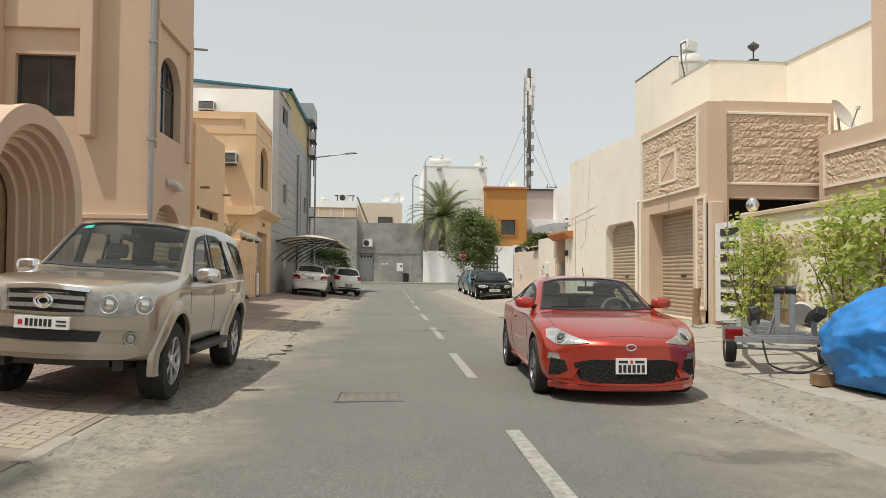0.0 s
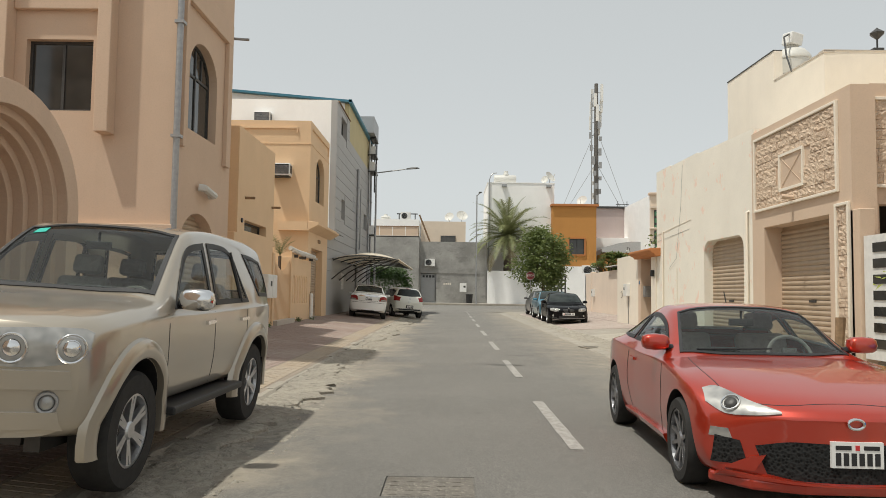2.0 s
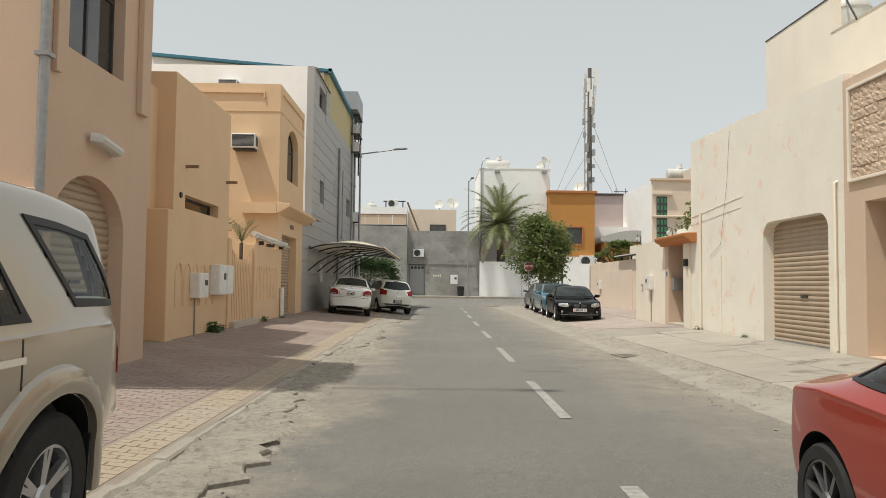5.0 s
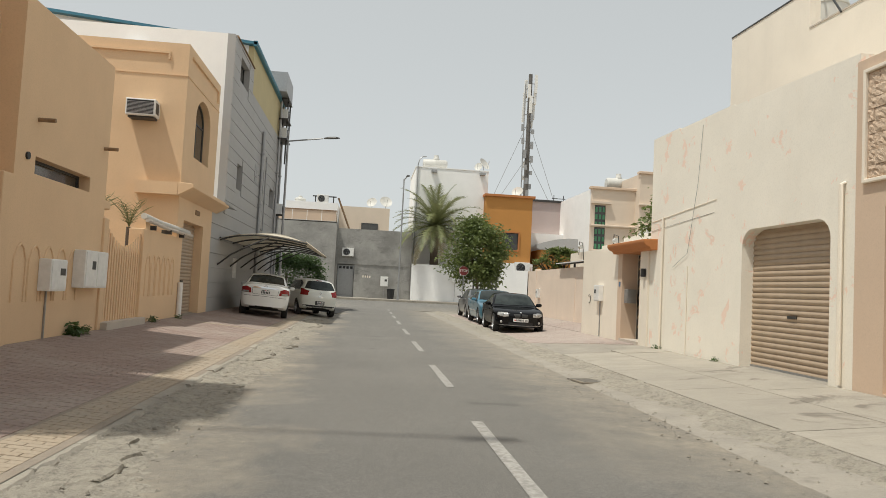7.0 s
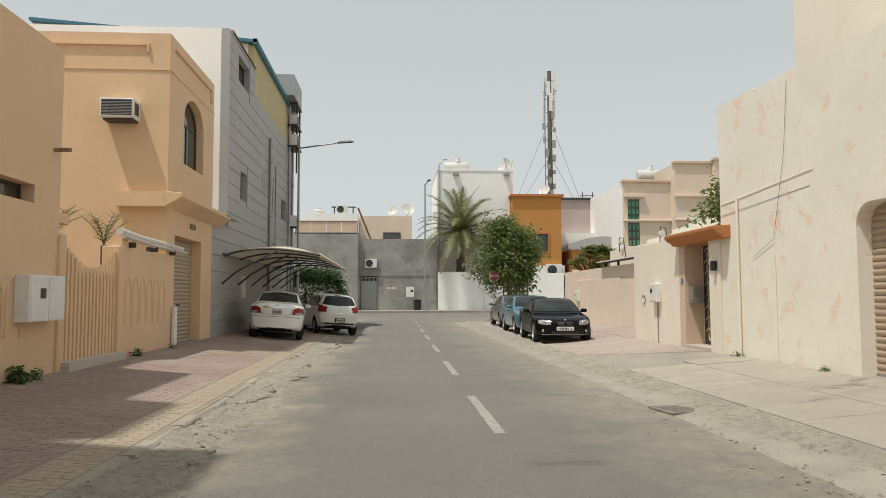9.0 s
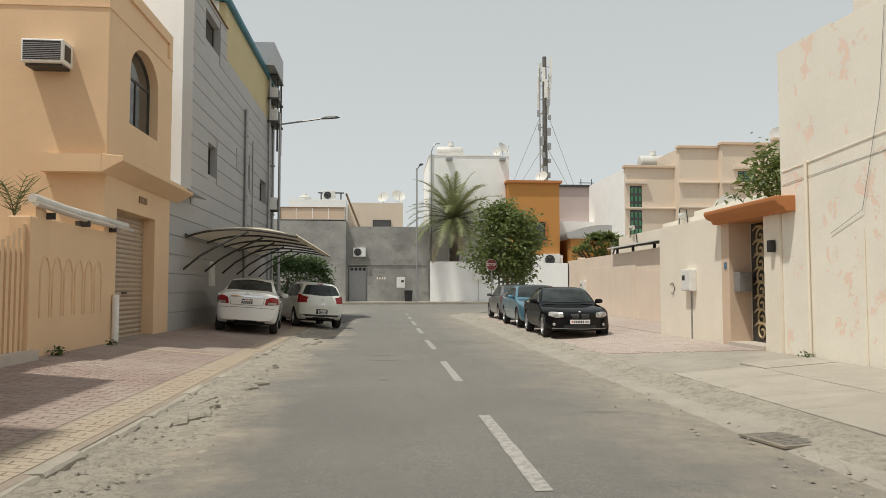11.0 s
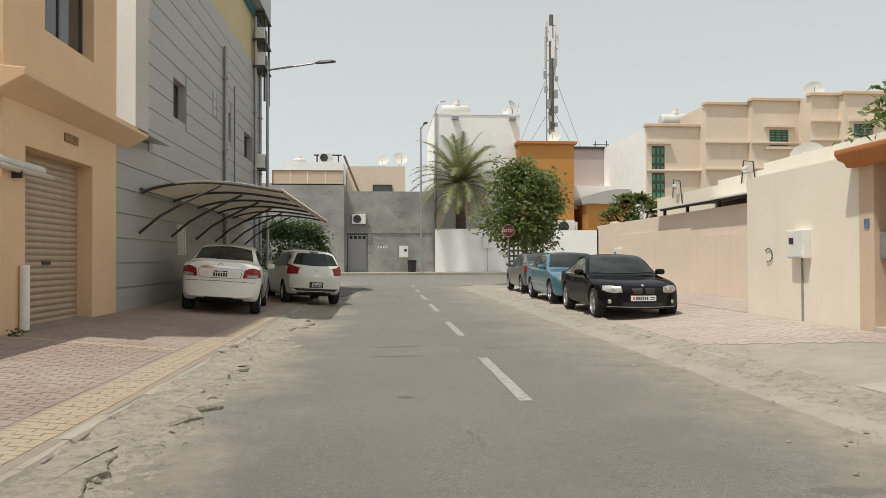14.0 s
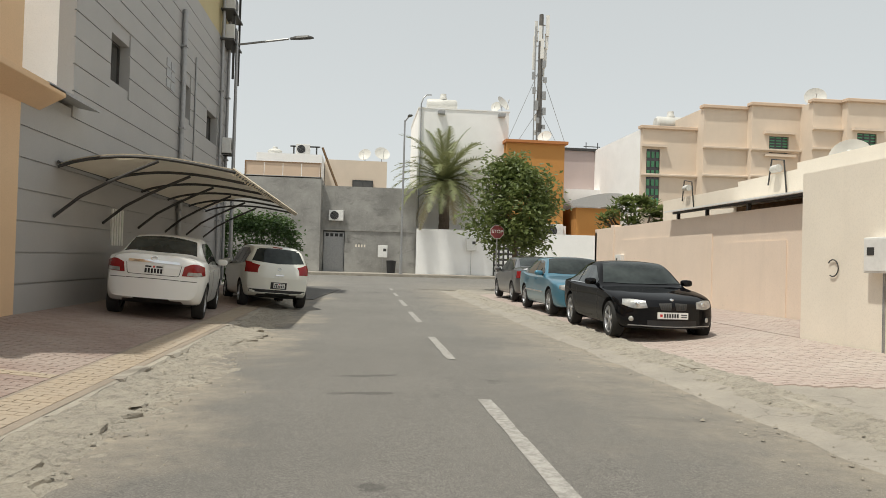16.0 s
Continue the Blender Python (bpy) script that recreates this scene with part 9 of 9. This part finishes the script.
# ---- paving pieces ----
def paver_mesh(w, l, h=0.004):
    g = Geo()
    b = 0.004
    g.add([(0, 0, -0.02), (w, 0, -0.02), (w, l, -0.02), (0, l, -0.02), (b, b, h), (w - b, b, h), (w - b, l - b, h), (b, l - b, h)],
          ((4, 5, 6, 7), (0, 1, 5, 4), (1, 2, 6, 5), (2, 3, 7, 6), (3, 0, 4, 7)))
    return g


def lay(name, x0, x1, y0, y1, zf, mat, near, parent, label, tilt, along=False, seed=1, skip=lambda x, y: False):
    """Lay blocks 200 x 100 mm in running bond; those in the stretch near are pieces of their own, the rest one sheet of blocks."""
    rnd = random.Random(seed)
    W, L = (0.2, 0.1) if not along else (0.1, 0.2)
    gap = 0.0035
    me = paver_mesh(W - gap, L - gap).mesh("paver")
    me.materials.append(mat)
    rest = Geo()
    proto = paver_mesh(W - gap, L - gap)
    j, y = 0, y0
    while y < y1 - 0.02:
        x = x0
        while x < x1 - 0.02:
            wide = min(W / 2 if (j % 2 and x == x0) else W, x1 - x)
            if not skip(x, y):
                z = zf(x) + rnd.uniform(-0.002, 0.002)
                if near(x, y) and wide > W - 0.01:
                    o = new("paver", me)
                    o.parent, o.matrix_parent_inverse = parent, placed(parent).inverted()
                    o.matrix_basis = pose(x, y, z, 0, tilt, 0)
                else:
                    n = len(rest.v)
                    for p in proto.v:
                        px = p[0] * (wide - gap) / (W - gap)
                        rest.v.append((x + px, y + p[1], zf(x + px) + p[2] + z - zf(x)))
                    rest.f += [tuple(i + n for i in f) for f in proto.f]
            x += wide
        y += L
        j += 1
    r = part(name, rest, mat, parent)
    tagged(r, label, kind="stuff")


pav = bpy.data.objects["pavement_left"]
lay("paving_blocks", -5.42, -3.02, 6.0, 49.2, left_z, M["paver"], lambda x, y: 12.0 < y < 14.0 and x > -4.3, pav, "red-grey concrete block paving", 5.3, seed=2)
lay("band_blocks", -2.98, -2.58, 6.0, 47.0, left_z, M["paver_yellow"], lambda x, y: 11.0 < y < 13.6, pav, "yellow block band along the kerb", 5.3, seed=3)
lay("paving_blocks", -14.0, -5.5, 6.0, 15.3, lambda x: left_z(-6.0), M["paver"], lambda x, y: False, pav, "red-grey concrete block paving", 0, seed=4, skip=lambda x, y: x < -8 or 9.6 < y < 13.1)
pav = bpy.data.objects["pavement_right"]
lay("paving_blocks", 4.35, 7.15, 28.0, 51.0, right_z, M["paver_pink"], lambda x, y: 28.2 < y < 30.0 and 5.0 < x < 7.0, pav, "pink concrete block paving", -4.3, seed=6, skip=lambda x, y: y < 29 + 0.6 * (7.2 - x))
lay("paving_blocks", 7.2, 8.72, 34.1, 51.0, right_z, M["paver_pink"], lambda x, y: False, pav, "pink concrete block paving", -4.3, seed=7)


def kerb_stones(name, label, x, y0, y1, z, seed, w=0.17):
    """A row of pale kerb stones, chipped and slightly out of line; each one a piece."""
    rnd = random.Random(seed)
    root = thing(name, label, "kerb", (x, (y0 + y1) / 2, 0), kind="structure")
    y = y0
    while y < y1:
        L = rnd.uniform(0.7, 1.0)
        if rnd.random() > 0.0:
            g = Geo()
            n = 6
            dx, dz = rnd.uniform(-0.02, 0.02), rnd.uniform(-0.014, 0.008)
            for i in range(n + 1):
                t = i / n
                c = 0.018 + (0.02 * rnd.random() ** 2 if rnd.random() < 0.6 else 0.045 * rnd.random())
                yy = y + 0.006 + (L - 0.012) * t
                for px, pz in ((0, -0.08), (0, z - c * 0.4), (c * 0.5, z), (w - c, z), (w, z - c), (w, -0.08)):
                    g.v.append((x + dx + px, yy, pz + dz))
            g.f = [(i * 6 + k, i * 6 + (k + 1) % 6, (i + 1) * 6 + (k + 1) % 6, (i + 1) * 6 + k) for i in range(n) for k in range(6)] + [tuple(range(6)), tuple(n * 6 + k for k in range(5, -1, -1))]
            part("kerb_stone", g, M["kerbstone"], root)
        y += L


M["kerbstone"] = sandy("pale_kerb_concrete", (0.42, 0.38, 0.315), (0.32, 0.29, 0.245), wet=0.62)
kerb_stones("kerb_left", "pale concrete kerb stones along the block paving", -2.575, 4.0, 47.5, 0.058, 5, 0.17)
kerb_stones("kerb_right", "low pale kerb stones beside the parked cars", 4.24, 27.6, 54.5, 0.075, 6, 0.15)
lay("cross_band", -5.42, -3.02, 30.4, 30.62, lambda x: left_z(x) + 0.004, M["paver_yellow"], lambda x, y: False, bpy.data.objects["pavement_left"], "yellow block band across the paving", 5.3, seed=9)


def slabs(x0, x1, y0, y1, step, seed):
    """Cast concrete slabs of the apron with open joints, each a little out of level."""
    rnd = random.Random(seed)
    y = y0
    while y < y1 - 0.5:
        L = min(step * rnd.uniform(0.85, 1.2), y1 - y)
        g = Geo()
        dz = rnd.uniform(0.0, 0.008)
        n, q = 4, 6
        for j in range(q + 1):
            for i in range(n + 1):
                x = x0 + (x1 - x0 - 0.014) * i / n + 0.012 * noise.noise(Vector((i * 3.1, y + j, seed)))
                yy = y + (L - 0.014) * j / q + 0.012 * noise.noise(Vector((i + y, j * 2.3, seed)))
                g.v.append((x, yy, right_z(x) + 0.004 + dz + 0.004 * noise.noise(Vector((x * 2, yy * 2, 1)))))
        rim = list(range(n + 1)) + [j * (n + 1) + n for j in range(1, q + 1)] + [q * (n + 1) + i for i in range(n - 1, -1, -1)] + [j * (n + 1) for j in range(q - 1, 0, -1)]
        g.f = [(j * (n + 1) + i, j * (n + 1) + i + 1, (j + 1) * (n + 1) + i + 1, (j + 1) * (n + 1) + i) for j in range(q) for i in range(n)]
        b = len(g.v)
        g.v += [(g.v[i][0], g.v[i][1], g.v[i][2] - 0.05) for i in rim]
        k = len(rim)
        g.f += [(rim[(i + 1) % k], rim[i], b + i, b + (i + 1) % k) for i in range(k)]
        part("slab", g, M["slab"], pav)
        y += L


M["slab"] = sandy("apron_slab_concrete", (0.47, 0.425, 0.355), (0.38, 0.345, 0.29), wet=0.60, tint=True)
slabs(4.62, 5.95, 5.0, 27.6, 2.7, 3)
slabs(5.96, 7.2, 5.0, 27.6, 3.1, 4)
